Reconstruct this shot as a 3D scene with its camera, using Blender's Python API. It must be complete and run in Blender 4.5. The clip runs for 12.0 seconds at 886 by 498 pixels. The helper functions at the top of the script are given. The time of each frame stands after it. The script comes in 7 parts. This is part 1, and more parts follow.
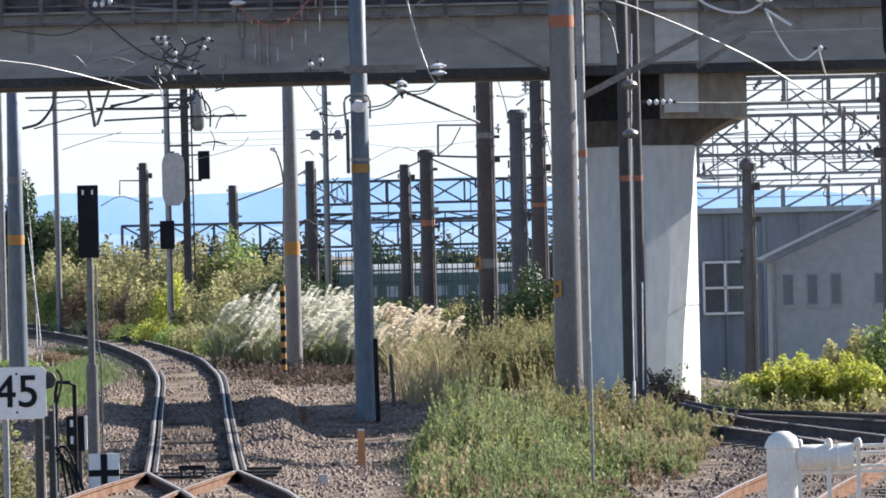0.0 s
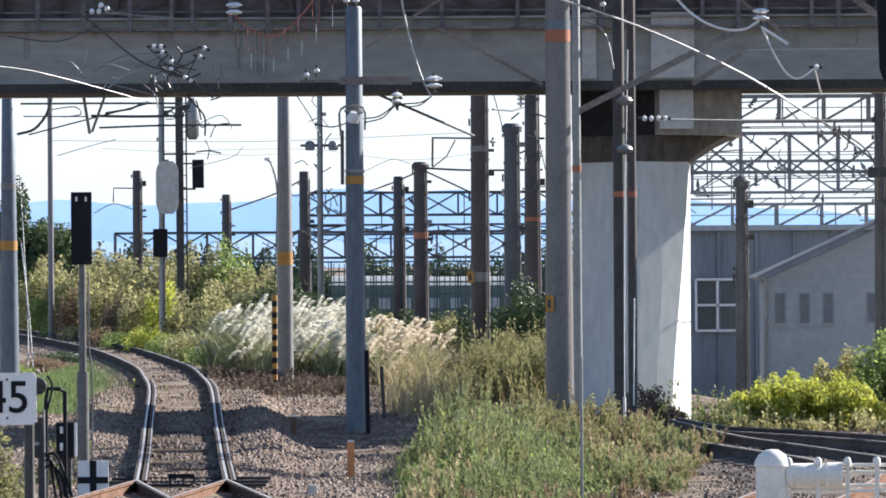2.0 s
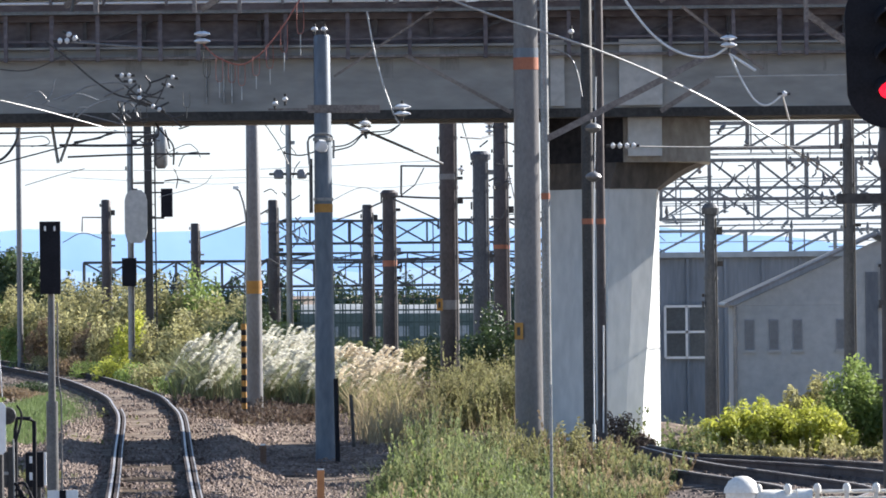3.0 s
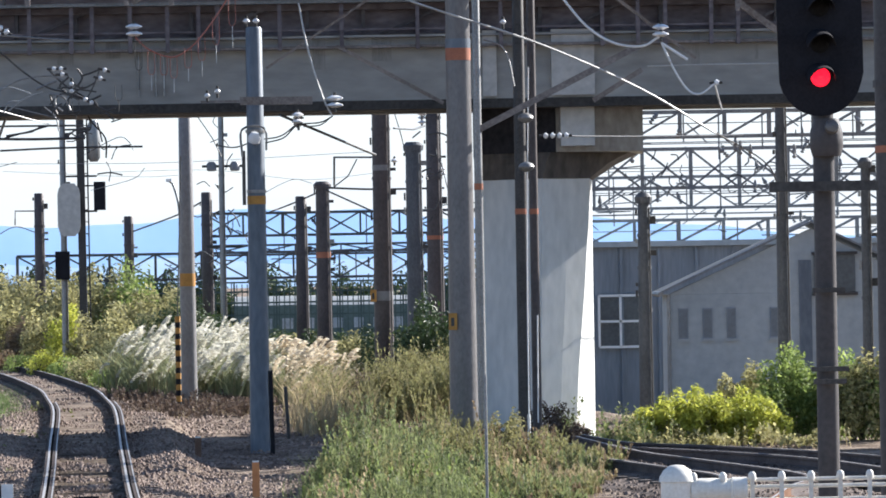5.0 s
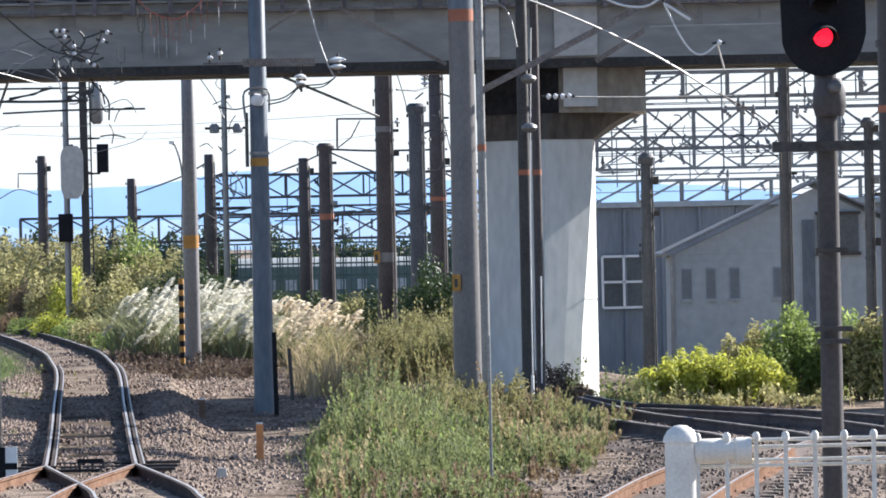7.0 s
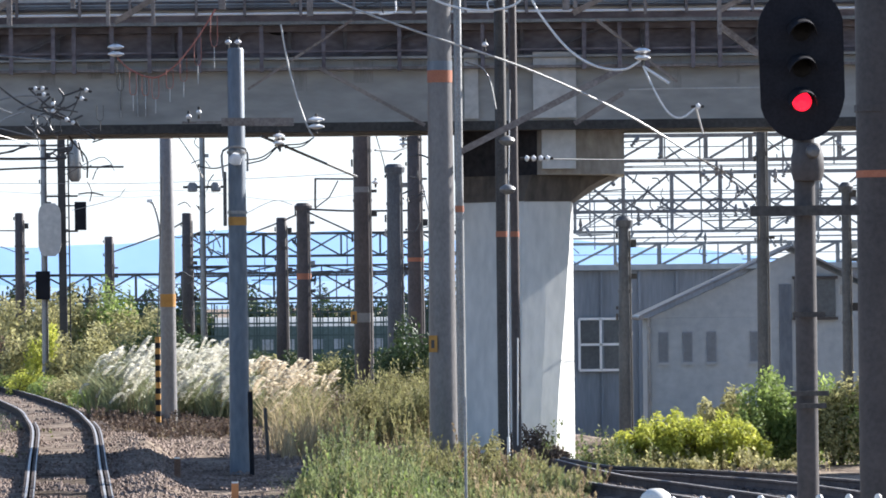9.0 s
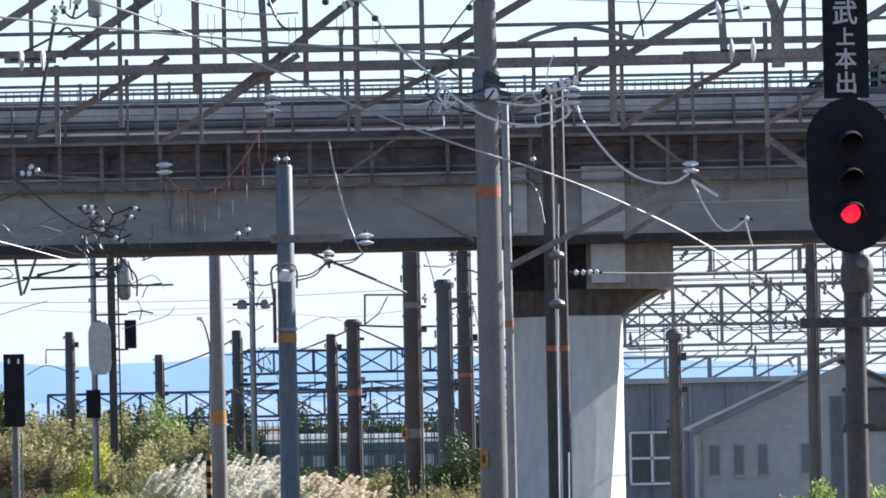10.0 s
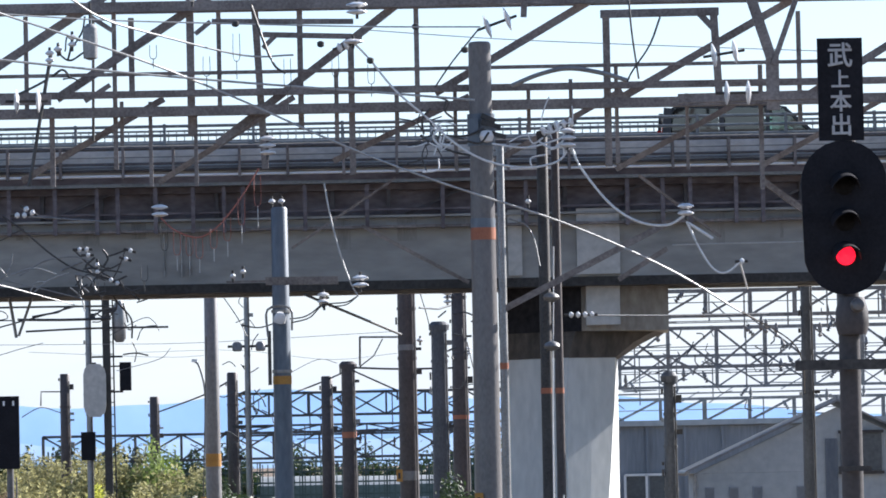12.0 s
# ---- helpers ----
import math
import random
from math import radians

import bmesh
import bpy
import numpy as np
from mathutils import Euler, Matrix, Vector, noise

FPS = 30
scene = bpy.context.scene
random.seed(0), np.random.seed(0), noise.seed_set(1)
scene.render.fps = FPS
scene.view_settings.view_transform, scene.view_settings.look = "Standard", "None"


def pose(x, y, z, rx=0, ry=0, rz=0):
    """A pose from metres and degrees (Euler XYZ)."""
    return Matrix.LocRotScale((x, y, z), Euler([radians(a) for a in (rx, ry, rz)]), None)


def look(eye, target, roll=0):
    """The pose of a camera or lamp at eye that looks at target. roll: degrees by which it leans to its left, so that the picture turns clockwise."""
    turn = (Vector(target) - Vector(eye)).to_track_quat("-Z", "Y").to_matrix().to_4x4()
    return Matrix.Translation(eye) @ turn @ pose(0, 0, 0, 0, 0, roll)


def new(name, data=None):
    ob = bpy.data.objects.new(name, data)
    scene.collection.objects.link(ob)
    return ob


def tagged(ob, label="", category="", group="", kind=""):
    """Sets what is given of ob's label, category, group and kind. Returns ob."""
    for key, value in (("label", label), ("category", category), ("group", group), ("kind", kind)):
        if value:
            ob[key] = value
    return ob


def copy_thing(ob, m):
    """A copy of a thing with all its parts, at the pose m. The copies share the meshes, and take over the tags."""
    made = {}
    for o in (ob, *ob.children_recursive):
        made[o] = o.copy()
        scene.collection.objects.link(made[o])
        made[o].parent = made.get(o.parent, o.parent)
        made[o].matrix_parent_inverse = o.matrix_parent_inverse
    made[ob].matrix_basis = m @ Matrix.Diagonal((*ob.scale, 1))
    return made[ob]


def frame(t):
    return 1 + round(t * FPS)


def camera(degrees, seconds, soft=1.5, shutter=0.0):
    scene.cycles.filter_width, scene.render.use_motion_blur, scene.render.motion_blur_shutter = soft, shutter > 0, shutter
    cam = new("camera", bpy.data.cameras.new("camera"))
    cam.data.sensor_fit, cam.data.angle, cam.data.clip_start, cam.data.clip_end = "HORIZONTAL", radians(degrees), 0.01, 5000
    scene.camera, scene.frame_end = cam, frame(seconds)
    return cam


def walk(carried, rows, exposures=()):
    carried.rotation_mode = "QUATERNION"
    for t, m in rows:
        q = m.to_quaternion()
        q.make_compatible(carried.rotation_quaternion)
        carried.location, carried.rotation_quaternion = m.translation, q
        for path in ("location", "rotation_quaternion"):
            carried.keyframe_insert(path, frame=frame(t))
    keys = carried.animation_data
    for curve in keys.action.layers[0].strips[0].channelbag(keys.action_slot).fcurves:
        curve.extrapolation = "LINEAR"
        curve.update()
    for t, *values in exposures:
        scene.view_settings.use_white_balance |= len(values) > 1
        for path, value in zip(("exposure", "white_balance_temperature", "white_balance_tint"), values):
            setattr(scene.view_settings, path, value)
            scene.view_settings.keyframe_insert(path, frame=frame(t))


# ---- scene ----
# One tripod stand: the camera only turns. Rows: seconds, yaw, pitch, roll in degrees.
EYE = (0.0, 0.0, 3.0)
cam = camera(9.957, 12.0, soft=1.75)
TURNS = [
    (0.0, 0.000, 0.000, 1.300),
    (0.5, -0.028, 0.065, 1.191),
    (1.0, 0.051, 0.105, 0.864),
    (1.5, -0.022, 0.132, 0.530),
    (2.0, -0.082, 0.142, 0.358),
    (2.5, -0.323, 0.295, 0.502),
    (3.0, -0.430, 0.454, 0.584),
    (5.0, -1.176, 0.341, 1.008),
    (5.5, -1.215, 0.191, 1.326),
    (6.0, -1.282, 0.148, 1.248),
    (6.5, -1.321, 0.058, 1.208),
    (7.0, -1.139, -0.095, 1.200),
    (7.2, -1.128, -0.164, 0.991),
    (8.8, -1.391, 0.070, 0.706),
    (9.0, -1.397, 0.588, 0.666),
    (9.5, -1.070, 1.494, 1.135),
    (10.0, -0.827, 1.895, 1.183),
    (10.5, -1.048, 2.148, 1.220),
    (11.0, -1.050, 2.306, 1.234),
    (11.5, -0.996, 2.375, 1.090),
    (12.0, -0.883, 2.369, 1.169),
]
walk(cam, [(t, pose(*EYE, 90 + pitch, roll, yaw)) for t, yaw, pitch, roll in TURNS], exposures=[(0, 1.24, 6150, 12), (2, 1.26, 6150, 12), (3, 1.32, 6130, 12), (5, 1.26, 6110, 12), (6, 1.27, 6100, 12), (7, 1.33, 6100, 12), (9, 1.42, 6070, 12), (9.5, 1.25, 6060, 12), (10.2, 1.17, 6040, 13), (12, 1.17, 6000, 13)])

# ---- sky, sun, exposure ----
SUN_EL, SUN_AZ = radians(29), radians(57)      # azimuth from +y towards +x
world = bpy.data.worlds.new("sky")
scene.world = world
world.use_nodes = True
sky = world.node_tree.nodes.new("ShaderNodeTexSky")
sky.sky_type, sky.sun_disc = "NISHITA", False
sky.sun_elevation, sky.sun_rotation = SUN_EL, SUN_AZ
sky.air_density, sky.dust_density, sky.ozone_density = 0.85, 0.3, 1.5
background = world.node_tree.nodes["Background"]
background.inputs["Strength"].default_value = 0.082
# thin white haze and high cloud that thicken towards the horizon, all the way round
sky_nodes, sky_link = world.node_tree.nodes, world.node_tree.links.new
sky_way, sky_split, sky_stretch = sky_nodes.new("ShaderNodeTexCoord"), sky_nodes.new("ShaderNodeSeparateXYZ"), sky_nodes.new("ShaderNodeMapping")
sky_cloud, sky_lift, sky_fade, sky_blend = sky_nodes.new("ShaderNodeTexNoise"), sky_nodes.new("ShaderNodeMath"), sky_nodes.new("ShaderNodeMapRange"), sky_nodes.new("ShaderNodeMix")
sky_link(sky_way.outputs["Generated"], sky_split.inputs[0])
sky_stretch.inputs["Scale"].default_value = (9, 9, 70)
sky_link(sky_way.outputs["Generated"], sky_stretch.inputs["Vector"])
sky_cloud.inputs["Scale"].default_value, sky_cloud.inputs["Detail"].default_value = 2.2, 5
sky_link(sky_stretch.outputs[0], sky_cloud.inputs["Vector"])
sky_lift.operation = "MULTIPLY_ADD"
sky_lift.inputs[1].default_value = -0.05
sky_link(sky_cloud.outputs["Fac"], sky_lift.inputs[0])
sky_link(sky_split.outputs["Z"], sky_lift.inputs[2])
for socket, value in (("From Min", -0.01), ("From Max", 0.085), ("To Min", 0.92), ("To Max", 0.0)):
    sky_fade.inputs[socket].default_value = value
sky_link(sky_lift.outputs[0], sky_fade.inputs["Value"])
sky_blend.data_type = "RGBA"
sky_blend.inputs["B"].default_value = (4.95, 5.25, 5.45, 1)
sky_link(sky_fade.outputs[0], sky_blend.inputs["Factor"])
sky_link(sky.outputs[0], sky_blend.inputs["A"])
sky_link(sky_blend.outputs["Result"], background.inputs["Color"])
sun_data = bpy.data.lights.new("sun", "SUN")
sun_data.energy, sun_data.angle, sun_data.color = 5.0, radians(0.53), (1.0, 0.94, 0.84)
sun = new("sun", sun_data)
sun.matrix_world = look((math.sin(SUN_AZ) * math.cos(SUN_EL) * 100, math.cos(SUN_AZ) * math.cos(SUN_EL) * 100, math.sin(SUN_EL) * 100), (0, 0, 0))


# ---- materials ----
def mat(name, dark, light, size=1.0, rough=0.8, metal=0.0, bump=0.0, fine=12.0, thin=0.0, glow=0.0, piece=0.0, stretch=(1, 1, 1), gloss=0.5, contrast=0.28):
    """A surface that varies between two colours at two scales. size: metres of the broad stains; fine: how much finer the grain is."""
    m = bpy.data.materials.new(name)
    m.use_nodes = True
    n, link = m.node_tree.nodes, m.node_tree.links.new
    shader = n["Principled BSDF"]
    place = n.new("ShaderNodeTexCoord")
    mapping = n.new("ShaderNodeMapping")
    mapping.inputs["Scale"].default_value = stretch
    link(place.outputs["Object"], mapping.inputs["Vector"])
    broad, grain = n.new("ShaderNodeTexNoise"), n.new("ShaderNodeTexNoise")
    for tex, scale, detail in ((broad, 1 / size, 4), (grain, fine / size, 3)):
        tex.inputs["Scale"].default_value, tex.inputs["Detail"].default_value = scale, detail
        link(mapping.outputs[0], tex.inputs["Vector"])
    both = n.new("ShaderNodeMath")
    both.operation = "ADD"
    link(broad.outputs["Fac"], both.inputs[0])
    link(grain.outputs["Fac"], both.inputs[1])
    ramp = n.new("ShaderNodeMapRange")
    ramp.inputs["From Min"].default_value, ramp.inputs["From Max"].default_value = 1 - contrast, 1 + contrast
    link(both.outputs[0], ramp.inputs["Value"])
    fac = ramp.outputs[0]
    if piece:
        info, geo, mix = n.new("ShaderNodeObjectInfo"), n.new("ShaderNodeNewGeometry"), n.new("ShaderNodeMath")
        add = n.new("ShaderNodeMath")
        add.operation = "ADD"
        link(info.outputs["Random"], add.inputs[0])
        link(geo.outputs["Random Per Island"], add.inputs[1])
        wrap = n.new("ShaderNodeMath")
        wrap.operation = "FRACT"
        link(add.outputs[0], wrap.inputs[0])
        blend = n.new("ShaderNodeMix")
        blend.inputs["Factor"].default_value = piece
        link(fac, blend.inputs["A"])
        link(wrap.outputs[0], blend.inputs["B"])
        fac = blend.outputs["Result"]
    colour = n.new("ShaderNodeMix")
    colour.data_type = "RGBA"
    colour.inputs["A"].default_value, colour.inputs["B"].default_value = (*dark, 1), (*light, 1)
    link(fac, colour.inputs["Factor"])
    link(colour.outputs["Result"], shader.inputs["Base Color"])
    shader.inputs["Roughness"].default_value, shader.inputs["Metallic"].default_value = rough, metal
    shader.inputs["Specular IOR Level"].default_value = gloss
    if bump:
        relief = n.new("ShaderNodeBump")
        relief.inputs["Strength"].default_value, relief.inputs["Distance"].default_value = 0.8, bump
        link(both.outputs[0], relief.inputs["Height"])
        link(relief.outputs[0], shader.inputs["Normal"])
    if glow:
        link(colour.outputs["Result"], shader.inputs["Emission Color"])
        shader.inputs["Emission Strength"].default_value = glow
    if thin:
        through_light, mix = n.new("ShaderNodeBsdfTranslucent"), n.new("ShaderNodeMixShader")
        link(colour.outputs["Result"], through_light.inputs["Color"])
        mix.inputs[0].default_value = thin
        link(shader.outputs[0], mix.inputs[1])
        link(through_light.outputs[0], mix.inputs[2])
        link(mix.outputs[0], n["Material Output"].inputs["Surface"])
    return m


CONCRETE = mat("concrete", (0.27, 0.27, 0.25), (0.42, 0.41, 0.38), 1.6, 0.9, bump=0.004)
PIER = mat("pier concrete", (0.52, 0.53, 0.52), (0.68, 0.68, 0.66), 1.8, 0.9, bump=0.003, stretch=(1, 1, 0.4))
# Capital colours hold its shading: dark flare, black left end, sunlit right end.
CAPITAL = mat("dark brown capital concrete with painted shade", (0.05, 0.043, 0.038), (0.14, 0.118, 0.10), 1.6, 0.9, bump=0.001, stretch=(1, 1, 0.4))
CAP_SHADE = mat("shade-black capital concrete", (0.014, 0.014, 0.017), (0.04, 0.038, 0.042), 1.2, 0.9, gloss=0.2)
CAP_SUNLIT = mat("brown grey capital concrete coloured sunlit", (0.25, 0.225, 0.195), (0.42, 0.39, 0.345), 1.2, 0.9, bump=0.001, stretch=(1, 1, 0.5))
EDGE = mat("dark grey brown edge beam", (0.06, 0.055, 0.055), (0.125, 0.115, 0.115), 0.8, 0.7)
GIRDER = mat("girder concrete", (0.240, 0.237, 0.222), (0.375, 0.368, 0.343), 2.2, 0.9, bump=0.004, stretch=(0.35, 1, 1))
# Near-black, shared by the girder's lower edge and the asphalt deck.
NEAR_BLACK = mat("near-black rough surface", (0.03, 0.028, 0.026), (0.075, 0.07, 0.065), 0.8, 0.9)
# Lighter copy of the gantry steel: sun and haze put into its colour.
FAR_LIGHT = mat("galvanised steel coloured as sunlit", (0.16, 0.16, 0.16), (0.30, 0.30, 0.295), 0.5, 0.6, metal=0.2)
JUMPER = mat("white jumper cable sheath", (0.62, 0.62, 0.61), (0.78, 0.78, 0.77), 0.3, 0.5)
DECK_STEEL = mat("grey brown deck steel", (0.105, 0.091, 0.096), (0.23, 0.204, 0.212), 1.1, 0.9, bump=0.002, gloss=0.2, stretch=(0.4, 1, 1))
PARAPET = mat("pale parapet concrete", (0.42, 0.41, 0.38), (0.58, 0.56, 0.52), 1.5, 0.9, bump=0.003)
PARAPET_PALE = mat("grey parapet concrete", (0.50, 0.485, 0.455), (0.74, 0.72, 0.68), 0.9, 0.9, bump=0.003, stretch=(0.5, 1, 1))
RAILING = mat("grey painted steel", (0.16, 0.17, 0.17), (0.27, 0.28, 0.28), 0.6, 0.55, metal=0.3)
TRUSS = mat("weathered galvanised steel", (0.115, 0.098, 0.092), (0.275, 0.245, 0.23), 0.5, 0.55, metal=0.3, bump=0.001)
FAR_TRUSS = mat("dull galvanised steel", (0.055, 0.058, 0.062), (0.12, 0.123, 0.128), 0.6, 0.75, metal=0.1, gloss=0.3)
POLE_GREY = mat("spun concrete pole", (0.120, 0.114, 0.114), (0.205, 0.197, 0.195), 0.6, 0.5, gloss=0.9, bump=0.003, stretch=(1, 1, 0.6))
POLE_WORN = mat("brown grey weathered pole concrete", (0.082, 0.074, 0.073), (0.150, 0.136, 0.132), 0.5, 0.45, gloss=0.9, bump=0.003, stretch=(1, 1, 0.5))
POLE_BROWN = mat("brown stained concrete pole", (0.044, 0.034, 0.033), (0.092, 0.074, 0.070), 0.6, 0.55, gloss=0.45, bump=0.003, stretch=(1, 1, 0.6))
POLE_BLUE = mat("blue grey painted steel pole", (0.09, 0.112, 0.141), (0.155, 0.182, 0.215), 0.8, 0.5, metal=0.15, stretch=(1, 1, 0.3))
POLE_DARK = mat("soot grey concrete pole", (0.048, 0.053, 0.062), (0.105, 0.111, 0.123), 0.4, 0.55, gloss=0.45, bump=0.003, stretch=(1, 1, 0.5))
MAST_DARK = mat("dark brown painted mast", (0.034, 0.029, 0.029), (0.068, 0.058, 0.056), 0.5, 0.6, gloss=0.5, bump=0.002)
PIPE = mat("galvanised pipe", (0.20, 0.20, 0.20), (0.34, 0.34, 0.33), 0.4, 0.5, metal=0.6)
BLACK = mat("matt black paint", (0.009, 0.009, 0.012), (0.019, 0.019, 0.024), 0.3, 0.7, gloss=0.15)
DARK_STEEL = mat("dark steel", (0.03, 0.028, 0.028), (0.08, 0.075, 0.07), 0.4, 0.6, metal=0.3)
ORANGE = mat("faded orange band", (0.29, 0.10, 0.055), (0.42, 0.16, 0.085), 0.2, 0.7)
YELLOW = mat("faded yellow plate", (0.34, 0.165, 0.035), (0.50, 0.26, 0.055), 0.2, 0.7)
STAKE = mat("orange plastic", (0.52, 0.20, 0.07), (0.74, 0.31, 0.11), 0.2, 0.6)
WHITE = mat("white enamel", (0.72, 0.72, 0.70), (0.84, 0.84, 0.82), 0.5, 0.5)
FENCE_WHITE = mat("chalky cream white paint", (0.66, 0.62, 0.54), (0.85, 0.82, 0.75), 0.3, 0.6, bump=0.001)
PORCELAIN = mat("white porcelain", (0.66, 0.66, 0.66), (0.80, 0.80, 0.80), 0.2, 0.15)
WIRE = mat("dark wire", (0.05, 0.05, 0.05), (0.11, 0.105, 0.10), 0.3, 0.5, metal=0.5)
BRIGHT_WIRE = mat("pale aluminium wire", (0.34, 0.34, 0.33), (0.50, 0.50, 0.49), 0.3, 0.5, metal=0.2)
RED_CORD = mat("faded red insulated cord", (0.26, 0.085, 0.065), (0.38, 0.15, 0.11), 0.2, 0.7)
RAIL = mat("rust brown rail", (0.040, 0.032, 0.031), (0.10, 0.080, 0.073), 0.3, 0.9, bump=0.001, gloss=0.1)
RUSTY = mat("orange rusted rail", (0.12, 0.072, 0.05), (0.26, 0.165, 0.12), 0.3, 1.0, bump=0.001, gloss=0.0)
RAIL_WORN = mat("grey brown weathered rail", (0.075, 0.062, 0.06), (0.17, 0.142, 0.132), 0.3, 0.9, bump=0.001, gloss=0.2)
POLISHED = mat("worn rail head with painted glint", (0.36, 0.34, 0.33), (0.52, 0.50, 0.48), 0.4, 0.5, metal=0.35)
SLEEPER = mat("weathered sleeper", (0.07, 0.055, 0.045), (0.17, 0.14, 0.12), 0.3, 0.9, bump=0.004, piece=0.5)
BALLAST = mat("brown ballast", (0.07, 0.049, 0.037), (0.345, 0.275, 0.215), 0.8, 0.95, bump=0.04, fine=18.0, gloss=0.1, contrast=0.17)
SOIL = mat("trodden beige soil and fine ballast", (0.085, 0.062, 0.048), (0.30, 0.24, 0.185), 0.45, 0.95, bump=0.006, fine=17.0, gloss=0.1, contrast=0.2)
DARK_BALLAST = mat("dark grey brown ballast", (0.06, 0.046, 0.04), (0.25, 0.205, 0.175), 1.2, 0.95, bump=0.03, fine=28.0, gloss=0.1, contrast=0.18)
STONE = mat("ballast stone", (0.072, 0.050, 0.041), (0.37, 0.295, 0.25), 1.2, 0.95, piece=0.65, gloss=0.1, contrast=0.2)
DARK_STONE = mat("dark ballast stone", (0.05, 0.038, 0.032), (0.27, 0.22, 0.19), 1.2, 0.95, piece=0.6, gloss=0.1, contrast=0.2)
GREY_WALL = mat("grey mortar wall", (0.31, 0.345, 0.36), (0.42, 0.455, 0.465), 2.5, 0.9, bump=0.002)
DARK_WALL = mat("dark grey sheet wall", (0.18, 0.205, 0.23), (0.265, 0.29, 0.32), 2.0, 0.8, bump=0.002, stretch=(3, 1, 0.3))
LETTER = mat("greyed white paint", (0.36, 0.36, 0.36), (0.50, 0.50, 0.50), 0.3, 0.7)
ROOF = mat("grey roof sheet", (0.16, 0.165, 0.17), (0.24, 0.245, 0.25), 1.2, 0.9, gloss=0.1)
PANE = mat("dull blue grey window glass", (0.035, 0.046, 0.058), (0.07, 0.085, 0.10), 1.0, 0.15)
PANE_DULL = mat("dull grey window glass", (0.11, 0.13, 0.15), (0.16, 0.185, 0.21), 1.0, 0.3)
# Pale base colour paints the reflection into the train glass.
PANE_PALE = mat("train window with painted reflection", (0.22, 0.27, 0.29), (0.42, 0.47, 0.50), 0.8, 0.2)
LAMP_OFF = mat("dark lamp glass", (0.01, 0.01, 0.01), (0.02, 0.02, 0.02), 0.1, 0.5, gloss=0.05)
LAMP_RED = mat("lit red lamp", (0.9, 0.006, 0.022), (1.0, 0.012, 0.035), 0.2, 0.3, glow=0.85)
# Distance haze is put into these colours, with glow for the bright air.
HILL = mat("blue hill with painted haze", (0.32, 0.49, 0.73), (0.40, 0.57, 0.79), 500.0, 1.0, glow=0.42)
HAZE_LAYER = mat("pale glowing haze layer", (0.40, 0.55, 0.74), (0.48, 0.63, 0.80), 260.0, 1.0, glow=0.42)
LEAF_GREEN = mat("green leaf", (0.08, 0.14, 0.035), (0.41, 0.49, 0.15), 0.8, 0.6, thin=0.5, piece=0.6)
LEAF_DARK = mat("dark evergreen leaf", (0.022, 0.045, 0.016), (0.085, 0.125, 0.045), 0.8, 0.5, thin=0.3, piece=0.6)
LEAF_MID = mat("mid green tree leaf", (0.04, 0.075, 0.028), (0.17, 0.215, 0.09), 0.8, 0.55, thin=0.4, piece=0.6)
HERB = mat("grey green weed leaf", (0.06, 0.085, 0.034), (0.36, 0.40, 0.175), 0.9, 0.7, thin=0.5, piece=0.65)
OLIVE_HERB = mat("olive seeding weed leaf", (0.09, 0.095, 0.038), (0.41, 0.39, 0.175), 0.9, 0.75, thin=0.5, piece=0.65)
MAST_GREY = mat("dull grey galvanised mast", (0.085, 0.083, 0.082), (0.165, 0.16, 0.155), 0.3, 0.5, metal=0.3)
LEAF_YELLOW = mat("yellow green leaf", (0.22, 0.27, 0.04), (0.70, 0.68, 0.13), 0.6, 0.6, thin=0.5, piece=0.6)
LEAF_OLIVE = mat("olive autumn leaf", (0.11, 0.11, 0.042), (0.62, 0.575, 0.28), 0.9, 0.7, thin=0.5, piece=0.7)
SHRUB = mat("brown olive shrub leaf", (0.10, 0.095, 0.042), (0.42, 0.39, 0.18), 0.8, 0.8, thin=0.45, piece=0.6)
WEED = mat("weedy olive leaf", (0.075, 0.09, 0.034), (0.34, 0.325, 0.15), 0.8, 0.7, thin=0.45, piece=0.65)
LEAF_BROWN = mat("dry brown leaf", (0.14, 0.095, 0.055), (0.36, 0.27, 0.17), 0.7, 0.8, thin=0.4, piece=0.6)
DRY_DARK = mat("dark dead stalks", (0.055, 0.038, 0.03), (0.21, 0.155, 0.12), 0.5, 0.9, thin=0.3, piece=0.7)
GRASS = mat("tall green grass", (0.075, 0.115, 0.035), (0.27, 0.30, 0.13), 0.8, 0.7, thin=0.5, piece=0.6)
STRAW = mat("dry straw grass", (0.26, 0.2, 0.11), (0.55, 0.45, 0.28), 0.8, 0.8, thin=0.5, piece=0.6)
PLUME = mat("silvery pampas plume", (0.66, 0.63, 0.53), (0.92, 0.90, 0.82), 0.3, 0.9, thin=0.5, piece=0.6)
PAMPAS = mat("pampas blade", (0.13, 0.155, 0.065), (0.44, 0.45, 0.26), 0.5, 0.8, thin=0.45, piece=0.7)
PINK_PLUME = mat("cream pampas plume", (0.66, 0.57, 0.43), (0.92, 0.85, 0.71), 0.3, 0.9, thin=0.5, piece=0.5)
BARK = mat("bark", (0.05, 0.04, 0.03), (0.14, 0.11, 0.08), 0.2, 0.9, bump=0.004)
LAWN = mat("short green grass", (0.09, 0.145, 0.045), (0.27, 0.34, 0.13), 0.5, 0.8, thin=0.3, piece=0.6)


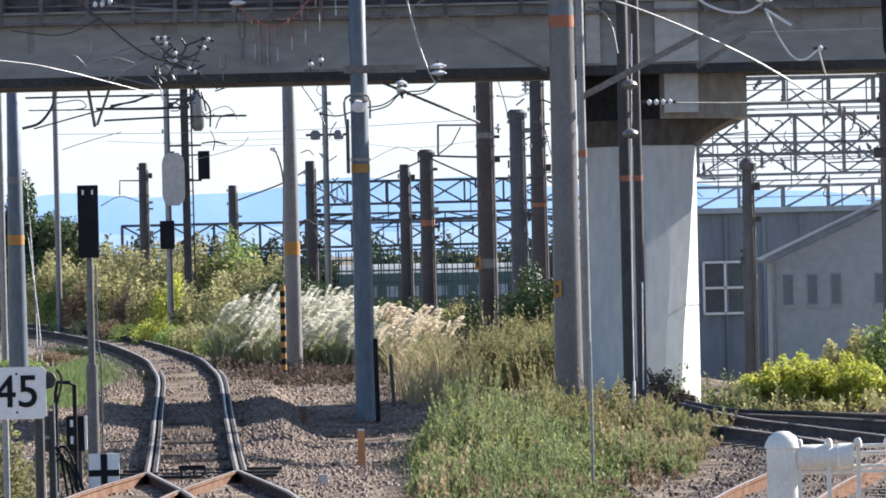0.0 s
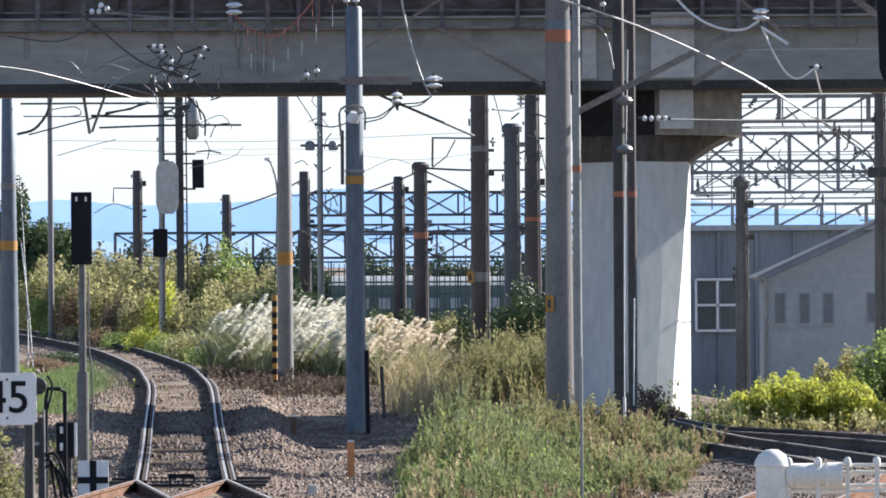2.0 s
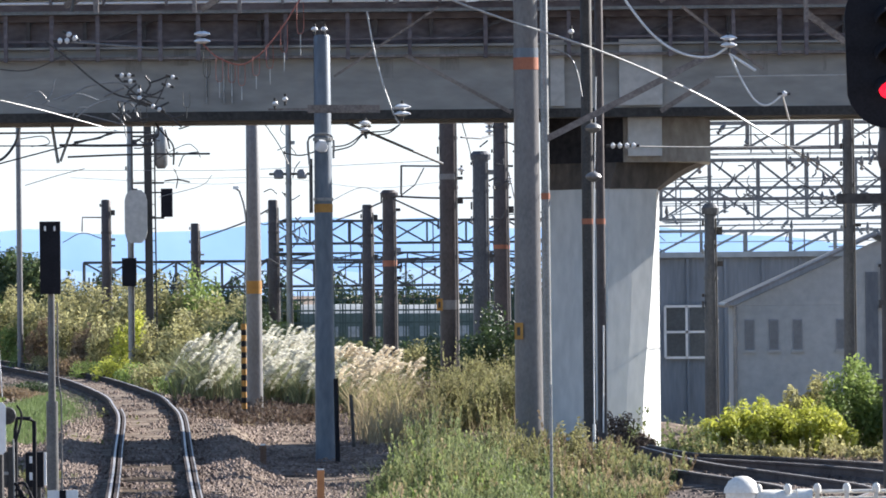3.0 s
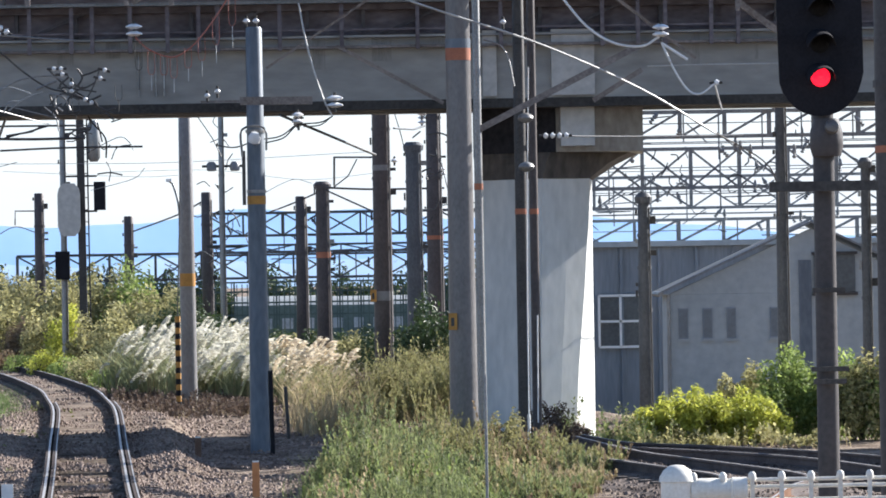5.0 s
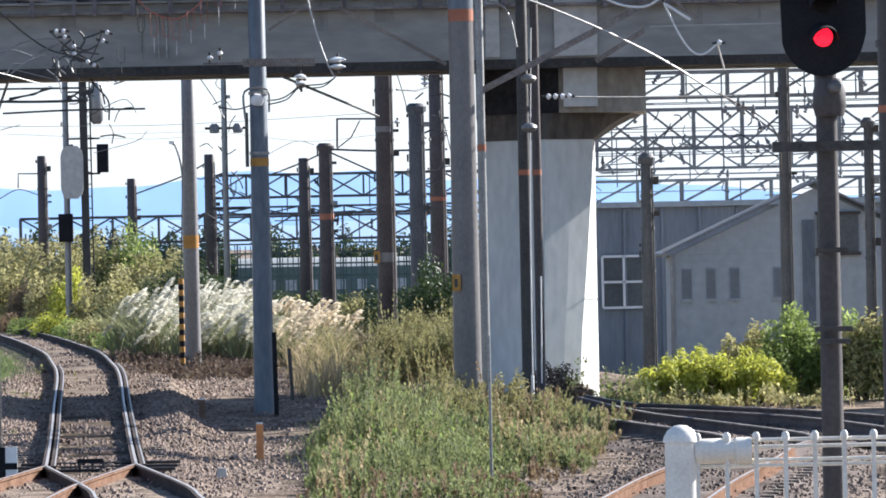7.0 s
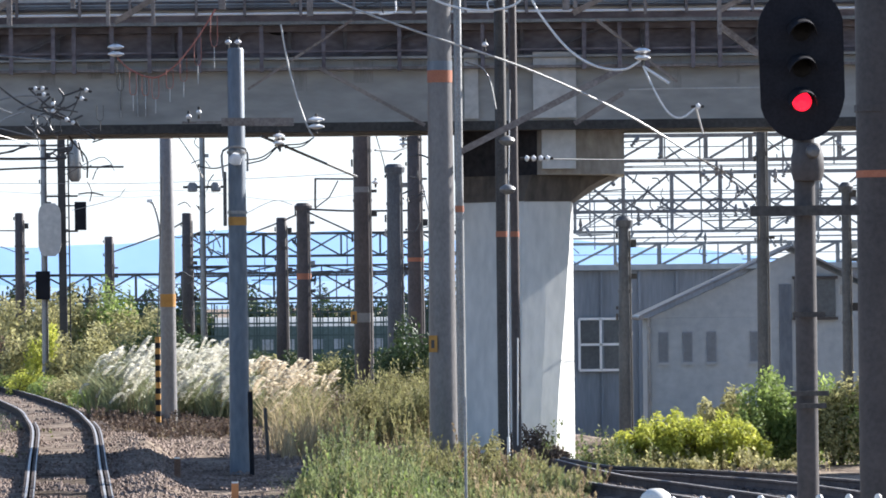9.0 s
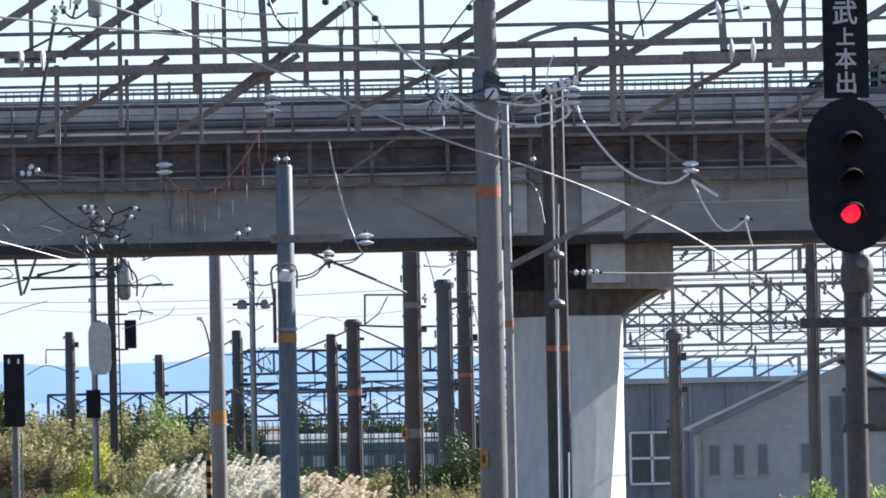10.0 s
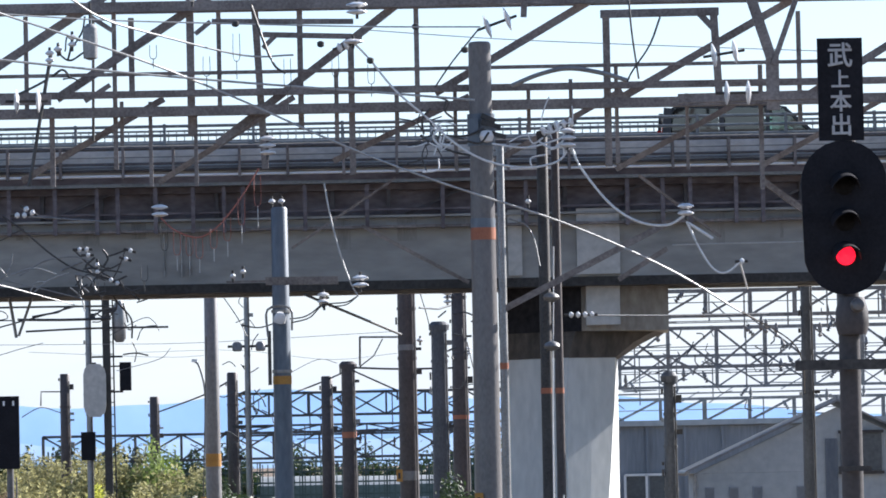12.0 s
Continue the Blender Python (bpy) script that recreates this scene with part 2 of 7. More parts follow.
# ---- building blocks ----
class Geo:
    """Collects points and faces for one mesh, in world metres."""

    def __init__(self):
        self.v, self.f = [], []

    def box(self, a, b):
        (x0, y0, z0), (x1, y1, z1) = a, b
        return self.hexa([(x0, y0, z0), (x1, y0, z0), (x1, y1, z0), (x0, y1, z0)], [(x0, y0, z1), (x1, y0, z1), (x1, y1, z1), (x0, y1, z1)])

    def hexa(self, low, high):
        n, k = len(self.v), len(low)
        self.v += [tuple(p) for p in low] + [tuple(p) for p in high]
        self.f += [tuple(n + i for i in reversed(range(k))), tuple(n + k + i for i in range(k))]
        self.f += [(n + i, n + (i + 1) % k, n + k + (i + 1) % k, n + k + i) for i in range(k)]
        return self

    def tube(self, points, r, r_end=None, seg=8, caps=True):
        points = [Vector(p) for p in points]
        n, last = len(self.v), len(points) - 1
        for i, p in enumerate(points):
            along = (points[min(i + 1, last)] - points[max(i - 1, 0)]).normalized()
            side = along.cross(Vector((0, 0, 1)) if abs(along.z) < 0.9 else Vector((0, 1, 0))).normalized()
            up = side.cross(along)
            rad = r + ((r_end if r_end is not None else r) - r) * (i / last)
            for k in range(seg):
                a = 2 * math.pi * k / seg
                self.v.append(tuple(p + rad * (math.cos(a) * side + math.sin(a) * up)))
        for i in range(last):
            for k in range(seg):
                a, b = n + i * seg + k, n + i * seg + (k + 1) % seg
                self.f.append((a, b, b + seg, a + seg))
        if caps:
            self.f += [tuple(n + k for k in reversed(range(seg))), tuple(n + last * seg + k for k in range(seg))]
        return self

    def bar(self, a, b, w, h=None):
        """A square bar from a to b."""
        a, b, h = Vector(a), Vector(b), h or w
        along = (b - a).normalized()
        side = along.cross(Vector((0, 0, 1)) if abs(along.z) < 0.95 else Vector((0, 1, 0))).normalized()
        up = side.cross(along)
        ring = [(-w / 2, -h / 2), (w / 2, -h / 2), (w / 2, h / 2), (-w / 2, h / 2)]
        return self.hexa([a + side * i + up * j for i, j in ring], [b + side * i + up * j for i, j in ring])

    def lathe(self, base, profile, axis=(0, 0, 1), seg=14):
        """Rings of (radius, way along the axis) about a base point."""
        axis = Vector(axis).normalized()
        side = axis.cross(Vector((0, 1, 0)) if abs(axis.y) < 0.9 else Vector((1, 0, 0))).normalized()
        up, base, n = axis.cross(side), Vector(base), len(self.v)
        for r, along in profile:
            for k in range(seg):
                a = 2 * math.pi * k / seg
                self.v.append(tuple(base + axis * along + r * (math.cos(a) * side + math.sin(a) * up)))
        for i in range(len(profile) - 1):
            for k in range(seg):
                a, b = n + i * seg + k, n + i * seg + (k + 1) % seg
                self.f.append((a, b, b + seg, a + seg))
        last = n + (len(profile) - 1) * seg
        self.f += [tuple(n + k for k in reversed(range(seg))), tuple(last + k for k in range(seg))]
        return self

    def outline(self, points, y0, y1):
        """A flat shape in x and z, given depth from y0 to y1."""
        return self.hexa([(x, y0, z) for x, z in points], [(x, y1, z) for x, z in points])


def origin(ob):
    at = Vector((0, 0, 0))
    while ob:
        at += ob.location
        ob = ob.parent
    return at


def mesh_object(name, geo, material, at=(0, 0, 0), smooth=False):
    data = bpy.data.meshes.new(name)
    at = Vector(at)
    data.from_pydata([(x - at.x, y - at.y, z - at.z) for x, y, z in geo.v], [], geo.f)
    data.materials.append(material)
    if smooth:
        data.polygons.foreach_set("use_smooth", [True] * len(data.polygons))
        data.set_sharp_from_angle(angle=radians(40))
    data.update()
    return new(name, data)


def thing(name, at, label, category, group="", kind=""):
    ob = new(name)
    ob.location = at
    ob.empty_display_size = 0.1
    return tagged(ob, label, category, group, kind)


def part(name, geo, material, parent, label="", smooth=False, kind=""):
    ob = mesh_object(name, geo, material, origin(parent), smooth)
    ob.parent = parent
    return tagged(ob, label, kind=kind)


def setting(name, geo, material, label, category, smooth=False, kind="structure"):
    return tagged(mesh_object(name, geo, material, (0, 0, 0), smooth), label, category, kind=kind)


def sag(a, b, drop, n=14):
    a, b = Vector(a), Vector(b)
    return [a.lerp(b, i / n) - Vector((0, 0, drop * 4 * (i / n) * (1 - i / n))) for i in range(n + 1)]


def smooth(points, n=8):
    """A soft curve through points."""
    p = [Vector(q) for q in points]
    p = [2 * p[0] - p[1]] + p + [2 * p[-1] - p[-2]]
    out = []
    for i in range(1, len(p) - 2):
        for k in range(n):
            t = k / n
            out.append(0.5 * (2 * p[i] + (p[i + 1] - p[i - 1]) * t + (2 * p[i - 1] - 5 * p[i] + 4 * p[i + 1] - p[i + 2]) * t * t + (3 * p[i] - p[i - 1] - 3 * p[i + 1] + p[i + 2]) * t ** 3))
    return out + [p[-2]]


def ease(x, a, b):
    k = min(max((x - a) / (b - a), 0), 1)
    return k * k * (3 - 2 * k)


def ground_z(x, y):
    # gentle rise of the line, a lower street beyond the bridge, the yard behind
    level = 1 - 0.8 * ease(x, 3.0, 4.4) * (1 - ease(y, 93.0, 99.0))
    return 0.55 * ease(y, 68, 105) * level - 1.5 * ease(x, 4.6, 6.0) * ease(y, 97.0, 101.0) * (1 - ease(y, 150, 186)) - 1.75 * ease(y, 184, 192)


# ---- ground ----
def ground():
    ys = [-400, -100, 0, 20, 35] + [40 + 0.5 * i for i in range(180)] + [131 + 1.5 * i for i in range(42)] + [200, 240, 320, 500, 900, 1800, 4600]
    xs = [-3000, -900, -300, -120, -60, -30] + [-20 + 0.5 * i for i in range(71)] + [18, 24, 40, 90, 300, 900, 3000]
    g = Geo()
    for y in ys:
        for x in xs:
            lump = 0.05 * noise.noise(Vector((x * 0.9, y * 0.5, 0))) + 0.03 * noise.noise(Vector((x * 3.1, y * 2.1, 5))) if 40 < y < 165 and abs(x) < 21 else 0
            g.v.append((x, y, ground_z(x, y) - 0.06 + lump))
    w = len(xs)
    g.f = [(j * w + i, j * w + i + 1, (j + 1) * w + i + 1, (j + 1) * w + i) for j in range(len(ys) - 1) for i in range(w - 1)]
    setting("ground", g, BALLAST, "brown gravel and bare soil of a railway yard", "ground", True)


ground()


def hills():
    g, n = Geo(), 160
    for i in range(n + 1):
        x = -1500 + 3000 * i / n
        h = 30 + 34 * math.exp(-((x + 60) / 190) ** 2) + 22 * math.exp(-((x + 330) / 90) ** 2) + 18 * math.exp(-((x - 230) / 160) ** 2) + 5 * noise.noise(Vector((x / 60, 0, 0)))
        g.v += [(x, 4300, -30), (x, 4300, h), (x, 4330, -30)]
    for i in range(n):
        a = 3 * i
        g.f += [(a, a + 3, a + 4, a + 1), (a + 1, a + 4, a + 5, a + 2)]
    setting("backdrop_hills", g, HILL, "far blue hills with haze in their colour", "hills")
    # Added lower ridge, paler and glowing: stands in for haze thickening downwards.
    low = Geo()
    for i in range(n + 1):
        x = -1500 + 3000 * i / n
        h = 20 + 7 * noise.noise(Vector((x / 85, 3, 0))) + 4 * noise.noise(Vector((x / 24, 7, 0)))
        low.v += [(x, 4100, -30), (x, 4100, h), (x, 4120, -30)]
    low.f = list(g.f)
    setting("backdrop_foothills", low, HAZE_LAYER, "pale added layer standing in for haze below the hills", "hills")


hills()


# ---- road bridge ----
STAIN_LIGHT = mat("streaked girder concrete", (0.195, 0.192, 0.18), (0.325, 0.318, 0.296), 0.5, 0.9, stretch=(3, 1, 0.3))
BRIDGE_Y, BRIDGE_BACK = 88.5, 92.6
Z_BOTTOM, Z_SOFFIT, Z_TOP = 6.01, 6.13, 7.23
Z_FLANGE_LOW, Z_FLANGE = 7.90, 8.02
Z_CURB, Z_PARAPET = 8.16, 8.52
ROAD_Z = Z_CURB - 0.48


def bridge():
    b = thing("road_bridge", (0, BRIDGE_Y, 0), "grey concrete road bridge crossing over the railway tracks", "bridge")
    x0, x1 = -230, 230
    profile = [(0.25, Z_SOFFIT), (0.25, Z_TOP), (0.12, Z_TOP + 0.01), (0.12, Z_TOP + 0.05), (0.55, Z_TOP + 0.05), (0.75, Z_BOTTOM), (0.30, Z_BOTTOM)]
    for name, y, sign in (("girder", BRIDGE_Y, 1), ("girder", BRIDGE_BACK, -1)):
        g = Geo()
        low = [(x0, y + sign * dy, z) for dy, z in profile]
        high = [(x1, y + sign * dy, z) for dy, z in profile]
        part(name, g.hexa(low, high), GIRDER, b, "long grey concrete girder")
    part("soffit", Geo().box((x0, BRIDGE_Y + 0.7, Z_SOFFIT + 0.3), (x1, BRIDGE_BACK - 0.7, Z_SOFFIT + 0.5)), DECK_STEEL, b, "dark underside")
    part("bottom_flange", Geo().box((x0, BRIDGE_Y + 0.22, Z_BOTTOM - 0.03), (x1, BRIDGE_Y + 0.8, Z_BOTTOM + 0.13)), NEAR_BLACK, b, "near-black lower edge")
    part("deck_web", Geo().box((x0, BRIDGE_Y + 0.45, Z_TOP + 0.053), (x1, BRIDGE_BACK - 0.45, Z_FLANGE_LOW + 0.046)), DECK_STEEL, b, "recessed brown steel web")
    for ya, yb in ((BRIDGE_Y - 0.05, BRIDGE_Y + 0.25), (BRIDGE_BACK - 0.25, BRIDGE_BACK + 0.05)):
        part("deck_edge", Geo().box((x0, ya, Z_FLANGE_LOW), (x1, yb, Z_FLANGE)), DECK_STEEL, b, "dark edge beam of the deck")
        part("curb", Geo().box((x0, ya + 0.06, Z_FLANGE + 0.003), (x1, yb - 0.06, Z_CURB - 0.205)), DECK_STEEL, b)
    part("deck", Geo().box((x0, BRIDGE_Y + 0.86, ROAD_Z - 0.25), (x1, BRIDGE_BACK - 0.86, ROAD_Z)), NEAR_BLACK, b, "dark asphalt road deck")
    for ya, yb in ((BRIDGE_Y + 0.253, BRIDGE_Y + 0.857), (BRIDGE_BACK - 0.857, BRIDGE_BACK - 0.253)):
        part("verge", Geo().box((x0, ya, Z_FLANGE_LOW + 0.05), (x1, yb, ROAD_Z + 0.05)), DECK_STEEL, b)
    part("lower_flange", Geo().box((x0, BRIDGE_Y - 0.09, Z_FLANGE_LOW - 0.06), (x1, BRIDGE_Y + 0.2, Z_FLANGE_LOW - 0.003)), RAILING, b, "blue-grey flange")
    part("ledge", Geo().box((x0, BRIDGE_Y - 0.12, Z_FLANGE + 0.06), (x1, BRIDGE_Y + 0.02, Z_FLANGE + 0.12)), PARAPET, b, "sunlit ledge")
    for y in (BRIDGE_Y, BRIDGE_BACK - 0.22):
        part("parapet", Geo().box((x0, y, Z_CURB), (x1, y + 0.22, Z_PARAPET)), PARAPET_PALE, b, "pale concrete parapet")
        part("parapet_base", Geo().box((x0, y - 0.03, Z_CURB - 0.2), (x1, y + 0.25, Z_CURB - 0.003)), PARAPET_PALE, b, "pale concrete plinth")
    # stiffeners of the recessed web and hanging brackets
    for i in range(48):
        x = -24 + i * 1.02 + random.uniform(-0.1, 0.1)
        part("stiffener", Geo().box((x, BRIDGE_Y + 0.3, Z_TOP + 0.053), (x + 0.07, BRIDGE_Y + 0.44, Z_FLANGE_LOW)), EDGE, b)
    for i in range(16):
        x = -24 + i * 3.1
        g = Geo().bar((x, BRIDGE_Y + 0.28, Z_TOP + 0.06), (x + 1.4, BRIDGE_Y + 0.28, Z_FLANGE_LOW - 0.01), 0.05)
        part("brace", g, EDGE, b)
    for dz, r, m in ((0.0, 0.025, EDGE), (0.06, 0.02, PIPE)):
        part("service_pipe", Geo().tube([(x0, BRIDGE_Y - 0.16, Z_FLANGE + dz + 0.1), (x1, BRIDGE_Y - 0.16, Z_FLANGE + dz + 0.1)], r), m, b)
    # The white tube is added to give the sunlit flecks of the ledge.
    for v, r, m in ((8.50, 0.038, EDGE), (8.23, 0.024, EDGE), (8.02, 0.022, WHITE)):
        part("parapet_pipe", Geo().tube([(x0, BRIDGE_Y - 0.3, v), (x1, BRIDGE_Y - 0.3, v)], r), m, b, "dark pipe along the parapet" if m is EDGE else "white tube standing in for sunlit ledge flecks")
    for i in range(34):
        x = -16 + i * 0.98 + random.uniform(-0.2, 0.2)
        part("pipe_bracket", Geo().box((x, BRIDGE_Y - 0.34, 7.98), (x + 0.05, BRIDGE_Y - 0.12, 8.52)), TRUSS, b)
    part("girder_ledge", Geo().box((x0, BRIDGE_Y + 0.06, 7.05), (x1, BRIDGE_Y + 0.247, 7.10)), TRUSS, b, "grey ledge along the girder")
    part("web_rail", Geo().box((x0, BRIDGE_Y + 0.10, 7.36), (x1, BRIDGE_Y + 0.16, 7.40)), DECK_STEEL, b, "grey rail before the web")
    for x in (-7.6, -6.9, -6.1, -5.3, -4.57, -4.21, -3.55, -2.9, -2.36, -2.03, -0.95, 0.13, 1.45, 2.9, 3.4, 4.67, 5.29, 5.77, 6.57, 7.04, 7.9, 8.8):
        part("hanger_post", Geo().box((x - 0.035, BRIDGE_Y - 0.02, 7.02), (x + 0.035, BRIDGE_Y + 0.055, Z_FLANGE_LOW - 0.063)), DECK_STEEL, b, "grey steel hanger")
    # posts and rails over the parapet
    for dz in (0.07, 0.22, 0.38):
        part("handrail", Geo().tube([(x0, BRIDGE_Y + 0.1, Z_PARAPET + dz), (x1, BRIDGE_Y + 0.1, Z_PARAPET + dz)], 0.028), RAILING, b)
    for v in (8.35, 8.16):
        part("cable_duct", Geo().tube([(x0, BRIDGE_Y - 0.22, v), (x1, BRIDGE_Y - 0.22, v)], 0.01), RAILING, b, "thin grey duct")
    for i in range(26):
        x = -14 + i * 1.13 + random.uniform(-0.2, 0.2)
        h = random.uniform(0.2, 0.75)
        part("water_stain", Geo().box((x, BRIDGE_Y + 0.243, Z_TOP - h), (x + random.uniform(0.05, 0.35), BRIDGE_Y + 0.247, Z_TOP)), STAIN_LIGHT, b, "streaky grey stain")
    part("far_handrail", Geo().tube([(x0, BRIDGE_BACK - 0.1, Z_PARAPET + 0.35), (x1, BRIDGE_BACK - 0.1, Z_PARAPET + 0.35)], 0.028), RAILING, b)
    for dz in (0.06, 0.55):
        part("far_handrail", Geo().tube([(x0, BRIDGE_BACK - 0.1, Z_PARAPET + dz), (x1, BRIDGE_BACK - 0.1, Z_PARAPET + dz)], 0.02), RAILING, b)
    for i in range(190):
        x = -11 + i * 0.145
        part("baluster", Geo().box((x, BRIDGE_BACK - 0.11, Z_PARAPET), (x + 0.018, BRIDGE_BACK - 0.09, Z_PARAPET + 0.55)), RAILING, b)
    for i in range(30):
        x = -22 + i * 1.55
        part("rail_post", Geo().box((x, BRIDGE_Y + 0.06, Z_PARAPET), (x + 0.05, BRIDGE_Y + 0.14, Z_PARAPET + 0.42)), RAILING, b)
    # downpipes and streaked patches on the girder
    for x in (-3.42, -3.12, -2.98):
        part("drain_pipe", Geo().tube([(x, BRIDGE_Y + 0.22, Z_TOP - 0.2), (x, BRIDGE_Y + 0.22, Z_SOFFIT + 0.15)], 0.016), PIPE, b)
    # pale repaired panels over the pier
    for u0, u1 in ((2.58, 2.82), (3.78, 4.53)):
        part("pale_panel", Geo().box((u0, BRIDGE_Y + 0.17, Z_SOFFIT + 0.05), (u1, BRIDGE_Y + 0.3, Z_TOP + 0.1)), PARAPET, b, "pale cast panel over the pier")


bridge()


def pier():
    p = thing("bridge_pier", (3.45, 90.5, 0.4), "pale concrete bridge pier with flared dark capital", "bridge pier")
    zt, zb, ya = 4.74, -0.1, 89.3

    def ring(l, m, r, e):
        # shaded flank, two grazing front facets, sunlit end, back
        k = m + 0.55 * (r - m)
        return [(l, ya + 1.1), (m, ya), (k, ya + 0.71 * (k - m)), (r, ya + 0.71 * (k - m) + 0.77 * (r - k)), (e, ya + 2.6), (e - 0.3, ya + 3.2), (l, ya + 3.2)]

    def level(z, *xs, front=0.0):
        return [(x, y - front, z) for x, y in ring(*xs)]

    heights = [(zb, (2.45, 3.50, 4.13, 4.60)), (1.4, (2.47, 3.53, 4.22, 4.60)), (2.8, (2.49, 3.56, 4.35, 4.60)), (3.9, (2.52, 3.585, 4.43, 4.605)), (zt, (2.56, 3.61, 4.47, 4.61))]
    shaft = Geo()
    for z, xs in heights:
        shaft.v += level(z, *xs)
    k = 7
    for i in range(len(heights) - 1):
        shaft.f += [(i * k + j, i * k + (j + 1) % k, (i + 1) * k + (j + 1) % k, (i + 1) * k + j) for j in range(k)]
    top = (len(heights) - 1) * k
    shaft.f += [tuple(range(k))[::-1], tuple(range(top, top + k))]
    part("shaft", shaft, PIER, p, "pale concrete shaft")
    zc, zs = 5.20, 6.02
    c0, c1 = 2.49, 5.53
    flare = [(zt + 0.003, (2.55, 3.62, 4.47, 4.62)), (zt + 0.10, (2.54, 3.64, 4.60, 4.78)), (zt + 0.26, (2.52, 3.68, 4.80, 5.02)), (zt + 0.38, (2.50, 3.72, 5.02, 5.26)), (zc, (c0, 3.75, 5.20, 5.46))]
    cap = Geo()
    for z, xs in flare:
        cap.v += level(z, *xs, front=0.03)
    for i in range(len(flare) - 1):
        cap.f += [(i * k + j, i * k + (j + 1) % k, (i + 1) * k + (j + 1) % k, (i + 1) * k + j) for j in range(k)]
    top = (len(flare) - 1) * k
    cap.f += [tuple(range(k))[::-1], tuple(range(top, top + k))]
    part("capital", cap, CAPITAL, p, "flared brown capital with shade in its colour")
    xs = 3.86
    left = [(c0, ya + 1.0), (xs, ya - 0.03), (xs, ya + 3.2), (c0, ya + 3.2)]
    right = [(xs + 0.003, ya - 0.03), (c1 - 0.12, ya + 0.25), (c1, ya + 2.5), (c1 - 0.2, ya + 3.2), (xs + 0.003, ya + 3.2)]
    # Shade on the left and sun on the right are put into the colours.
    for shape, m, label in ((left, CAP_SHADE, "cap end with shade in its colour"), (right, CAP_SUNLIT, "brown-grey cap end coloured paler as sunlit")):
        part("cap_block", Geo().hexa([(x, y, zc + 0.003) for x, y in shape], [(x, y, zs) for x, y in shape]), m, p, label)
    part("bearing", Geo().box((3.94, ya - 0.3, zc + 0.1), (4.53, ya - 0.05, zs + 0.05)), PARAPET, p, "pale bearing block")
    return p


first_pier = pier()
for dx in (-136, -102, -68, -34, 34, 68, 102, 136):
    copy_thing(first_pier, Matrix.Translation(first_pier.location + Vector((dx, 0, 0))))


# ---- tracks ----
def chip(g, x, y, z, r, tall=1.0):
    """A small broken stone."""
    pts = [(x + r * random.uniform(0.7, 1.2) * math.cos(a), y + r * 1.3 * math.sin(a), z) for a in (0.3, 1.8, 3.4, 4.9)]
    g.hexa(pts, [(x + (p[0] - x) * 0.6, y + (p[1] - y) * 0.6, z + r * tall * random.uniform(0.35, 0.85)) for p in pts])


def rail_along(points, offset, name, parent, material=RAIL, drop=0.0):
    """One rail: foot, web and head swept beside a line."""
    scale = 1.05
    prof = [(-0.065, 0), (0.065, 0), (0.065, 0.02), (0.012, 0.035), (0.012, 0.11), (0.034, 0.125), (0.034, 0.155), (-0.034, 0.155), (-0.034, 0.125), (-0.012, 0.11), (-0.012, 0.035), (-0.065, 0.02)]
    g, head, k = Geo(), Geo(), len(prof)
    for i, p in enumerate(points):
        along = (points[min(i + 1, len(points) - 1)] - points[max(i - 1, 0)]).normalized()
        side = Vector((along.y, -along.x, 0)).normalized()
        c = p + side * offset
        g.v += [tuple(c + side * a * scale + Vector((0, 0, b * scale + 0.10 - drop))) for a, b in prof]
        # Worn strip covers the right side only, painting in the sunlit rail edge.
        head.v += [tuple(c + side * a + Vector((0, 0, 0.2665 - drop))) for a in ((0.0, 0.035) if not drop else (0.012, 0.03))]
    for i in range(len(points) - 1):
        g.f += [(i * k + j, i * k + (j + 1) % k, (i + 1) * k + (j + 1) % k, (i + 1) * k + j) for j in range(k)]
        head.f.append((2 * i, 2 * i + 1, 2 * i + 3, 2 * i + 2))
    ob = part(name, g, material, parent)
    part("running_surface", head, POLISHED, ob, "polished strip with the sunlit edge put in")
    return ob


def on_ground(points, n=10):
    return [Vector((p.x, p.y, ground_z(p.x, p.y))) for p in smooth([(x, y, 0) for x, y in points], n)]


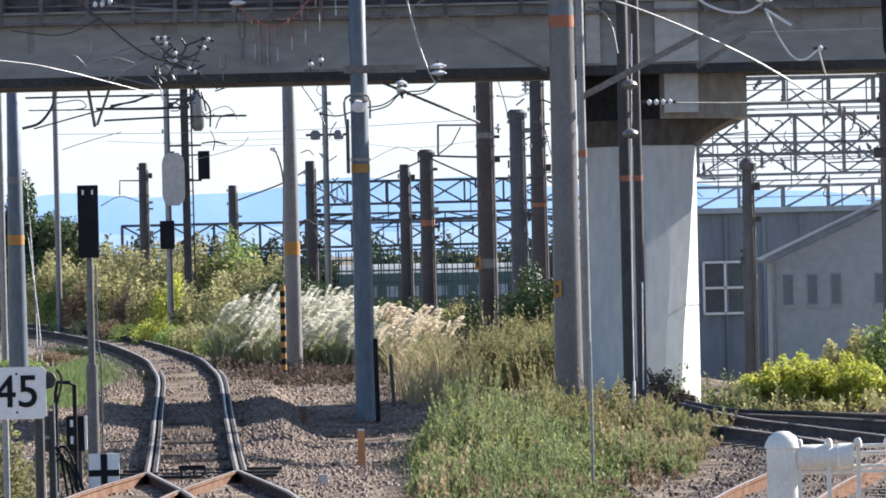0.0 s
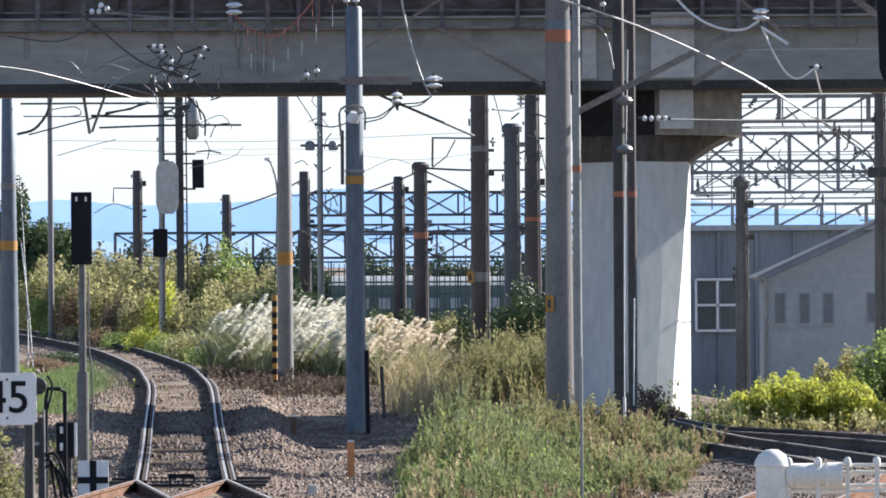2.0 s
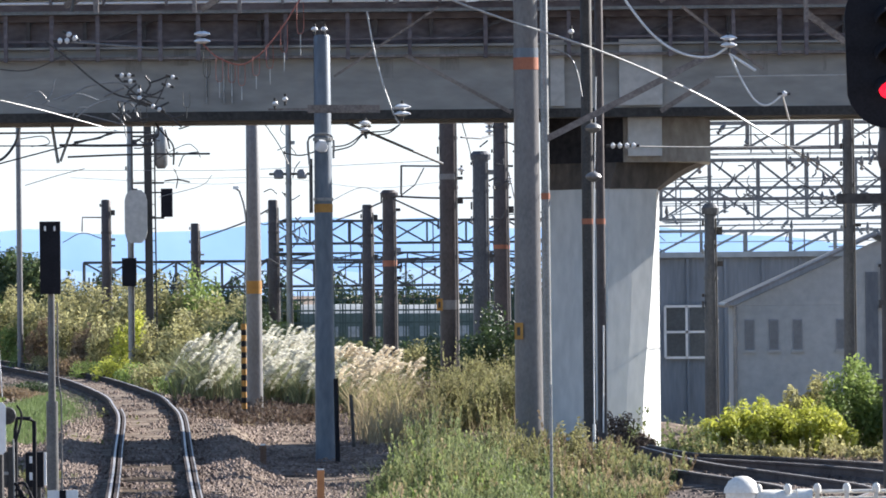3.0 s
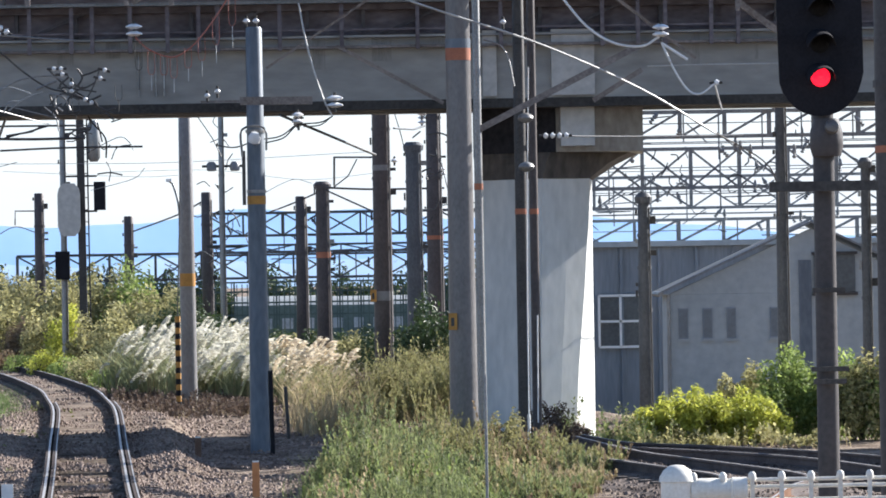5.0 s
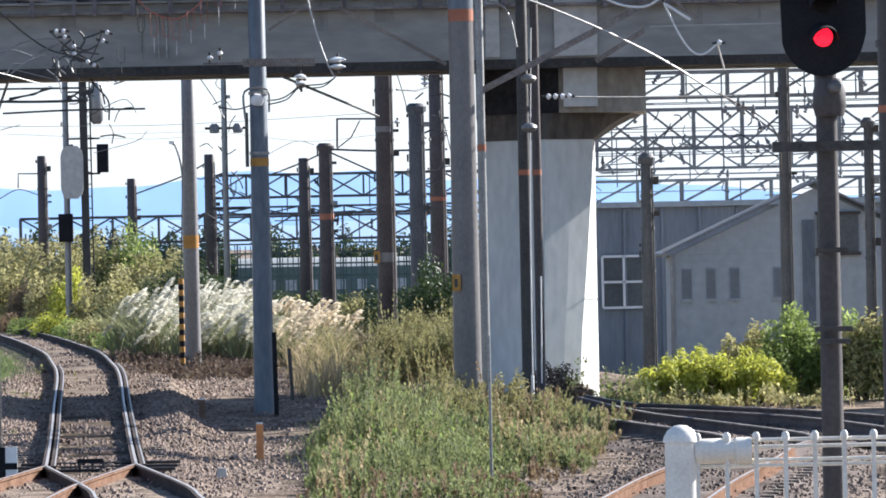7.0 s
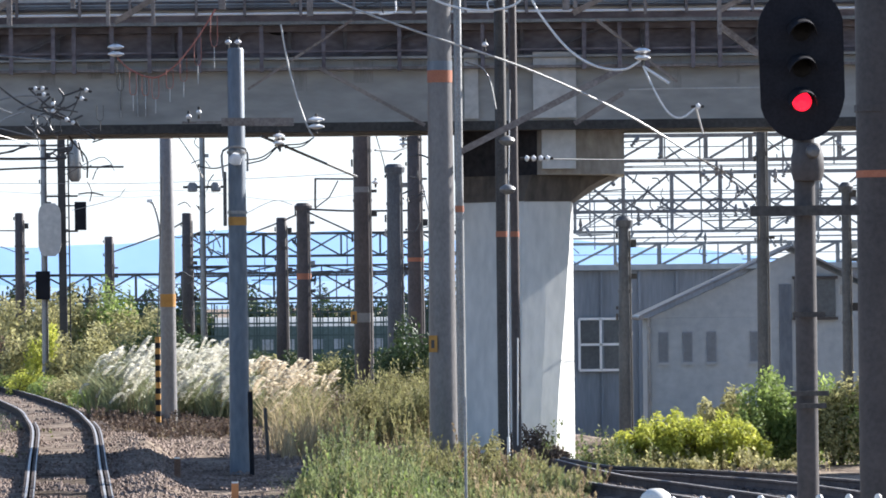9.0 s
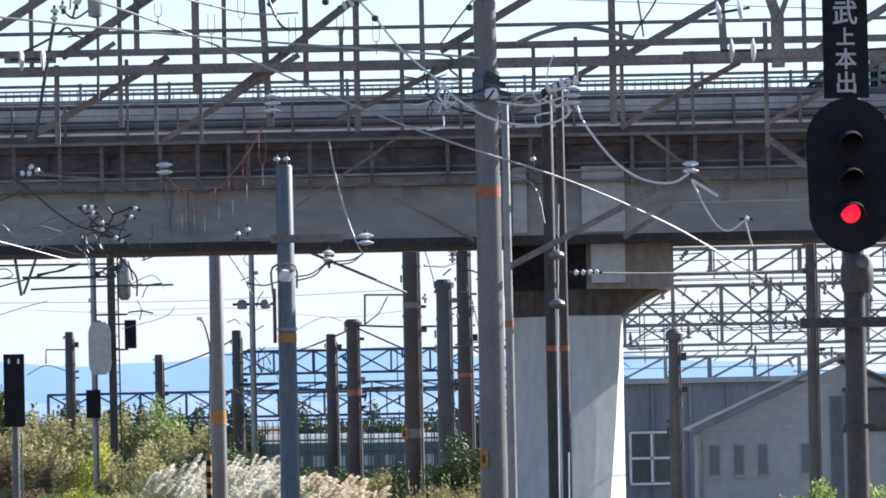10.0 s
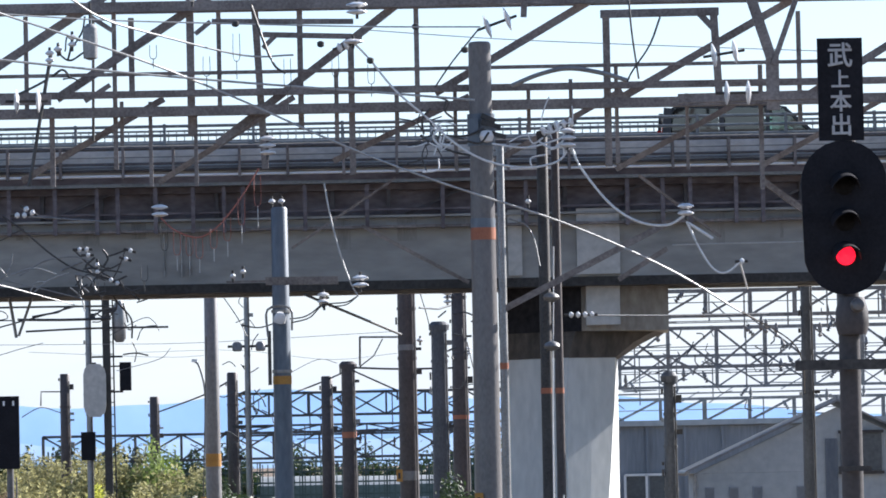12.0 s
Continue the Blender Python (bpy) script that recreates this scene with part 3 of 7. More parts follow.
def track(points, label, rails=(0.5675, -0.5675), material=RAIL, sleepers=True, n=24, skip=0.0, stones_n=3000, bed_mat=BALLAST, stone=STONE, drop=0.0, berm=0.0):
    line = on_ground(points, n)
    t = thing("railway_track", line[0], label, "railway track")
    for o in rails:
        rail_along(line, o, "rail", t, material, drop)
    heap = ((0.0, 0.135, 0.0), (0.4, 0.135, 0.0), (0.8, 0.09, 0.1), (1.15, 0.05, 0.55), (1.45, 0.0, 1.0), (1.8, -0.1, 0.55), (2.2, -0.16, 0.0))

    def bed_height(k, x, y):
        """Height of the bed at k metres beside the line: flat between the rails, a berm beside it near the bridge."""
        for (a, ha, ra), (b, hb, rb) in zip(heap, heap[1:]):
            if a <= abs(k) <= b:
                f = (abs(k) - a) / (b - a)
                swell = berm * ease(y, 72, 80) * (1 - ease(y, 90, 101)) * (1 + 0.35 * noise.noise(Vector((math.copysign(1.4, k), y * 0.4, 9))))
                return ha + (hb - ha) * f + swell * (ra + (rb - ra) * f) + 0.014 * noise.noise(Vector((k * 1.6, y * 0.6, 2)))
        return -0.16

    bed, w = Geo(), (-2.2, -1.8, -1.6, -1.45, -1.3, -1.15, -0.8, -0.4, 0.0, 0.4, 0.8, 1.15, 1.3, 1.45, 1.6, 1.8, 2.2)
    for i, p in enumerate(line):
        along = (line[min(i + 1, len(line) - 1)] - line[max(i - 1, 0)]).normalized()
        side = Vector((along.y, -along.x, 0)).normalized()
        for k in w:
            bed.v.append(tuple(p + side * k + Vector((0, 0, bed_height(k, p.x, p.y)))))
    m = len(w)
    bed.f = [(i * m + j, i * m + j + 1, (i + 1) * m + j + 1, (i + 1) * m + j) for i in range(len(line) - 1) for j in range(m - 1)]
    chips = Geo()
    for i in range(stones_n):
        k = random.random() ** (1.7 if berm else 1.0) * (len(line) - 1)
        a, b = line[int(k)], line[min(int(k) + 1, len(line) - 1)]
        p = a.lerp(b, k % 1)
        along = (b - a).normalized() if (b - a).length > 0 else Vector((0, 1, 0))
        k = random.uniform(-1.95, 1.95)
        c = p + Vector((along.y, -along.x, 0)) * k
        if abs(k) > 0.75 or noise.noise(Vector((c.x * 1.3, c.y * 0.6, 4))) > -0.05:
            chip(chips, c.x, c.y, p.z + bed_height(k, p.x, p.y) - 0.008, random.uniform(0.013, 0.030) + 0.02 * random.random() ** 4, 1.6)
    if stones_n:
        part("loose_ballast", chips, stone, t, "loose brown ballast stones", kind="stuff")
    part("ballast_bed", bed, bed_mat, t, "brown ballast shoulder", True)
    if sleepers:
        data, gap = None, 0.0
        for a, b in zip(line, line[1:]):
            length = (b - a).length
            while gap < length:
                p = a.lerp(b, gap / length)
                if data is None:
                    g = Geo().hexa([(-1.05, -0.11, -0.06), (1.05, -0.11, -0.06), (1.05, 0.11, -0.06), (-1.05, 0.11, -0.06)], [(-1.03, -0.09, 0.098), (1.03, -0.09, 0.098), (1.03, 0.09, 0.098), (-1.03, 0.09, 0.098)])
                    data = bpy.data.meshes.new("sleeper")
                    data.from_pydata(g.v, [], g.f)
                    data.materials.append(SLEEPER)
                if p.y > skip:
                    s = new("sleeper", data)
                    s.parent = t
                    s.location = p - t.location
                    s.rotation_euler = (0, 0, math.atan2(b.y - a.y, b.x - a.x) - math.pi / 2 + random.uniform(-0.015, 0.015))
                gap += 0.68
            gap -= length
    return t


# rails reach the points below at the middle between the two heads
JOINT = (-3.24, 64.31)
track([JOINT, (-3.58, 71.03), (-3.90, 77.36), (-4.15, 82.18), (-4.71, 93.33), (-5.18, 99.85), (-6.15, 111.49), (-8.53, 132.89), (-12.19, 157.26), (-16.85, 183.34)], "single railway track curving away between ballast shoulders", stones_n=30000, bed_mat=SOIL, berm=0.22)
points_track = track([JOINT, (-3.58, 71.03), (-3.90, 77.36), (-4.15, 82.18), (-4.71, 93.33), (-5.06, 98.33)], "pair of inner switch rails beside the running rails", rails=(0.668, -0.462), sleepers=False, stones_n=0, bed_mat=SOIL, drop=0.006)
track([(-4.42, 46.42), (-4.13, 51.17), (-3.88, 55.91), (-3.69, 59.42), JOINT], "branch of a turnout with rusty orange rails", material=RUSTY, sleepers=False)
track([(-1.03, 43.53), (-1.60, 49.31), (-2.15, 55.19), (-2.42, 58.24), JOINT], "branch of a turnout with dark rails", sleepers=False)
DARK_BED = dict(bed_mat=DARK_BALLAST, stone=DARK_STONE)
WORN_BED = dict(material=RAIL_WORN, **DARK_BED)
track([(2.73, 49.86), (3.74, 56.64), (4.46, 60.80), (5.22, 65.65)], "railway track with orange rusted rails", material=RUSTY, **DARK_BED)
track([(5.22, 65.65), (5.60, 67.5), (5.72, 68.9), (5.58, 70.4), (5.25, 72.3), (4.66, 75.4), (4.0, 78.5), (3.2, 82.0)], "dark railway track curving away behind the grass", **WORN_BED)
track([(8.26, 70.23), (7.59, 74.40), (6.62, 77.60), (5.09, 80.70), (3.48, 83.02)], "dark railway track in front of the bushes", **WORN_BED)


# ---- poles ----
def pole(x, y, top, r_top, r_low, material, label, bands=(), group="line poles", cap=False, foot=None, fittings=9):
    """bands: height, thickness, material."""
    z0 = ground_z(x, y) - 0.1 if foot is None else foot
    p = thing("line_pole", (x, y, z0), label, "pole", group)
    part("shaft", Geo().lathe((x, y, z0), [(r_low, 0), (r_low + (r_top - r_low) * 0.5, (top - z0) * 0.5), (r_top, top - z0), (r_top * 0.85, top - z0 + 0.03)], seg=20), material, p, smooth=True)
    for z, h, m in bands:
        r = r_low + (r_top - r_low) * (z - z0) / (top - z0) + 0.006
        part("band", Geo().lathe((x, y, z - h / 2), [(r, 0), (r, h)], seg=20), m, p, "painted marking band", smooth=True)
    if fittings:
        for i in range(fittings):
            z = z0 + (top - z0) * (0.45 + 0.53 * (i + random.random()) / fittings)
            r = r_low + (r_top - r_low) * (z - z0) / (top - z0)
            side = random.choice((-1, 1))
            if i % 3 == 0:
                part("strap", Geo().lathe((x, y, z), [(r + 0.015, 0), (r + 0.015, 0.06)], seg=16), material, p)
            else:
                part("lug", Geo().box((x + side * r - 0.05, y - 0.06, z), (x + side * r + 0.05 + side * 0.06, y + 0.06, z + random.uniform(0.05, 0.18))), random.choice((DARK_STEEL, DARK_STEEL, PIPE)), p)
        part("cable", Geo().tube([(x + r_low * 0.8, y - r_low, z0 + 0.3), (x + r_top * 0.85, y - r_top, top - 0.2)], 0.018, seg=6), WIRE, p, "dark cable")
    if cap:
        part("cap", Geo().lathe((x, y, top - 0.12), [(r_top + 0.05, 0), (r_top + 0.06, 0.12), (r_top * 0.9, 0.2)], seg=16), material, p)
    return p


BIG = (1.92, 79.20)
big_pole = pole(*BIG, 9.47, 0.175, 0.225, POLE_WORN, "tall grey concrete line pole with orange band", [(6.50, 0.19, ORANGE), (6.66, 0.16, POLE_BLUE)], fittings=0)
BLUE = (-1.34, 84.60)
blue_pole = pole(*BLUE, 7.22, 0.135, 0.172, POLE_BLUE, "blue-grey painted steel pole standing on gravel", [(4.37, 0.14, YELLOW)], fittings=0)
pole(2.23, 80.10, 7.91, 0.06, 0.075, PIPE, "slim grey steel pipe beside a concrete pole", fittings=0, bands=[(4.45, 0.1, ORANGE)])
pole(1.78, 62.5, 1.79, 0.018, 0.018, PIPE, "thin grey stake in tall grass", group="stakes", fittings=0)
TWIN = (2.96, 81.90)
twin = pole(*TWIN, 8.23, 0.09, 0.1, DARK_STEEL, "dark brown steel pole before the bridge pier", [(4.07, 0.09, ORANGE)], fittings=0)
pole(3.20, 82.80, 8.29, 0.065, 0.078, POLE_BROWN, "slim grey-brown pipe pole before the bridge pier", [(4.08, 0.09, ORANGE)], fittings=0)
pole(-8.91, 106.20, 6.64, 0.13, 0.21, POLE_BLUE, "blue-grey steel line pole with orange marks", [(4.63, 0.14, POLE_GREY), (3.39, 0.2, YELLOW)], fittings=0)
pole(-3.04, 102.60, 7.41, 0.13, 0.165, POLE_GREY, "pale grey concrete line pole beside pampas grass", [(3.08, 0.26, YELLOW)], fittings=0)
pole(0.95, 108.00, 7.55, 0.185, 0.21, POLE_BROWN, "thick brown concrete line pole", [(5.39, 0.12, POLE_GREY), (2.67, 0.2, POLE_GREY)])
pole(1.77, 117.00, 6.09, 0.18, 0.21, POLE_DARK, "grey concrete line pole with collar", cap=True)
pole(2.34, 122.40, 8.13, 0.17, 0.22, POLE_BROWN, "brown concrete line pole with fittings", [(4.02, 0.12, ORANGE)])
pole(-0.39, 135.00, 5.57, 0.18, 0.21, POLE_BROWN, "stub concrete line pole carrying a gantry", [(3.70, 0.16, ORANGE)], cap=True)
pole(-1.01, 142.20, 5.36, 0.16, 0.19, POLE_BROWN, "stub concrete line pole carrying a gantry")
pole(-3.81, 148.50, 5.63, 0.16, 0.18, POLE_BROWN, "stub concrete line pole carrying a gantry")
pole(-6.46, 157.50, 5.09, 0.15, 0.165, POLE_BROWN, "stub concrete line pole carrying a gantry")
pole(-9.06, 154.80, 5.80, 0.15, 0.17, POLE_BROWN, "stub concrete line pole carrying a gantry")
pole(-3.26, 144.00, 9.17, 0.07, 0.10, PIPE, "slim distribution pole with transformers")
pole(-12.12, 160.20, 10.06, 0.08, 0.095, POLE_GREY, "slim grey pole behind trees", fittings=0)
pole(-7.26, 135.00, 8.88, 0.075, 0.09, PIPE, "slim grey mast with a rounded board")
pole(5.80, 96.30, 4.49, 0.11, 0.14, POLE_DARK, "grey concrete pole among yellow bushes", cap=True)
pole(8.43, 96.30, 7.05, 0.10, 0.13, POLE_DARK, "grey concrete pole among green bushes")
pole(10.02, 96.30, 5.09, 0.085, 0.10, POLE_DARK, "slim grey pole among green bushes", cap=True)
pole(4.78, 43.20, 9.5, 0.18, 0.2, MAST_DARK, "dark concrete pole beside the signal", [(4.04, 0.06, ORANGE)])
pole(-9.74, 112.50, 7.98, 0.06, 0.075, PIPE, "slim grey pole beside a line pole", fittings=0)


# ---- gantries ----
def gantry(x0, x1, y, z0, z1, panel, w, material, label, diag=1, depth=0.5, post=True, legs=(), faces=2, clutter=0):
    t = thing("overhead_gantry", (x0, y, z0), label, "gantry", "catenary gantries")
    for k in range(faces):
        yy = y + k * depth
        for z in (z0, z1):
            part("chord", Geo().bar((x0, yy, z), (x1, yy, z), w * 1.3), material, t)
        n = max(1, round((x1 - x0) / panel))
        for i in range(n + 1):
            x = x0 + (x1 - x0) * i / n
            if post:
                part("post", Geo().bar((x, yy, z0), (x, yy, z1), w), material, t)
            if i < n:
                xb = x0 + (x1 - x0) * (i + 1) / n
                up = (i + k) % 2 if diag == 2 else diag
                part("diagonal", Geo().bar((x, yy, z0 if up else z1), (xb, yy, z1 if up else z0), w * 0.9), material, t)
    for i in range(clutter):
        a, z = random.uniform(x0, x1), random.uniform(z0 - 0.25, z1 + 0.2)
        if i % 4 == 0:
            part("drop_bar", Geo().bar((a, y - 0.1, z1), (a, y - 0.1, z0 - random.uniform(0.1, 0.5)), w * 0.6), material, t)
        elif i % 4 == 1:
            part("cantilever", Geo().bar((a, y - 0.1, z), (a + random.uniform(0.7, 1.6), y - 0.1, z + random.uniform(-0.05, 0.12)), w * 0.55), material, t)
        elif i % 4 == 2:
            part("stay", Geo().bar((a, y - 0.1, z), (a + random.choice((-1, 1)) * random.uniform(0.3, 0.7), y - 0.1, z - random.uniform(0.2, 0.5)), w * 0.5), material, t)
        else:
            part("insulator_string", Geo().lathe((a, y - 0.12, z - 0.2), [(0.015, 0), (0.055, 0.03), (0.015, 0.06), (0.055, 0.09), (0.015, 0.12), (0.055, 0.15), (0.015, 0.3)], (random.uniform(-1, 1), 0, 1), 8), material, t)
    if clutter > 20:
        for z in (0.5 * (z0 + z1), z0 - 0.16, z1 + 0.14):
            part("line_wire", Geo().bar((x0, y - 0.15, z), (x1, y - 0.15, z + 0.03), w * 0.4), material, t)
    for i in range(clutter // 5):
        a, z = random.uniform(x0, x1), z0 - random.uniform(0.0, 0.25)
        part("hanger", Geo().lathe((a, y, z - 0.3), [(0.02, 0), (0.05, 0.04), (0.02, 0.09), (0.05, 0.14), (0.02, 0.3)], seg=8), material, t)
    for x in legs:
        part("leg", Geo().bar((x, y + depth / 2, ground_z(x, y)), (x, y + depth / 2, z1), w * 2), material, t)
    return t


gantry(4.39, 15.60, 106.0, 5.89, 6.41, 0.95, 0.05, FAR_LIGHT, "steel lattice gantry behind the bridge", clutter=44, legs=(15.01, 4.57))
gantry(4.89, 17.43, 119.0, 5.05, 5.96, 1.1, 0.055, FAR_LIGHT, "steel lattice gantry behind the bridge", diag=2, clutter=44, legs=(16.77, 5.09))
gantry(5.40, 19.26, 131.5, 4.74, 5.55, 1.3, 0.05, FAR_LIGHT, "steel lattice gantry behind the bridge", diag=2, clutter=44, legs=(18.53, 5.61))
gantry(5.89, 21.09, 144.0, 3.94, 4.57, 1.3, 0.06, FAR_LIGHT, "steel lattice gantry behind the bridge", clutter=44, legs=(20.29, 6.13))
gantry(-3.93, 4.12, 149.5, 4.38, 5.04, 1.2, 0.055, FAR_TRUSS, "steel lattice gantry on stub poles", diag=2, clutter=8, legs=(-3.81, 3.95))
gantry(-10.00, 4.34, 158.5, 3.14, 3.94, 1.5, 0.06, FAR_TRUSS, "steel lattice gantry on stub poles", diag=2, clutter=8, legs=(-9.28, 4.16, -2.52))
gantry(-4.32, 4.51, 163.8, 3.89, 4.20, 1.5, 0.05, FAR_TRUSS, "steel lattice gantry on stub poles", diag=2, clutter=8, legs=(-4.06, 4.12))


# ---- buildings ----
def building_front():
    b = thing("workshop_building", (8.61, 117, -1.0), "grey mortar workshop with a low gable roof", "building")
    xl, xp, xr = 7.60, 10.89, 13.89
    ze, zp = 2.55, 4.02
    y0, y1 = 117.0, 119.5
    wall = Geo().hexa([(xl, y0, -1.1), (xr, y0, -1.1), (xr, y1, -1.1), (xl, y1, -1.1)], [(xl, y0, ze), (xr, y0, ze), (xr, y1, ze), (xl, y1, ze)])
    part("wall", wall, GREY_WALL, b)
    part("gable", Geo().outline([(xl, ze + 0.003), (xr, ze + 0.003), (xp, zp)], y0, y0 + 0.25), GREY_WALL, b)
    for a, c, za, zc in ((xl - 0.22, xp, ze - 0.1, zp + 0.02), (xr + 0.2, xp, ze - 0.1, zp + 0.02)):
        pts = [(a, za + 0.12), (c, zc + 0.11), (c, zc + 0.16), (a, za + 0.17)]
        part("roof", Geo().outline(pts, y0 - 0.2, y1), ROOF, b, "grey sheet roof slope")
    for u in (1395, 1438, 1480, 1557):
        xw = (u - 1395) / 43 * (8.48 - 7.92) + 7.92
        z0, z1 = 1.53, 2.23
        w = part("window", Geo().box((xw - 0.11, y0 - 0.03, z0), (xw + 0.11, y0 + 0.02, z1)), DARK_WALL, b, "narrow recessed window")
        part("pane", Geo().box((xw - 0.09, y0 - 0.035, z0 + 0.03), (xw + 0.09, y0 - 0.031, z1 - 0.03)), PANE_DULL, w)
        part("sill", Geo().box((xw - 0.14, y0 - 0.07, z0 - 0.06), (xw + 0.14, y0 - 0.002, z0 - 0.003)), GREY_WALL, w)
    xa = 10.95
    part("annexe_panel", Geo().box((xa, y0 - 0.05, 2.55), (xa + 0.95, y0 - 0.003, 3.42)), PANE, b, "large dark panel")
    for z in (2.51, 3.45):
        part("panel_ledge", Geo().box((xa - 0.05, y0 - 0.12, z - 0.04), (xa + 1.0, y0 - 0.053, z + 0.03)), DARK_STEEL, b)
    part("annexe_sheet", Geo().box((xa - 0.35, y0 - 0.03, -1.0), (xa - 0.06, y0 - 0.003, 3.3)), POLE_BLUE, b, "blue-grey cladding strip")
    x = 7.58
    part("downpipe", Geo().tube([(x, y0 - 0.06, -1.0), (x, y0 - 0.06, ze)], 0.045), PIPE, b)
    part("gutter", Geo().tube([(xl - 0.2, y0 - 0.3, ze + 0.02), (xl - 0.2, y1, ze + 0.02)], 0.06), PIPE, b)


def building_back():
    b = thing("depot_building", (8.97, 131, -1.0), "dark grey flat-topped depot behind the workshop", "building")
    x0, x1, y0 = 5.74, 17.95, 128.0
    zt = 3.73
    part("wall", Geo().box((x0, y0, -1.1), (x1, y0 + 18, zt)), DARK_WALL, b)
    part("cornice", Geo().box((x0 - 0.1, y0 - 0.18, zt + 0.003), (x1, y0 + 18, zt + 0.14)), GREY_WALL, b)
    for i in range(14):
        x = x0 + 0.4 + i * 0.95
        part("rib", Geo().box((x, y0 - 0.08, -1.0), (x + 0.07, y0 - 0.003, zt - 0.02)), DARK_WALL, b)
    wx0, wx1, wz0, wz1 = 6.54, 7.62, 1.22, 2.51
    w = part("window", Geo().box((wx0, y0 - 0.07, wz0), (wx1, y0 - 0.02, wz1)), PANE, b, "large dark four-pane window")
    m = 0.5 * (wx0 + wx1)
    zm = 0.5 * (wz0 + wz1)
    for a, c in (((wx0, wz0), (wx1, wz0)), ((wx0, wz1), (wx1, wz1)), ((wx0, zm), (wx1, zm)), ((wx0, wz0), (wx0, wz1)), ((m, wz0), (m, wz1)), ((wx1, wz0), (wx1, wz1))):
        part("frame_bar", Geo().bar((a[0], y0 - 0.1, a[1]), (c[0], y0 - 0.1, c[1]), 0.06), WHITE, w, "pale window bar")


building_front()
building_back()


# ---- signals and signs ----
def lettering(text, x, y, z, size, material, parent, label):
    """Raised letters facing the platform, centred on x, z."""
    curve = bpy.data.curves.new("letters", "FONT")
    curve.body, curve.size, curve.extrude, curve.align_x, curve.align_y, curve.offset = text, size, 0.003, "CENTER", "CENTER", 0.0
    curve.bevel_depth = 0.0035
    ob = bpy.data.objects.new("letters", curve)
    scene.collection.objects.link(ob)
    bpy.context.view_layer.update()
    data = bpy.data.meshes.new_from_object(ob.evaluated_get(bpy.context.evaluated_depsgraph_get()))
    bpy.data.objects.remove(ob)
    data.materials.clear()
    data.materials.append(material)
    letters = new("lettering", data)
    letters.parent = parent
    letters.matrix_local = Matrix.Translation(Vector((x, y, z)) - origin(parent)) @ pose(0, 0, 0, 90, 0, 0)
    return tagged(letters, label)


def main_signal():
    y = 40.5
    x = 3.87
    s = thing("railway_signal", (x, y, -0.05), "black oval railway signal on a mast showing red", "railway signal")
    zt, zb, w = 5.48, 4.23, 0.345
    pts = []
    for k in range(28):
        a = 2 * math.pi * k / 28
        c, n = math.cos(a), math.sin(a)
        pts.append((x + w * c * (0.97 if n < 0 else 1), (zt - w if n > 0 else zb + w * 1.05) + w * n))
    part("backboard", Geo().outline(pts, y - 0.02, y + 0.02), BLACK, s, "oval black backboard")
    part("housing", Geo().box((x - 0.15, y + 0.02, zb + 0.12), (x + 0.15, y + 0.30, zt - 0.12)), BLACK, s)
    for v, m, name in ((5.12, LAMP_OFF, "lamp"), (4.83, LAMP_OFF, "lamp"), (4.56, LAMP_RED, "red_lamp")):
        lamp = part(name, Geo().lathe((x, y - 0.021, v), [(0.078, 0), (0.072, 0.012), (0.05, 0.024), (0.01, 0.03)], (0, -1, 0), 24), m, s, "glowing red lens" if m is LAMP_RED else "unlit lens", True)
        hood = Geo()
        for i in range(15):
            a = math.pi * (0.02 + 0.96 * i / 14)
            ca, sa = math.cos(a), math.sin(a)
            reach = 0.16 + 0.20 * sa
            hood.v += [(x + 0.115 * ca, y - 0.02, v + 0.115 * sa), (x + 0.112 * ca, y - 0.02 - reach, v + 0.112 * sa - 0.05), (x + 0.107 * ca, y - 0.02, v + 0.107 * sa), (x + 0.104 * ca, y - 0.02 - reach, v + 0.104 * sa - 0.05)]
        for i in range(14):
            a = 4 * i
            hood.f += [(a, a + 4, a + 5, a + 1), (a + 2, a + 3, a + 7, a + 6), (a + 1, a + 5, a + 7, a + 3)]
        part("hood", hood, BLACK, lamp, "black visor", True)
    part("mast", Geo().lathe((x + 0.03, y + 0.16, -0.05), [(0.09, 0), (0.085, zb - 0.1), (0.085, zt + 0.3)], seg=20), MAST_DARK, s, "brown steel mast", True)
    part("mast_clamp", Geo().lathe((x + 0.05, y + 0.10, zb - 0.30), [(0.115, 0), (0.135, 0.08), (0.13, 0.2), (0.10, 0.30)], seg=18), MAST_DARK, s, "", True)
    part("bell", Geo().lathe((x + 0.08, y - 0.06, zb - 0.07), [(0.01, -0.05), (0.05, -0.03), (0.06, 0.0), (0.05, 0.04), (0.01, 0.06)], (0, -1, 0.2)), MAST_GREY, s, "round grey fitting", True)
    zc = 3.69
    part("cross_arm", Geo().box((x - 0.42, y - 0.02, zc - 0.04), (x + 0.45, y + 0.06, zc + 0.04)), DARK_STEEL, s, "dark steel cross arm")
    for z, half in ((2.23, 0.15), (2.13, 0.13), (2.86, 0.13)):
        part("step", Geo().box((x - half + 0.04, y - 0.0, z - 0.02), (x + half + 0.04, y + 0.05, z + 0.02)), DARK_STEEL, s)
    # name plate
    x0, x1 = 3.68, 4.04
    z0, z1 = 5.48, 6.30
    plate = part("name_plate", Geo().box((x0, y - 0.015, z0), (x1, y + 0.015, z1)), BLACK, s, "black name plate with white characters")
    xm = 0.5 * (x0 + x1)
    for char, z, size in (("武", 6.15, 0.205), ("上", 5.96, 0.155), ("本", 5.78, 0.175), ("出", 5.59, 0.185)):
        lettering(char, xm, y - 0.02, z, size, LETTER, plate, "white character")


main_signal()


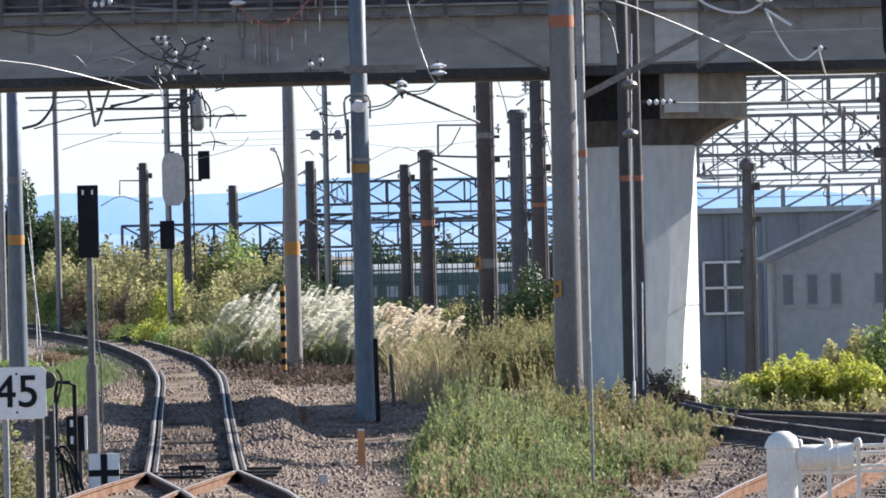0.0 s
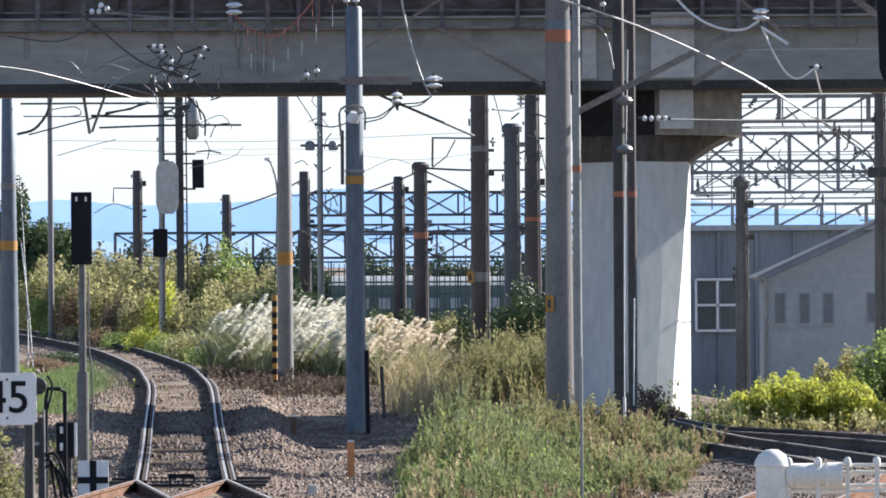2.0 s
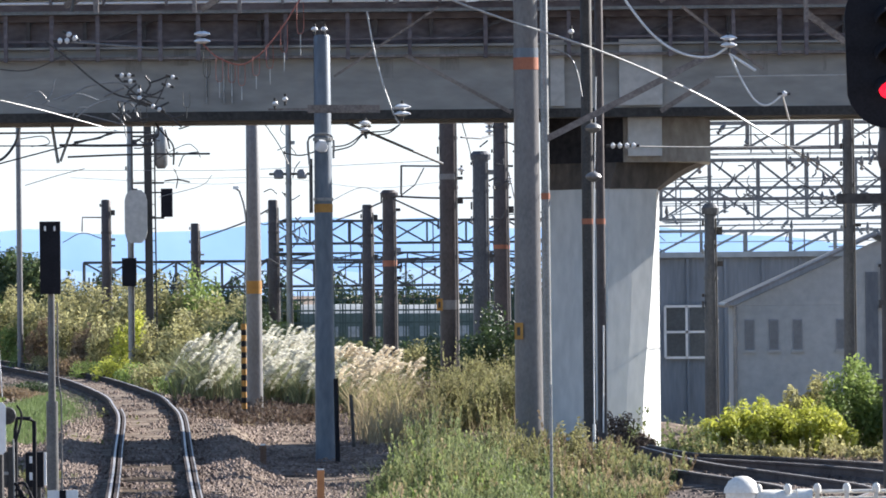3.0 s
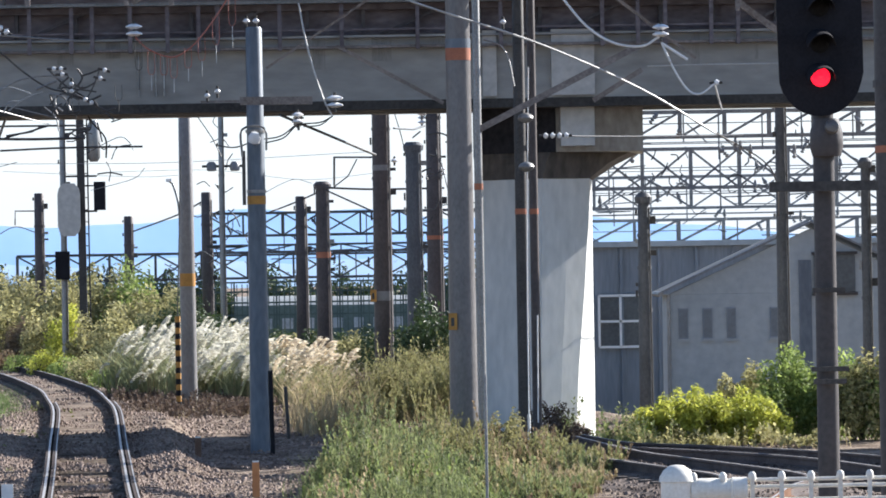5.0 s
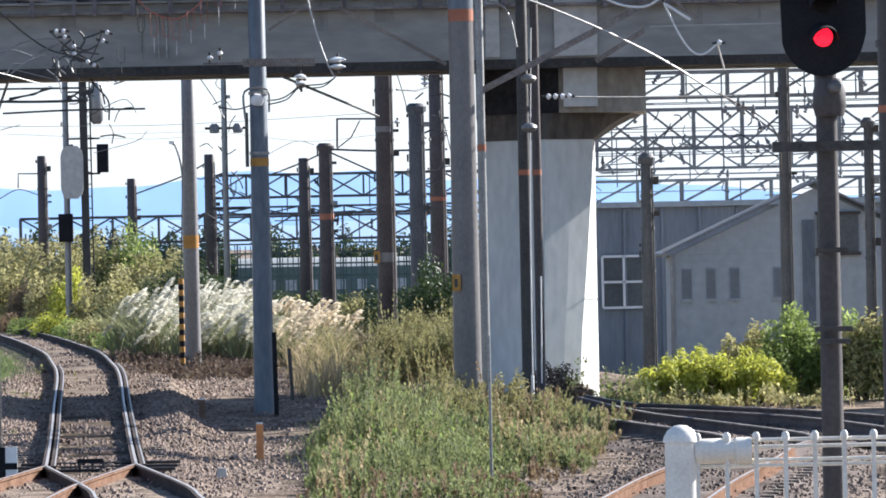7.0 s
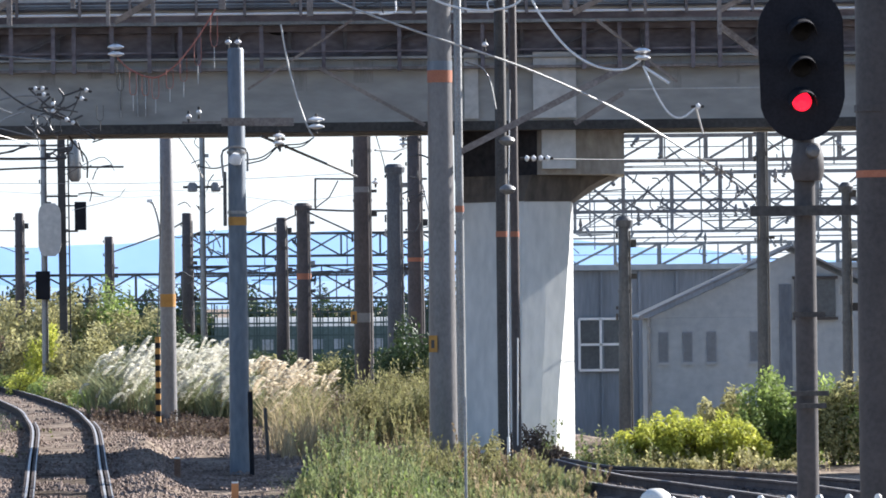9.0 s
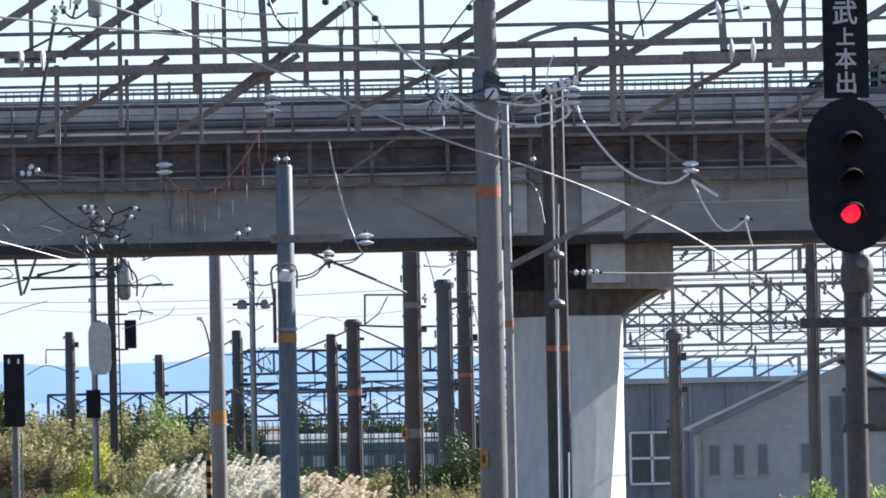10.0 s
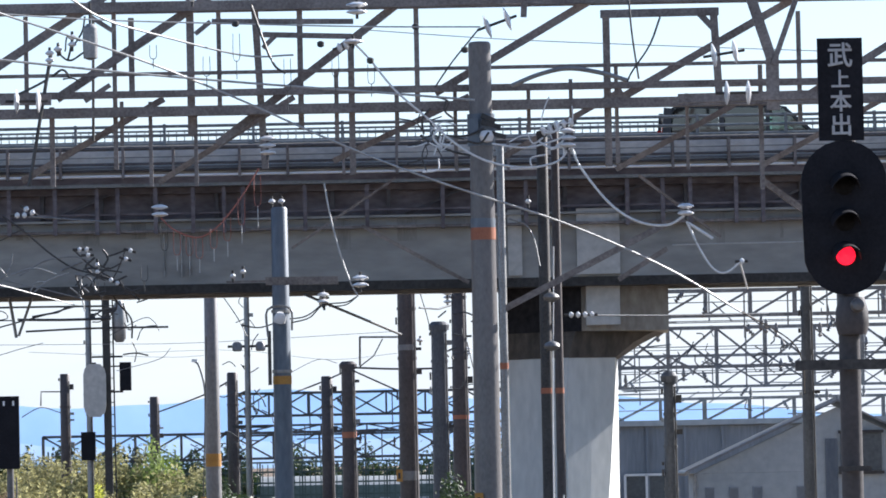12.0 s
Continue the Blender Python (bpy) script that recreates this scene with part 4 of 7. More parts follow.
def left_signal():
    y, x = 64.5, -4.50
    s = thing("railway_signal", (x, y, -0.02), "small railway signal with a black board on a slim mast", "railway signal")
    part("backboard", Geo().box((-4.62, y - 0.05, 2.99), (-4.36, y + 0.03, 3.91)), BLACK, s, "narrow black signal board")
    for u in (-4.55, -4.43):
        part("slot", Geo().box((u - 0.012, y - 0.055, 3.79), (u + 0.012, y - 0.051, 3.85)), WHITE, s, "small pale slot")
    part("mast", Geo().lathe((x + 0.01, y + 0.08, 0), [(0.05, 0), (0.045, 2.5), (0.042, 3.3)], seg=14), MAST_GREY, s, "slim grey mast", True)
    part("sleeve", Geo().lathe((x + 0.01, y + 0.08, 0), [(0.078, 0), (0.074, 1.63)], seg=14), MAST_GREY, s, "thicker lower sleeve", True)
    part("conduit", Geo().tube([(x + 0.13, y + 0.02, 0.1), (x + 0.13, y + 0.02, 1.67), (x + 0.09, y + 0.02, 1.96), (x + 0.09, y + 0.02, 2.89)], 0.011), MAST_GREY, s, "grey cable")
    m = thing("marker_board", (x + 0.1, y - 1.2, 0.0), "white square board with a black cross", "railway sign")
    x0, x1, z0, z1 = -4.45, -4.07, 0.08, 0.56
    yy = 63.0
    part("board", Geo().box((x0, yy, z0), (x1, yy + 0.02, z1)), WHITE, m)
    xm, zm = 0.5 * (x0 + x1), 0.5 * (z0 + z1)
    part("cross_bar", Geo().box((xm - 0.042, yy - 0.006, z0), (xm + 0.042, yy - 0.003, z1)), BLACK, m, "black upright stroke")
    part("cross_bar", Geo().box((x0, yy - 0.012, zm - 0.04), (x1, yy - 0.008, zm + 0.04)), BLACK, m, "black level stroke")
    part("post", Geo().tube([(xm, yy + 0.06, -0.05), (xm, yy + 0.06, z1 - 0.05)], 0.03), PIPE, m)


left_signal()


def speed_sign():
    y = 45.0
    x0, x1, z0, z1 = -4.06, -3.54, 1.58, 2.04
    xm, zm = 0.5 * (x0 + x1), 0.5 * (z0 + z1)
    s = thing("speed_sign", (xm, y, 0), "white square speed limit sign with black number", "railway sign")
    c = 0.03
    pts = [(x0 + c, z0), (x1 - c, z0), (x1, z0 + c), (x1, z1 - c), (x1 - c, z1), (x0 + c, z1), (x0, z1 - c), (x0, z0 + c)]
    part("plate", Geo().outline(pts, y, y + 0.012), WHITE, s, "white enamel plate")
    lettering("45", xm, y - 0.004, zm, 0.40, BLACK, s, "black number")
    for z in (1.98, 1.64):
        part("bolt", Geo().lathe((xm, y - 0.002, z), [(0.012, 0), (0.006, 0.006)], (0, -1, 0), 8), DARK_STEEL, s)
    part("post", Geo().tube([(-3.61, y + 0.06, 0), (-3.61, y + 0.06, z1 - 0.03)], 0.045), DARK_STEEL, s)
    part("post", Geo().tube([(-3.91, y + 0.06, 0), (-3.91, y + 0.06, z1 - 0.03)], 0.03), PIPE, s)
    part("clamp_disc", Geo().lathe((-3.53, y + 0.03, 1.92), [(0.075, 0), (0.08, 0.03), (0.06, 0.06)], (0, 1, 0)), DARK_STEEL, s, "dark round clamp")


speed_sign()


def trackside_box():
    y, x = 66.0, -4.83
    s = thing("indicator_box", (x, y, 0), "black trackside indicator box with two white squares", "railway equipment")
    part("case", Geo().box((-4.94, y, 0.49), (-4.71, y + 0.25, 0.94)), BLACK, s)
    for v0, v1 in ((0.80, 0.89), (0.58, 0.68)):
        part("light_square", Geo().box((-4.89, y - 0.01, v0), (-4.80, y - 0.002, v1)), WHITE, s, "white square")
    part("side_strip", Geo().box((-4.70, y - 0.02, 0.51), (-4.67, y + 0.02, 0.94)), WHITE, s, "white edge")
    part("stand", Geo().box((x - 0.08, y + 0.06, 0), (x + 0.08, y + 0.18, 0.50)), DARK_STEEL, s)
    p = thing("cable_pipe", (-4.89, 65.0, 0), "bent black cable pipe beside the track", "pipe")
    part("pipe", Geo().tube([(-5.00, 65, 0), (-4.99, 65, 1.25), (-4.97, 65, 1.41), (-4.80, 65, 1.40), (-4.75, 65, 1.36), (-4.75, 65, 0.97), (-4.75, 65, 0.0)], 0.028), BLACK, p, smooth=True)


trackside_box()


def cable_post():
    y = 63.0
    t = thing("cable_post", (-5.03, y, 0), "short concrete post with a dark cable bracket and loose black cables", "cable post")
    part("post", Geo().hexa([(-5.12, y - 0.07, -0.1), (-4.98, y - 0.07, -0.1), (-4.98, y + 0.07, -0.1), (-5.12, y + 0.07, -0.1)], [(-5.11, y - 0.06, 0.60), (-4.99, y - 0.06, 0.60), (-4.99, y + 0.06, 0.60), (-5.11, y + 0.06, 0.60)]), CONCRETE, t, "weathered concrete stub")
    part("bracket", Geo().box((-5.10, y - 0.06, 0.603), (-4.94, y + 0.06, 1.04)), DARK_STEEL, t, "dark steel bracket")
    part("clamp", Geo().box((-5.12, y - 0.08, 0.76), (-4.92, y - 0.063, 0.80)), PIPE, t)
    part("side_post", Geo().box((-4.935, y - 0.04, -0.1), (-4.86, y + 0.04, 1.10)), DARK_STEEL, t, "dark steel side post")
    part("pale_rod", Geo().tube([(-4.85, y - 0.05, 0.0), (-4.86, y - 0.05, 1.2)], 0.012, seg=6), PIPE, t)
    for dx, top, low in ((0.10, 0.62, 0.30), (0.17, 0.55, 0.24), (0.24, 0.48, 0.20), (0.30, 0.62, 0.16)):
        part("cable", Geo().tube(smooth([(-4.88, y, top), (-4.86 + dx * 0.5, y - 0.1, top + 0.02), (-4.86 + dx, y - 0.1, low + 0.1), (-4.86 + dx + 0.06, y - 0.1, 0.02)], 6), 0.018, seg=6), BLACK, t, "loose black cable")
    part("cable", Geo().tube(smooth([(-4.82, y, 1.62), (-4.76, y, 1.50), (-4.80, y, 1.28), (-4.88, y, 1.05)], 6), 0.014, seg=6), BLACK, t, "hanging black cable")


cable_post()


def stake(x, y, h, label):
    s = thing("marker_stake", (x, y, ground_z(x, y)), label, "marker stake", "orange stakes")
    z = ground_z(x, y)
    part("post", Geo().box((x - 0.05, y - 0.05, z - 0.1), (x + 0.05, y + 0.05, z + h)), RUSTY if h < 0.4 else STAKE, s)
    part("cap", Geo().box((x - 0.045, y - 0.045, z + h + 0.001), (x + 0.045, y + 0.045, z + h + 0.02)), WHITE, s, "white top")


def point_rods():
    x, y = -3.29, 65.10
    z = ground_z(x, y)
    t = thing("point_rodding", (x, y, z), "black point rodding frame between the rails", "railway equipment")
    part("frame", Geo().bar((x - 0.15, y, z + 0.28), (x + 0.18, y, z + 0.28), 0.05), BLACK, t)
    for dx in (-0.12, 0.04, 0.18):
        part("leg", Geo().bar((x + dx, y, z), (x + dx, y, z + 0.28), 0.035), DARK_STEEL, t)
    for dy in (0.0, 0.9, 2.0):
        part("rod", Geo().tube([(x - 1.0, y + dy, z + 0.16), (x + 1.1, y + dy, z + 0.16)], 0.022), DARK_STEEL, t, "dark steel rod")
    for u, w in ((-0.75, 0.5), (0.8, 0.5)):
        part("timber", Geo().box((x + u - w / 2, y + 0.2, z), (x + u + w / 2, y + 0.4, z + 0.15)), SLEEPER, t, "weathered timber end")
    x, y = -1.63, 66.49
    z = ground_z(x, y)
    b = thing("cable_marker", (x, y, z), "small pale concrete block in gravel", "concrete block")
    part("block", Geo().hexa([(x - 0.07, y - 0.06, z - 0.05), (x + 0.07, y - 0.06, z - 0.05), (x + 0.07, y + 0.06, z - 0.05), (x - 0.07, y + 0.06, z - 0.05)], [(x - 0.055, y - 0.05, z + 0.09), (x + 0.055, y - 0.05, z + 0.09), (x + 0.055, y + 0.05, z + 0.09), (x - 0.055, y + 0.05, z + 0.09)]), PARAPET, b)


point_rods()
stake(-1.21, 71.54, 0.46, "orange plastic marker stake in gravel")
stake(-2.33, 82.75, 0.3, "rusty brown marker stake in gravel")


def white_fence():
    y = 37.8
    f = thing("white_fence", (2.51, y, 0), "white painted fence with a thick round-headed end post", "fence")
    xp, zt = 2.49, 1.59
    part("end_post", Geo().lathe((xp, y, 0), [(0.125, 0), (0.12, zt - 0.13), (0.135, zt - 0.125), (0.13, zt - 0.09), (0.10, zt - 0.04), (0.05, zt - 0.005), (0.01, zt)], seg=24), FENCE_WHITE, f, "thick round-headed post", True)
    zr = 1.39
    part("end_coupling", Geo().lathe((xp + 0.1, y, zr), [(0.085, 0), (0.095, 0.02), (0.095, 0.2), (0.08, 0.22), (0.08, 0.3), (0.1, 0.31), (0.1, 0.42)], (1, 0, 0), 18), FENCE_WHITE, f, "", True)
    for v in (1.468, 1.416, 1.318, 1.278):
        part("rail", Geo().tube([(xp + 0.1, y, v), (xp + 5.2, y, v)], 0.015, seg=10), FENCE_WHITE, f, smooth=True)
    z1 = 1.49
    for i in range(23):
        x = 2.61 + i * 0.219
        p = part("picket", Geo().box((x - 0.016, y - 0.042, 0), (x + 0.016, y - 0.018, z1)), FENCE_WHITE, f)
        part("knob", Geo().lathe((x, y - 0.03, z1 - 0.03), [(0.024, 0), (0.03, 0.03), (0.026, 0.055), (0.012, 0.07)], seg=10), FENCE_WHITE, p, "", True)


white_fence()


# ---- lattice mast with small signals ----
def lattice_mast():
    x, y = -6.71, 135.0
    z0 = ground_z(x, y)
    zt = 7.49
    m = thing("lattice_mast", (x, y, z0), "dark steel mast carrying small signals and a ladder", "mast")
    part("shaft", Geo().bar((x - 0.05, y, z0), (x - 0.08, y, zt), 0.2), DARK_STEEL, m)
    part("ladder_side", Geo().bar((x + 0.13, y, z0), (x + 0.10, y, zt), 0.04), DARK_STEEL, m)
    for i in range(22):
        z = z0 + 0.3 + i * 0.32
        part("rung", Geo().bar((x - 0.02, y, z), (x + 0.13, y, z), 0.025), DARK_STEEL, m)
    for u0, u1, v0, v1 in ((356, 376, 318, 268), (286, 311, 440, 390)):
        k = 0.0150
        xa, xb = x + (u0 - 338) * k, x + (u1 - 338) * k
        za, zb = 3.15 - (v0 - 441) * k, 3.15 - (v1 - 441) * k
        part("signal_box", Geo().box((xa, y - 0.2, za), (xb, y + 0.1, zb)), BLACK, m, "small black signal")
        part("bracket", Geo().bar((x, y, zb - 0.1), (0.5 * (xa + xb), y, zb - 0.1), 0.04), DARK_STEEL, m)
    zc = 5.01
    xc = -7.10
    pts = [(xc + sx * dx, zc + sz * dz) for sx, sz, dx, dz in ((1, 1, 0.15, 0.70), (1, 1, 0.26, 0.58), (1, 1, 0.30, 0.42), (1, -1, 0.30, 0.42), (1, -1, 0.26, 0.58), (1, -1, 0.15, 0.70),
                                                               (-1, -1, 0.15, 0.70), (-1, -1, 0.26, 0.58), (-1, -1, 0.30, 0.42), (-1, 1, 0.30, 0.42), (-1, 1, 0.26, 0.58), (-1, 1, 0.15, 0.70))][::-1]
    part("board_stay", Geo().bar((xc - 0.1, y - 0.21, zc + 0.3), (x, y, zc + 0.3), 0.05), DARK_STEEL, m)
    part("rounded_board", Geo().outline(pts, y - 0.28, y - 0.22), PARAPET, m, "pale rounded back of a signal board")
    part("equipment", Geo().lathe((x + 0.28, y, 6.28), [(0.1, 0), (0.17, 0.1), (0.18, 0.9), (0.1, 1.1)], seg=12), PIPE, m, "grey cylinder", True)
    for z in (5.90, 7.14, 4.97):
        part("bracket", Geo().bar((x - 0.6, y, z), (x + 0.35, y, z), 0.05), DARK_STEEL, m)


lattice_mast()


# ---- yard behind: stabled trains, fence ----
TRAIN_ROOF = mat("pale grey train roof", (0.26, 0.28, 0.28), (0.36, 0.38, 0.38), 1.5, 0.8, gloss=0.2)


def train(x0, x1, y, roof_z, label):
    t = thing("stabled_train", (x0, y, -1.2), label, "train")
    part("body", Geo().box((x0, y, -0.3), (x1, y + 2.8, roof_z - 0.35)), mat("dull green train side", (0.045, 0.085, 0.08), (0.10, 0.15, 0.145), 1.5, 0.4), t, "dark green side")
    g = Geo()
    ring = [(y, roof_z - 0.347), (y + 0.5, roof_z - 0.08), (y + 1.4, roof_z), (y + 2.3, roof_z - 0.08), (y + 2.8, roof_z - 0.347)]
    part("roof", g.hexa([(x0, a, b) for a, b in ring], [(x1, a, b) for a, b in ring]), TRAIN_ROOF, t, "pale grey roof", True)
    for i in range(int((x1 - x0) / 0.8)):
        x = x0 + 0.2 + i * 0.8
        part("window", Geo().box((x, y - 0.02, roof_z - 1.25), (x + 0.42, y - 0.005, roof_z - 0.85)), PANE_PALE, t, "window with pale reflection in its colour")
    part("underframe", Geo().box((x0 + 0.2, y + 0.3, -1.2), (x1 - 0.2, y + 2.5, -0.303)), DARK_STEEL, t)


train(-3.97, -0.53, 193.5, 2.47, "green train with pale roof stabled in the yard")
train(-0.45, 3.94, 202.5, 2.40, "green train with pale roof stabled in the yard")


def yard_fence():
    x0, x1, y = -13.12, 4.68, 186.5
    z1, z0 = 3.56, -0.6
    f = thing("mesh_fence", (x0, y, z0), "dark green yard fence behind the bushes", "fence")
    n = 24
    for i in range(n):
        x = x0 + (x1 - x0) * i / (n - 1)
        part("post", Geo().box((x - 0.03, y, z0), (x + 0.03, y + 0.06, z1 - (0.55 if x > -6.5 else 0))), mat_fence, f)
    for i in range(92):
        x = x0 + (x1 - x0) * (i + 0.5) / 92
        part("paling", Geo().box((x - 0.018, y - 0.06, z0), (x + 0.018, y - 0.033, z1 - 0.62 + 0.5 * max(0, noise.noise(Vector((x * 1.3, 0, 4)))))), mat_fence, f)
    for dz in (0.0, 0.35, 0.75, 1.2):
        part("rail", Geo().box((x0, y - 0.03, z1 - 0.58 - dz), (x1, y - 0.002, z1 - 0.52 - dz)), mat_fence, f)


mat_fence = mat("dark green fence paint", (0.03, 0.06, 0.055), (0.07, 0.11, 0.10), 0.5, 0.6)
yard_fence()


# ---- plants ----
rng = np.random.default_rng(7)


def leaf_cloud(blobs, count, size, up=0.3, fill=0.55):
    """Folded leaves in and on a heap of blobs (x, y, z, rx, ry, rz)."""
    blobs = np.array(blobs, float)
    vol = np.prod(blobs[:, 3:], axis=1) ** (2 / 3)
    pick = rng.choice(len(blobs), count, p=vol / vol.sum())
    d = rng.normal(size=(count, 3))
    d /= np.linalg.norm(d, axis=1)[:, None]
    rad = 1 - fill * rng.random(count) ** 1.6
    rad += 0.12 * rng.normal(size=count)
    p = blobs[pick, :3] + d * rad[:, None] * blobs[pick, 3:]
    n = d * 0.7 + rng.normal(size=(count, 3)) * 0.6 + np.array([0, 0, up])
    n /= np.linalg.norm(n, axis=1)[:, None]
    a = np.cross(n, rng.normal(size=(count, 3)))
    a /= np.linalg.norm(a, axis=1)[:, None]
    b = np.cross(n, a)
    s = (size * (0.6 + 0.8 * rng.random(count)))[:, None]
    v = np.stack([p - a * s, p + b * s * 0.45 + n * s * 0.15, p + a * s, p - b * s * 0.45 + n * s * 0.15], axis=1)
    g = Geo()
    g.v = [tuple(q) for q in v.reshape(-1, 3).tolist()]
    g.f = [f for i in range(0, 4 * count, 4) for f in ((i, i + 1, i + 2), (i, i + 2, i + 3))]
    return g


def bush(x, y, w, h, deep, count, size, material, label, category="bush", group="shrubs", blobs=9, trunk=0.0, low=0.0, name="bush"):
    z0 = ground_z(x, y)
    t = thing(name, (x, y, z0 - 0.1), label, category, group)
    heap = []
    for i in range(blobs):
        u = -0.5 + (i + 0.5) / blobs
        top = h * (0.62 + 0.38 * random.random()) * (1 - 0.9 * u * u)
        for k in range(2):
            r = w / blobs * (0.9 + 0.5 * random.random())
            zc = z0 + low + (top - low) * (0.38 if k else 0.72)
            heap.append((x + u * w * 0.95 + random.uniform(-0.1, 0.1), y + random.uniform(-0.4, 0.4) * deep, zc, r, deep * 0.35, (top - low) * (0.42 if k else 0.28)))
    part("leaves", leaf_cloud(heap, count, size), material, t, kind="stuff")
    stems = Geo()
    if trunk:
        stems.tube([(x, y, z0 - 0.1), (x + 0.05, y, z0 + h * 0.4), (x - 0.05, y, z0 + h * 0.75)], trunk, trunk * 0.4)
    for i in range(10):
        bx = x + random.uniform(-0.35, 0.35) * w
        b = heap[random.randrange(len(heap))]
        stems.tube([(x + (bx - x) * 0.4, y, z0 - 0.1), (bx, y, z0 + 0.3 * h), (b[0], b[1], b[2])], 0.025 if not trunk else trunk * 0.45, 0.008, 5)
    part("trunk" if trunk else "branchwork", stems, BARK, t, kind="" if trunk else "stuff")
    return t


def blades(spots, height, width, lean, wind=(0, 0), vary=0.45):
    """Curved grass blades rooted at the spots (n x 3)."""
    n = len(spots)
    h = height * (1 - vary + 2 * vary * rng.random(n))
    az = rng.random(n) * 2 * math.pi
    k = lean * (0.3 + rng.random(n))
    dx, dy = np.cos(az) * k + wind[0], np.sin(az) * k + wind[1]
    sx, sy = -np.sin(az + 1.2), np.cos(az + 1.2)
    w = width * (0.6 + 0.8 * rng.random(n))
    rows = []
    for f, q in ((0, 1.0), (0.55, 0.8), (1.0, 0.0)):
        c = spots + np.stack([dx * h * f * f, dy * h * f * f, h * (f - 0.15 * f * f)], axis=1)
        off = np.stack([sx * w * q, sy * w * q, 0 * w], axis=1) / 2
        rows += [c - off, c + off] if q else [c]
    v = np.stack(rows, axis=1)
    g = Geo()
    g.v = [tuple(p) for p in v.reshape(-1, 3).tolist()]
    g.f = [f for i in range(0, 5 * n, 5) for f in ((i, i + 1, i + 3, i + 2), (i + 2, i + 3, i + 4))]
    return g, v[:, 4]


def spots_in(x0, x1, y0, y1, n, clumps=0):
    if clumps:
        c = np.stack([rng.uniform(x0, x1, clumps), rng.uniform(y0, y1, clumps)], axis=1)
        p = c[rng.integers(0, clumps, n)] + rng.normal(size=(n, 2)) * np.array([0.22, 0.5])
    else:
        p = np.stack([rng.uniform(x0, x1, n), rng.uniform(y0, y1, n)], axis=1)
    z = np.array([ground_z(*q) - 0.05 for q in p])
    return np.column_stack([p, z])


def patch(x, y):
    """0 to 1: how lush the growth is at a spot."""
    return min(1.0, max(0.0, 0.5 + 0.9 * noise.noise(Vector((x * 1.7, y * 0.33, 3.0))) + 0.35 * noise.noise(Vector((x * 4.5, y * 0.9, 8.0)))))


def meadow(x0, x1, y0, y1, n, height, material, label, width=0.02, lean=0.25, clumps=60, name="tall_grass"):
    spots = spots_in(x0, x1, y0, y1, n, clumps)
    lush = np.array([patch(x, y) for x, y, _ in spots.tolist()])
    spots, lush = spots[lush > 0.28], lush[lush > 0.28]
    g, _ = blades(spots, height * (0.4 + lush), width, lean)
    return setting(name, g, material, label, "grass", kind="stuff")


def pampas(x, y, h, plume_mat, plumes, label, wind=0.7):
    z, h = ground_z(x, y), h * 0.8
    t = thing("pampas_grass", (x, y, z), label, "pampas grass", "pampas tussocks")
    base = np.column_stack([x + rng.normal(size=520) * 0.22, y + rng.normal(size=520) * 0.25, np.full(520, z - 0.05)])
    g, _ = blades(base, h * 0.95, 0.022, 0.6)
    part("blades", g, PAMPAS, t)
    for i in range(int(plumes * 2.6)):
        up = random.random() ** 0.6
        bx, by = x + random.gauss(-0.05, 0.30), y - 0.5 * (1 - up) + random.gauss(0, 0.25)
        lean = wind * random.uniform(0.0, 1.0)
        hh = h * (0.3 + 0.72 * up)
        top = Vector((bx + lean * hh * 0.3, by, z + hh))
        g = Geo().tube([(bx, by, z), (bx + lean * 0.08, by, z + hh * 0.5), tuple(top)], 0.006, 0.004, 4)
        stalk = part("stalk", g, STRAW, t)
        length, droop = random.uniform(0.26, 0.42), random.uniform(0.1, 1.1)
        first = Vector((0.25 + 0.5 * lean, random.uniform(-0.25, 0.25), 1.0)).normalized()
        hairs, p = Geo(), top.copy()
        for k in range(54):
            f = k / 54
            along = (first + Vector((0.9, 0, -0.75)) * droop * f * f).normalized()
            p = p + along * (length / 54)
            a = random.uniform(0, 2 * math.pi)
            out = Vector((math.cos(a), math.sin(a), 0)) * (0.07 * math.sin(math.pi * (0.15 + 0.75 * f)) + 0.014)
            tip = p + out + along * 0.05 + Vector((0.03 * wind, 0, -0.03))
            side = along.cross(out).normalized() * 0.02
            m = len(hairs.v)
            hairs.v += [tuple(p - side), tuple(p + side), tuple(tip)]
            hairs.f.append((m, m + 1, m + 2))
        part("plume", hairs, plume_mat, stalk, "feathery seed plume")
    return t


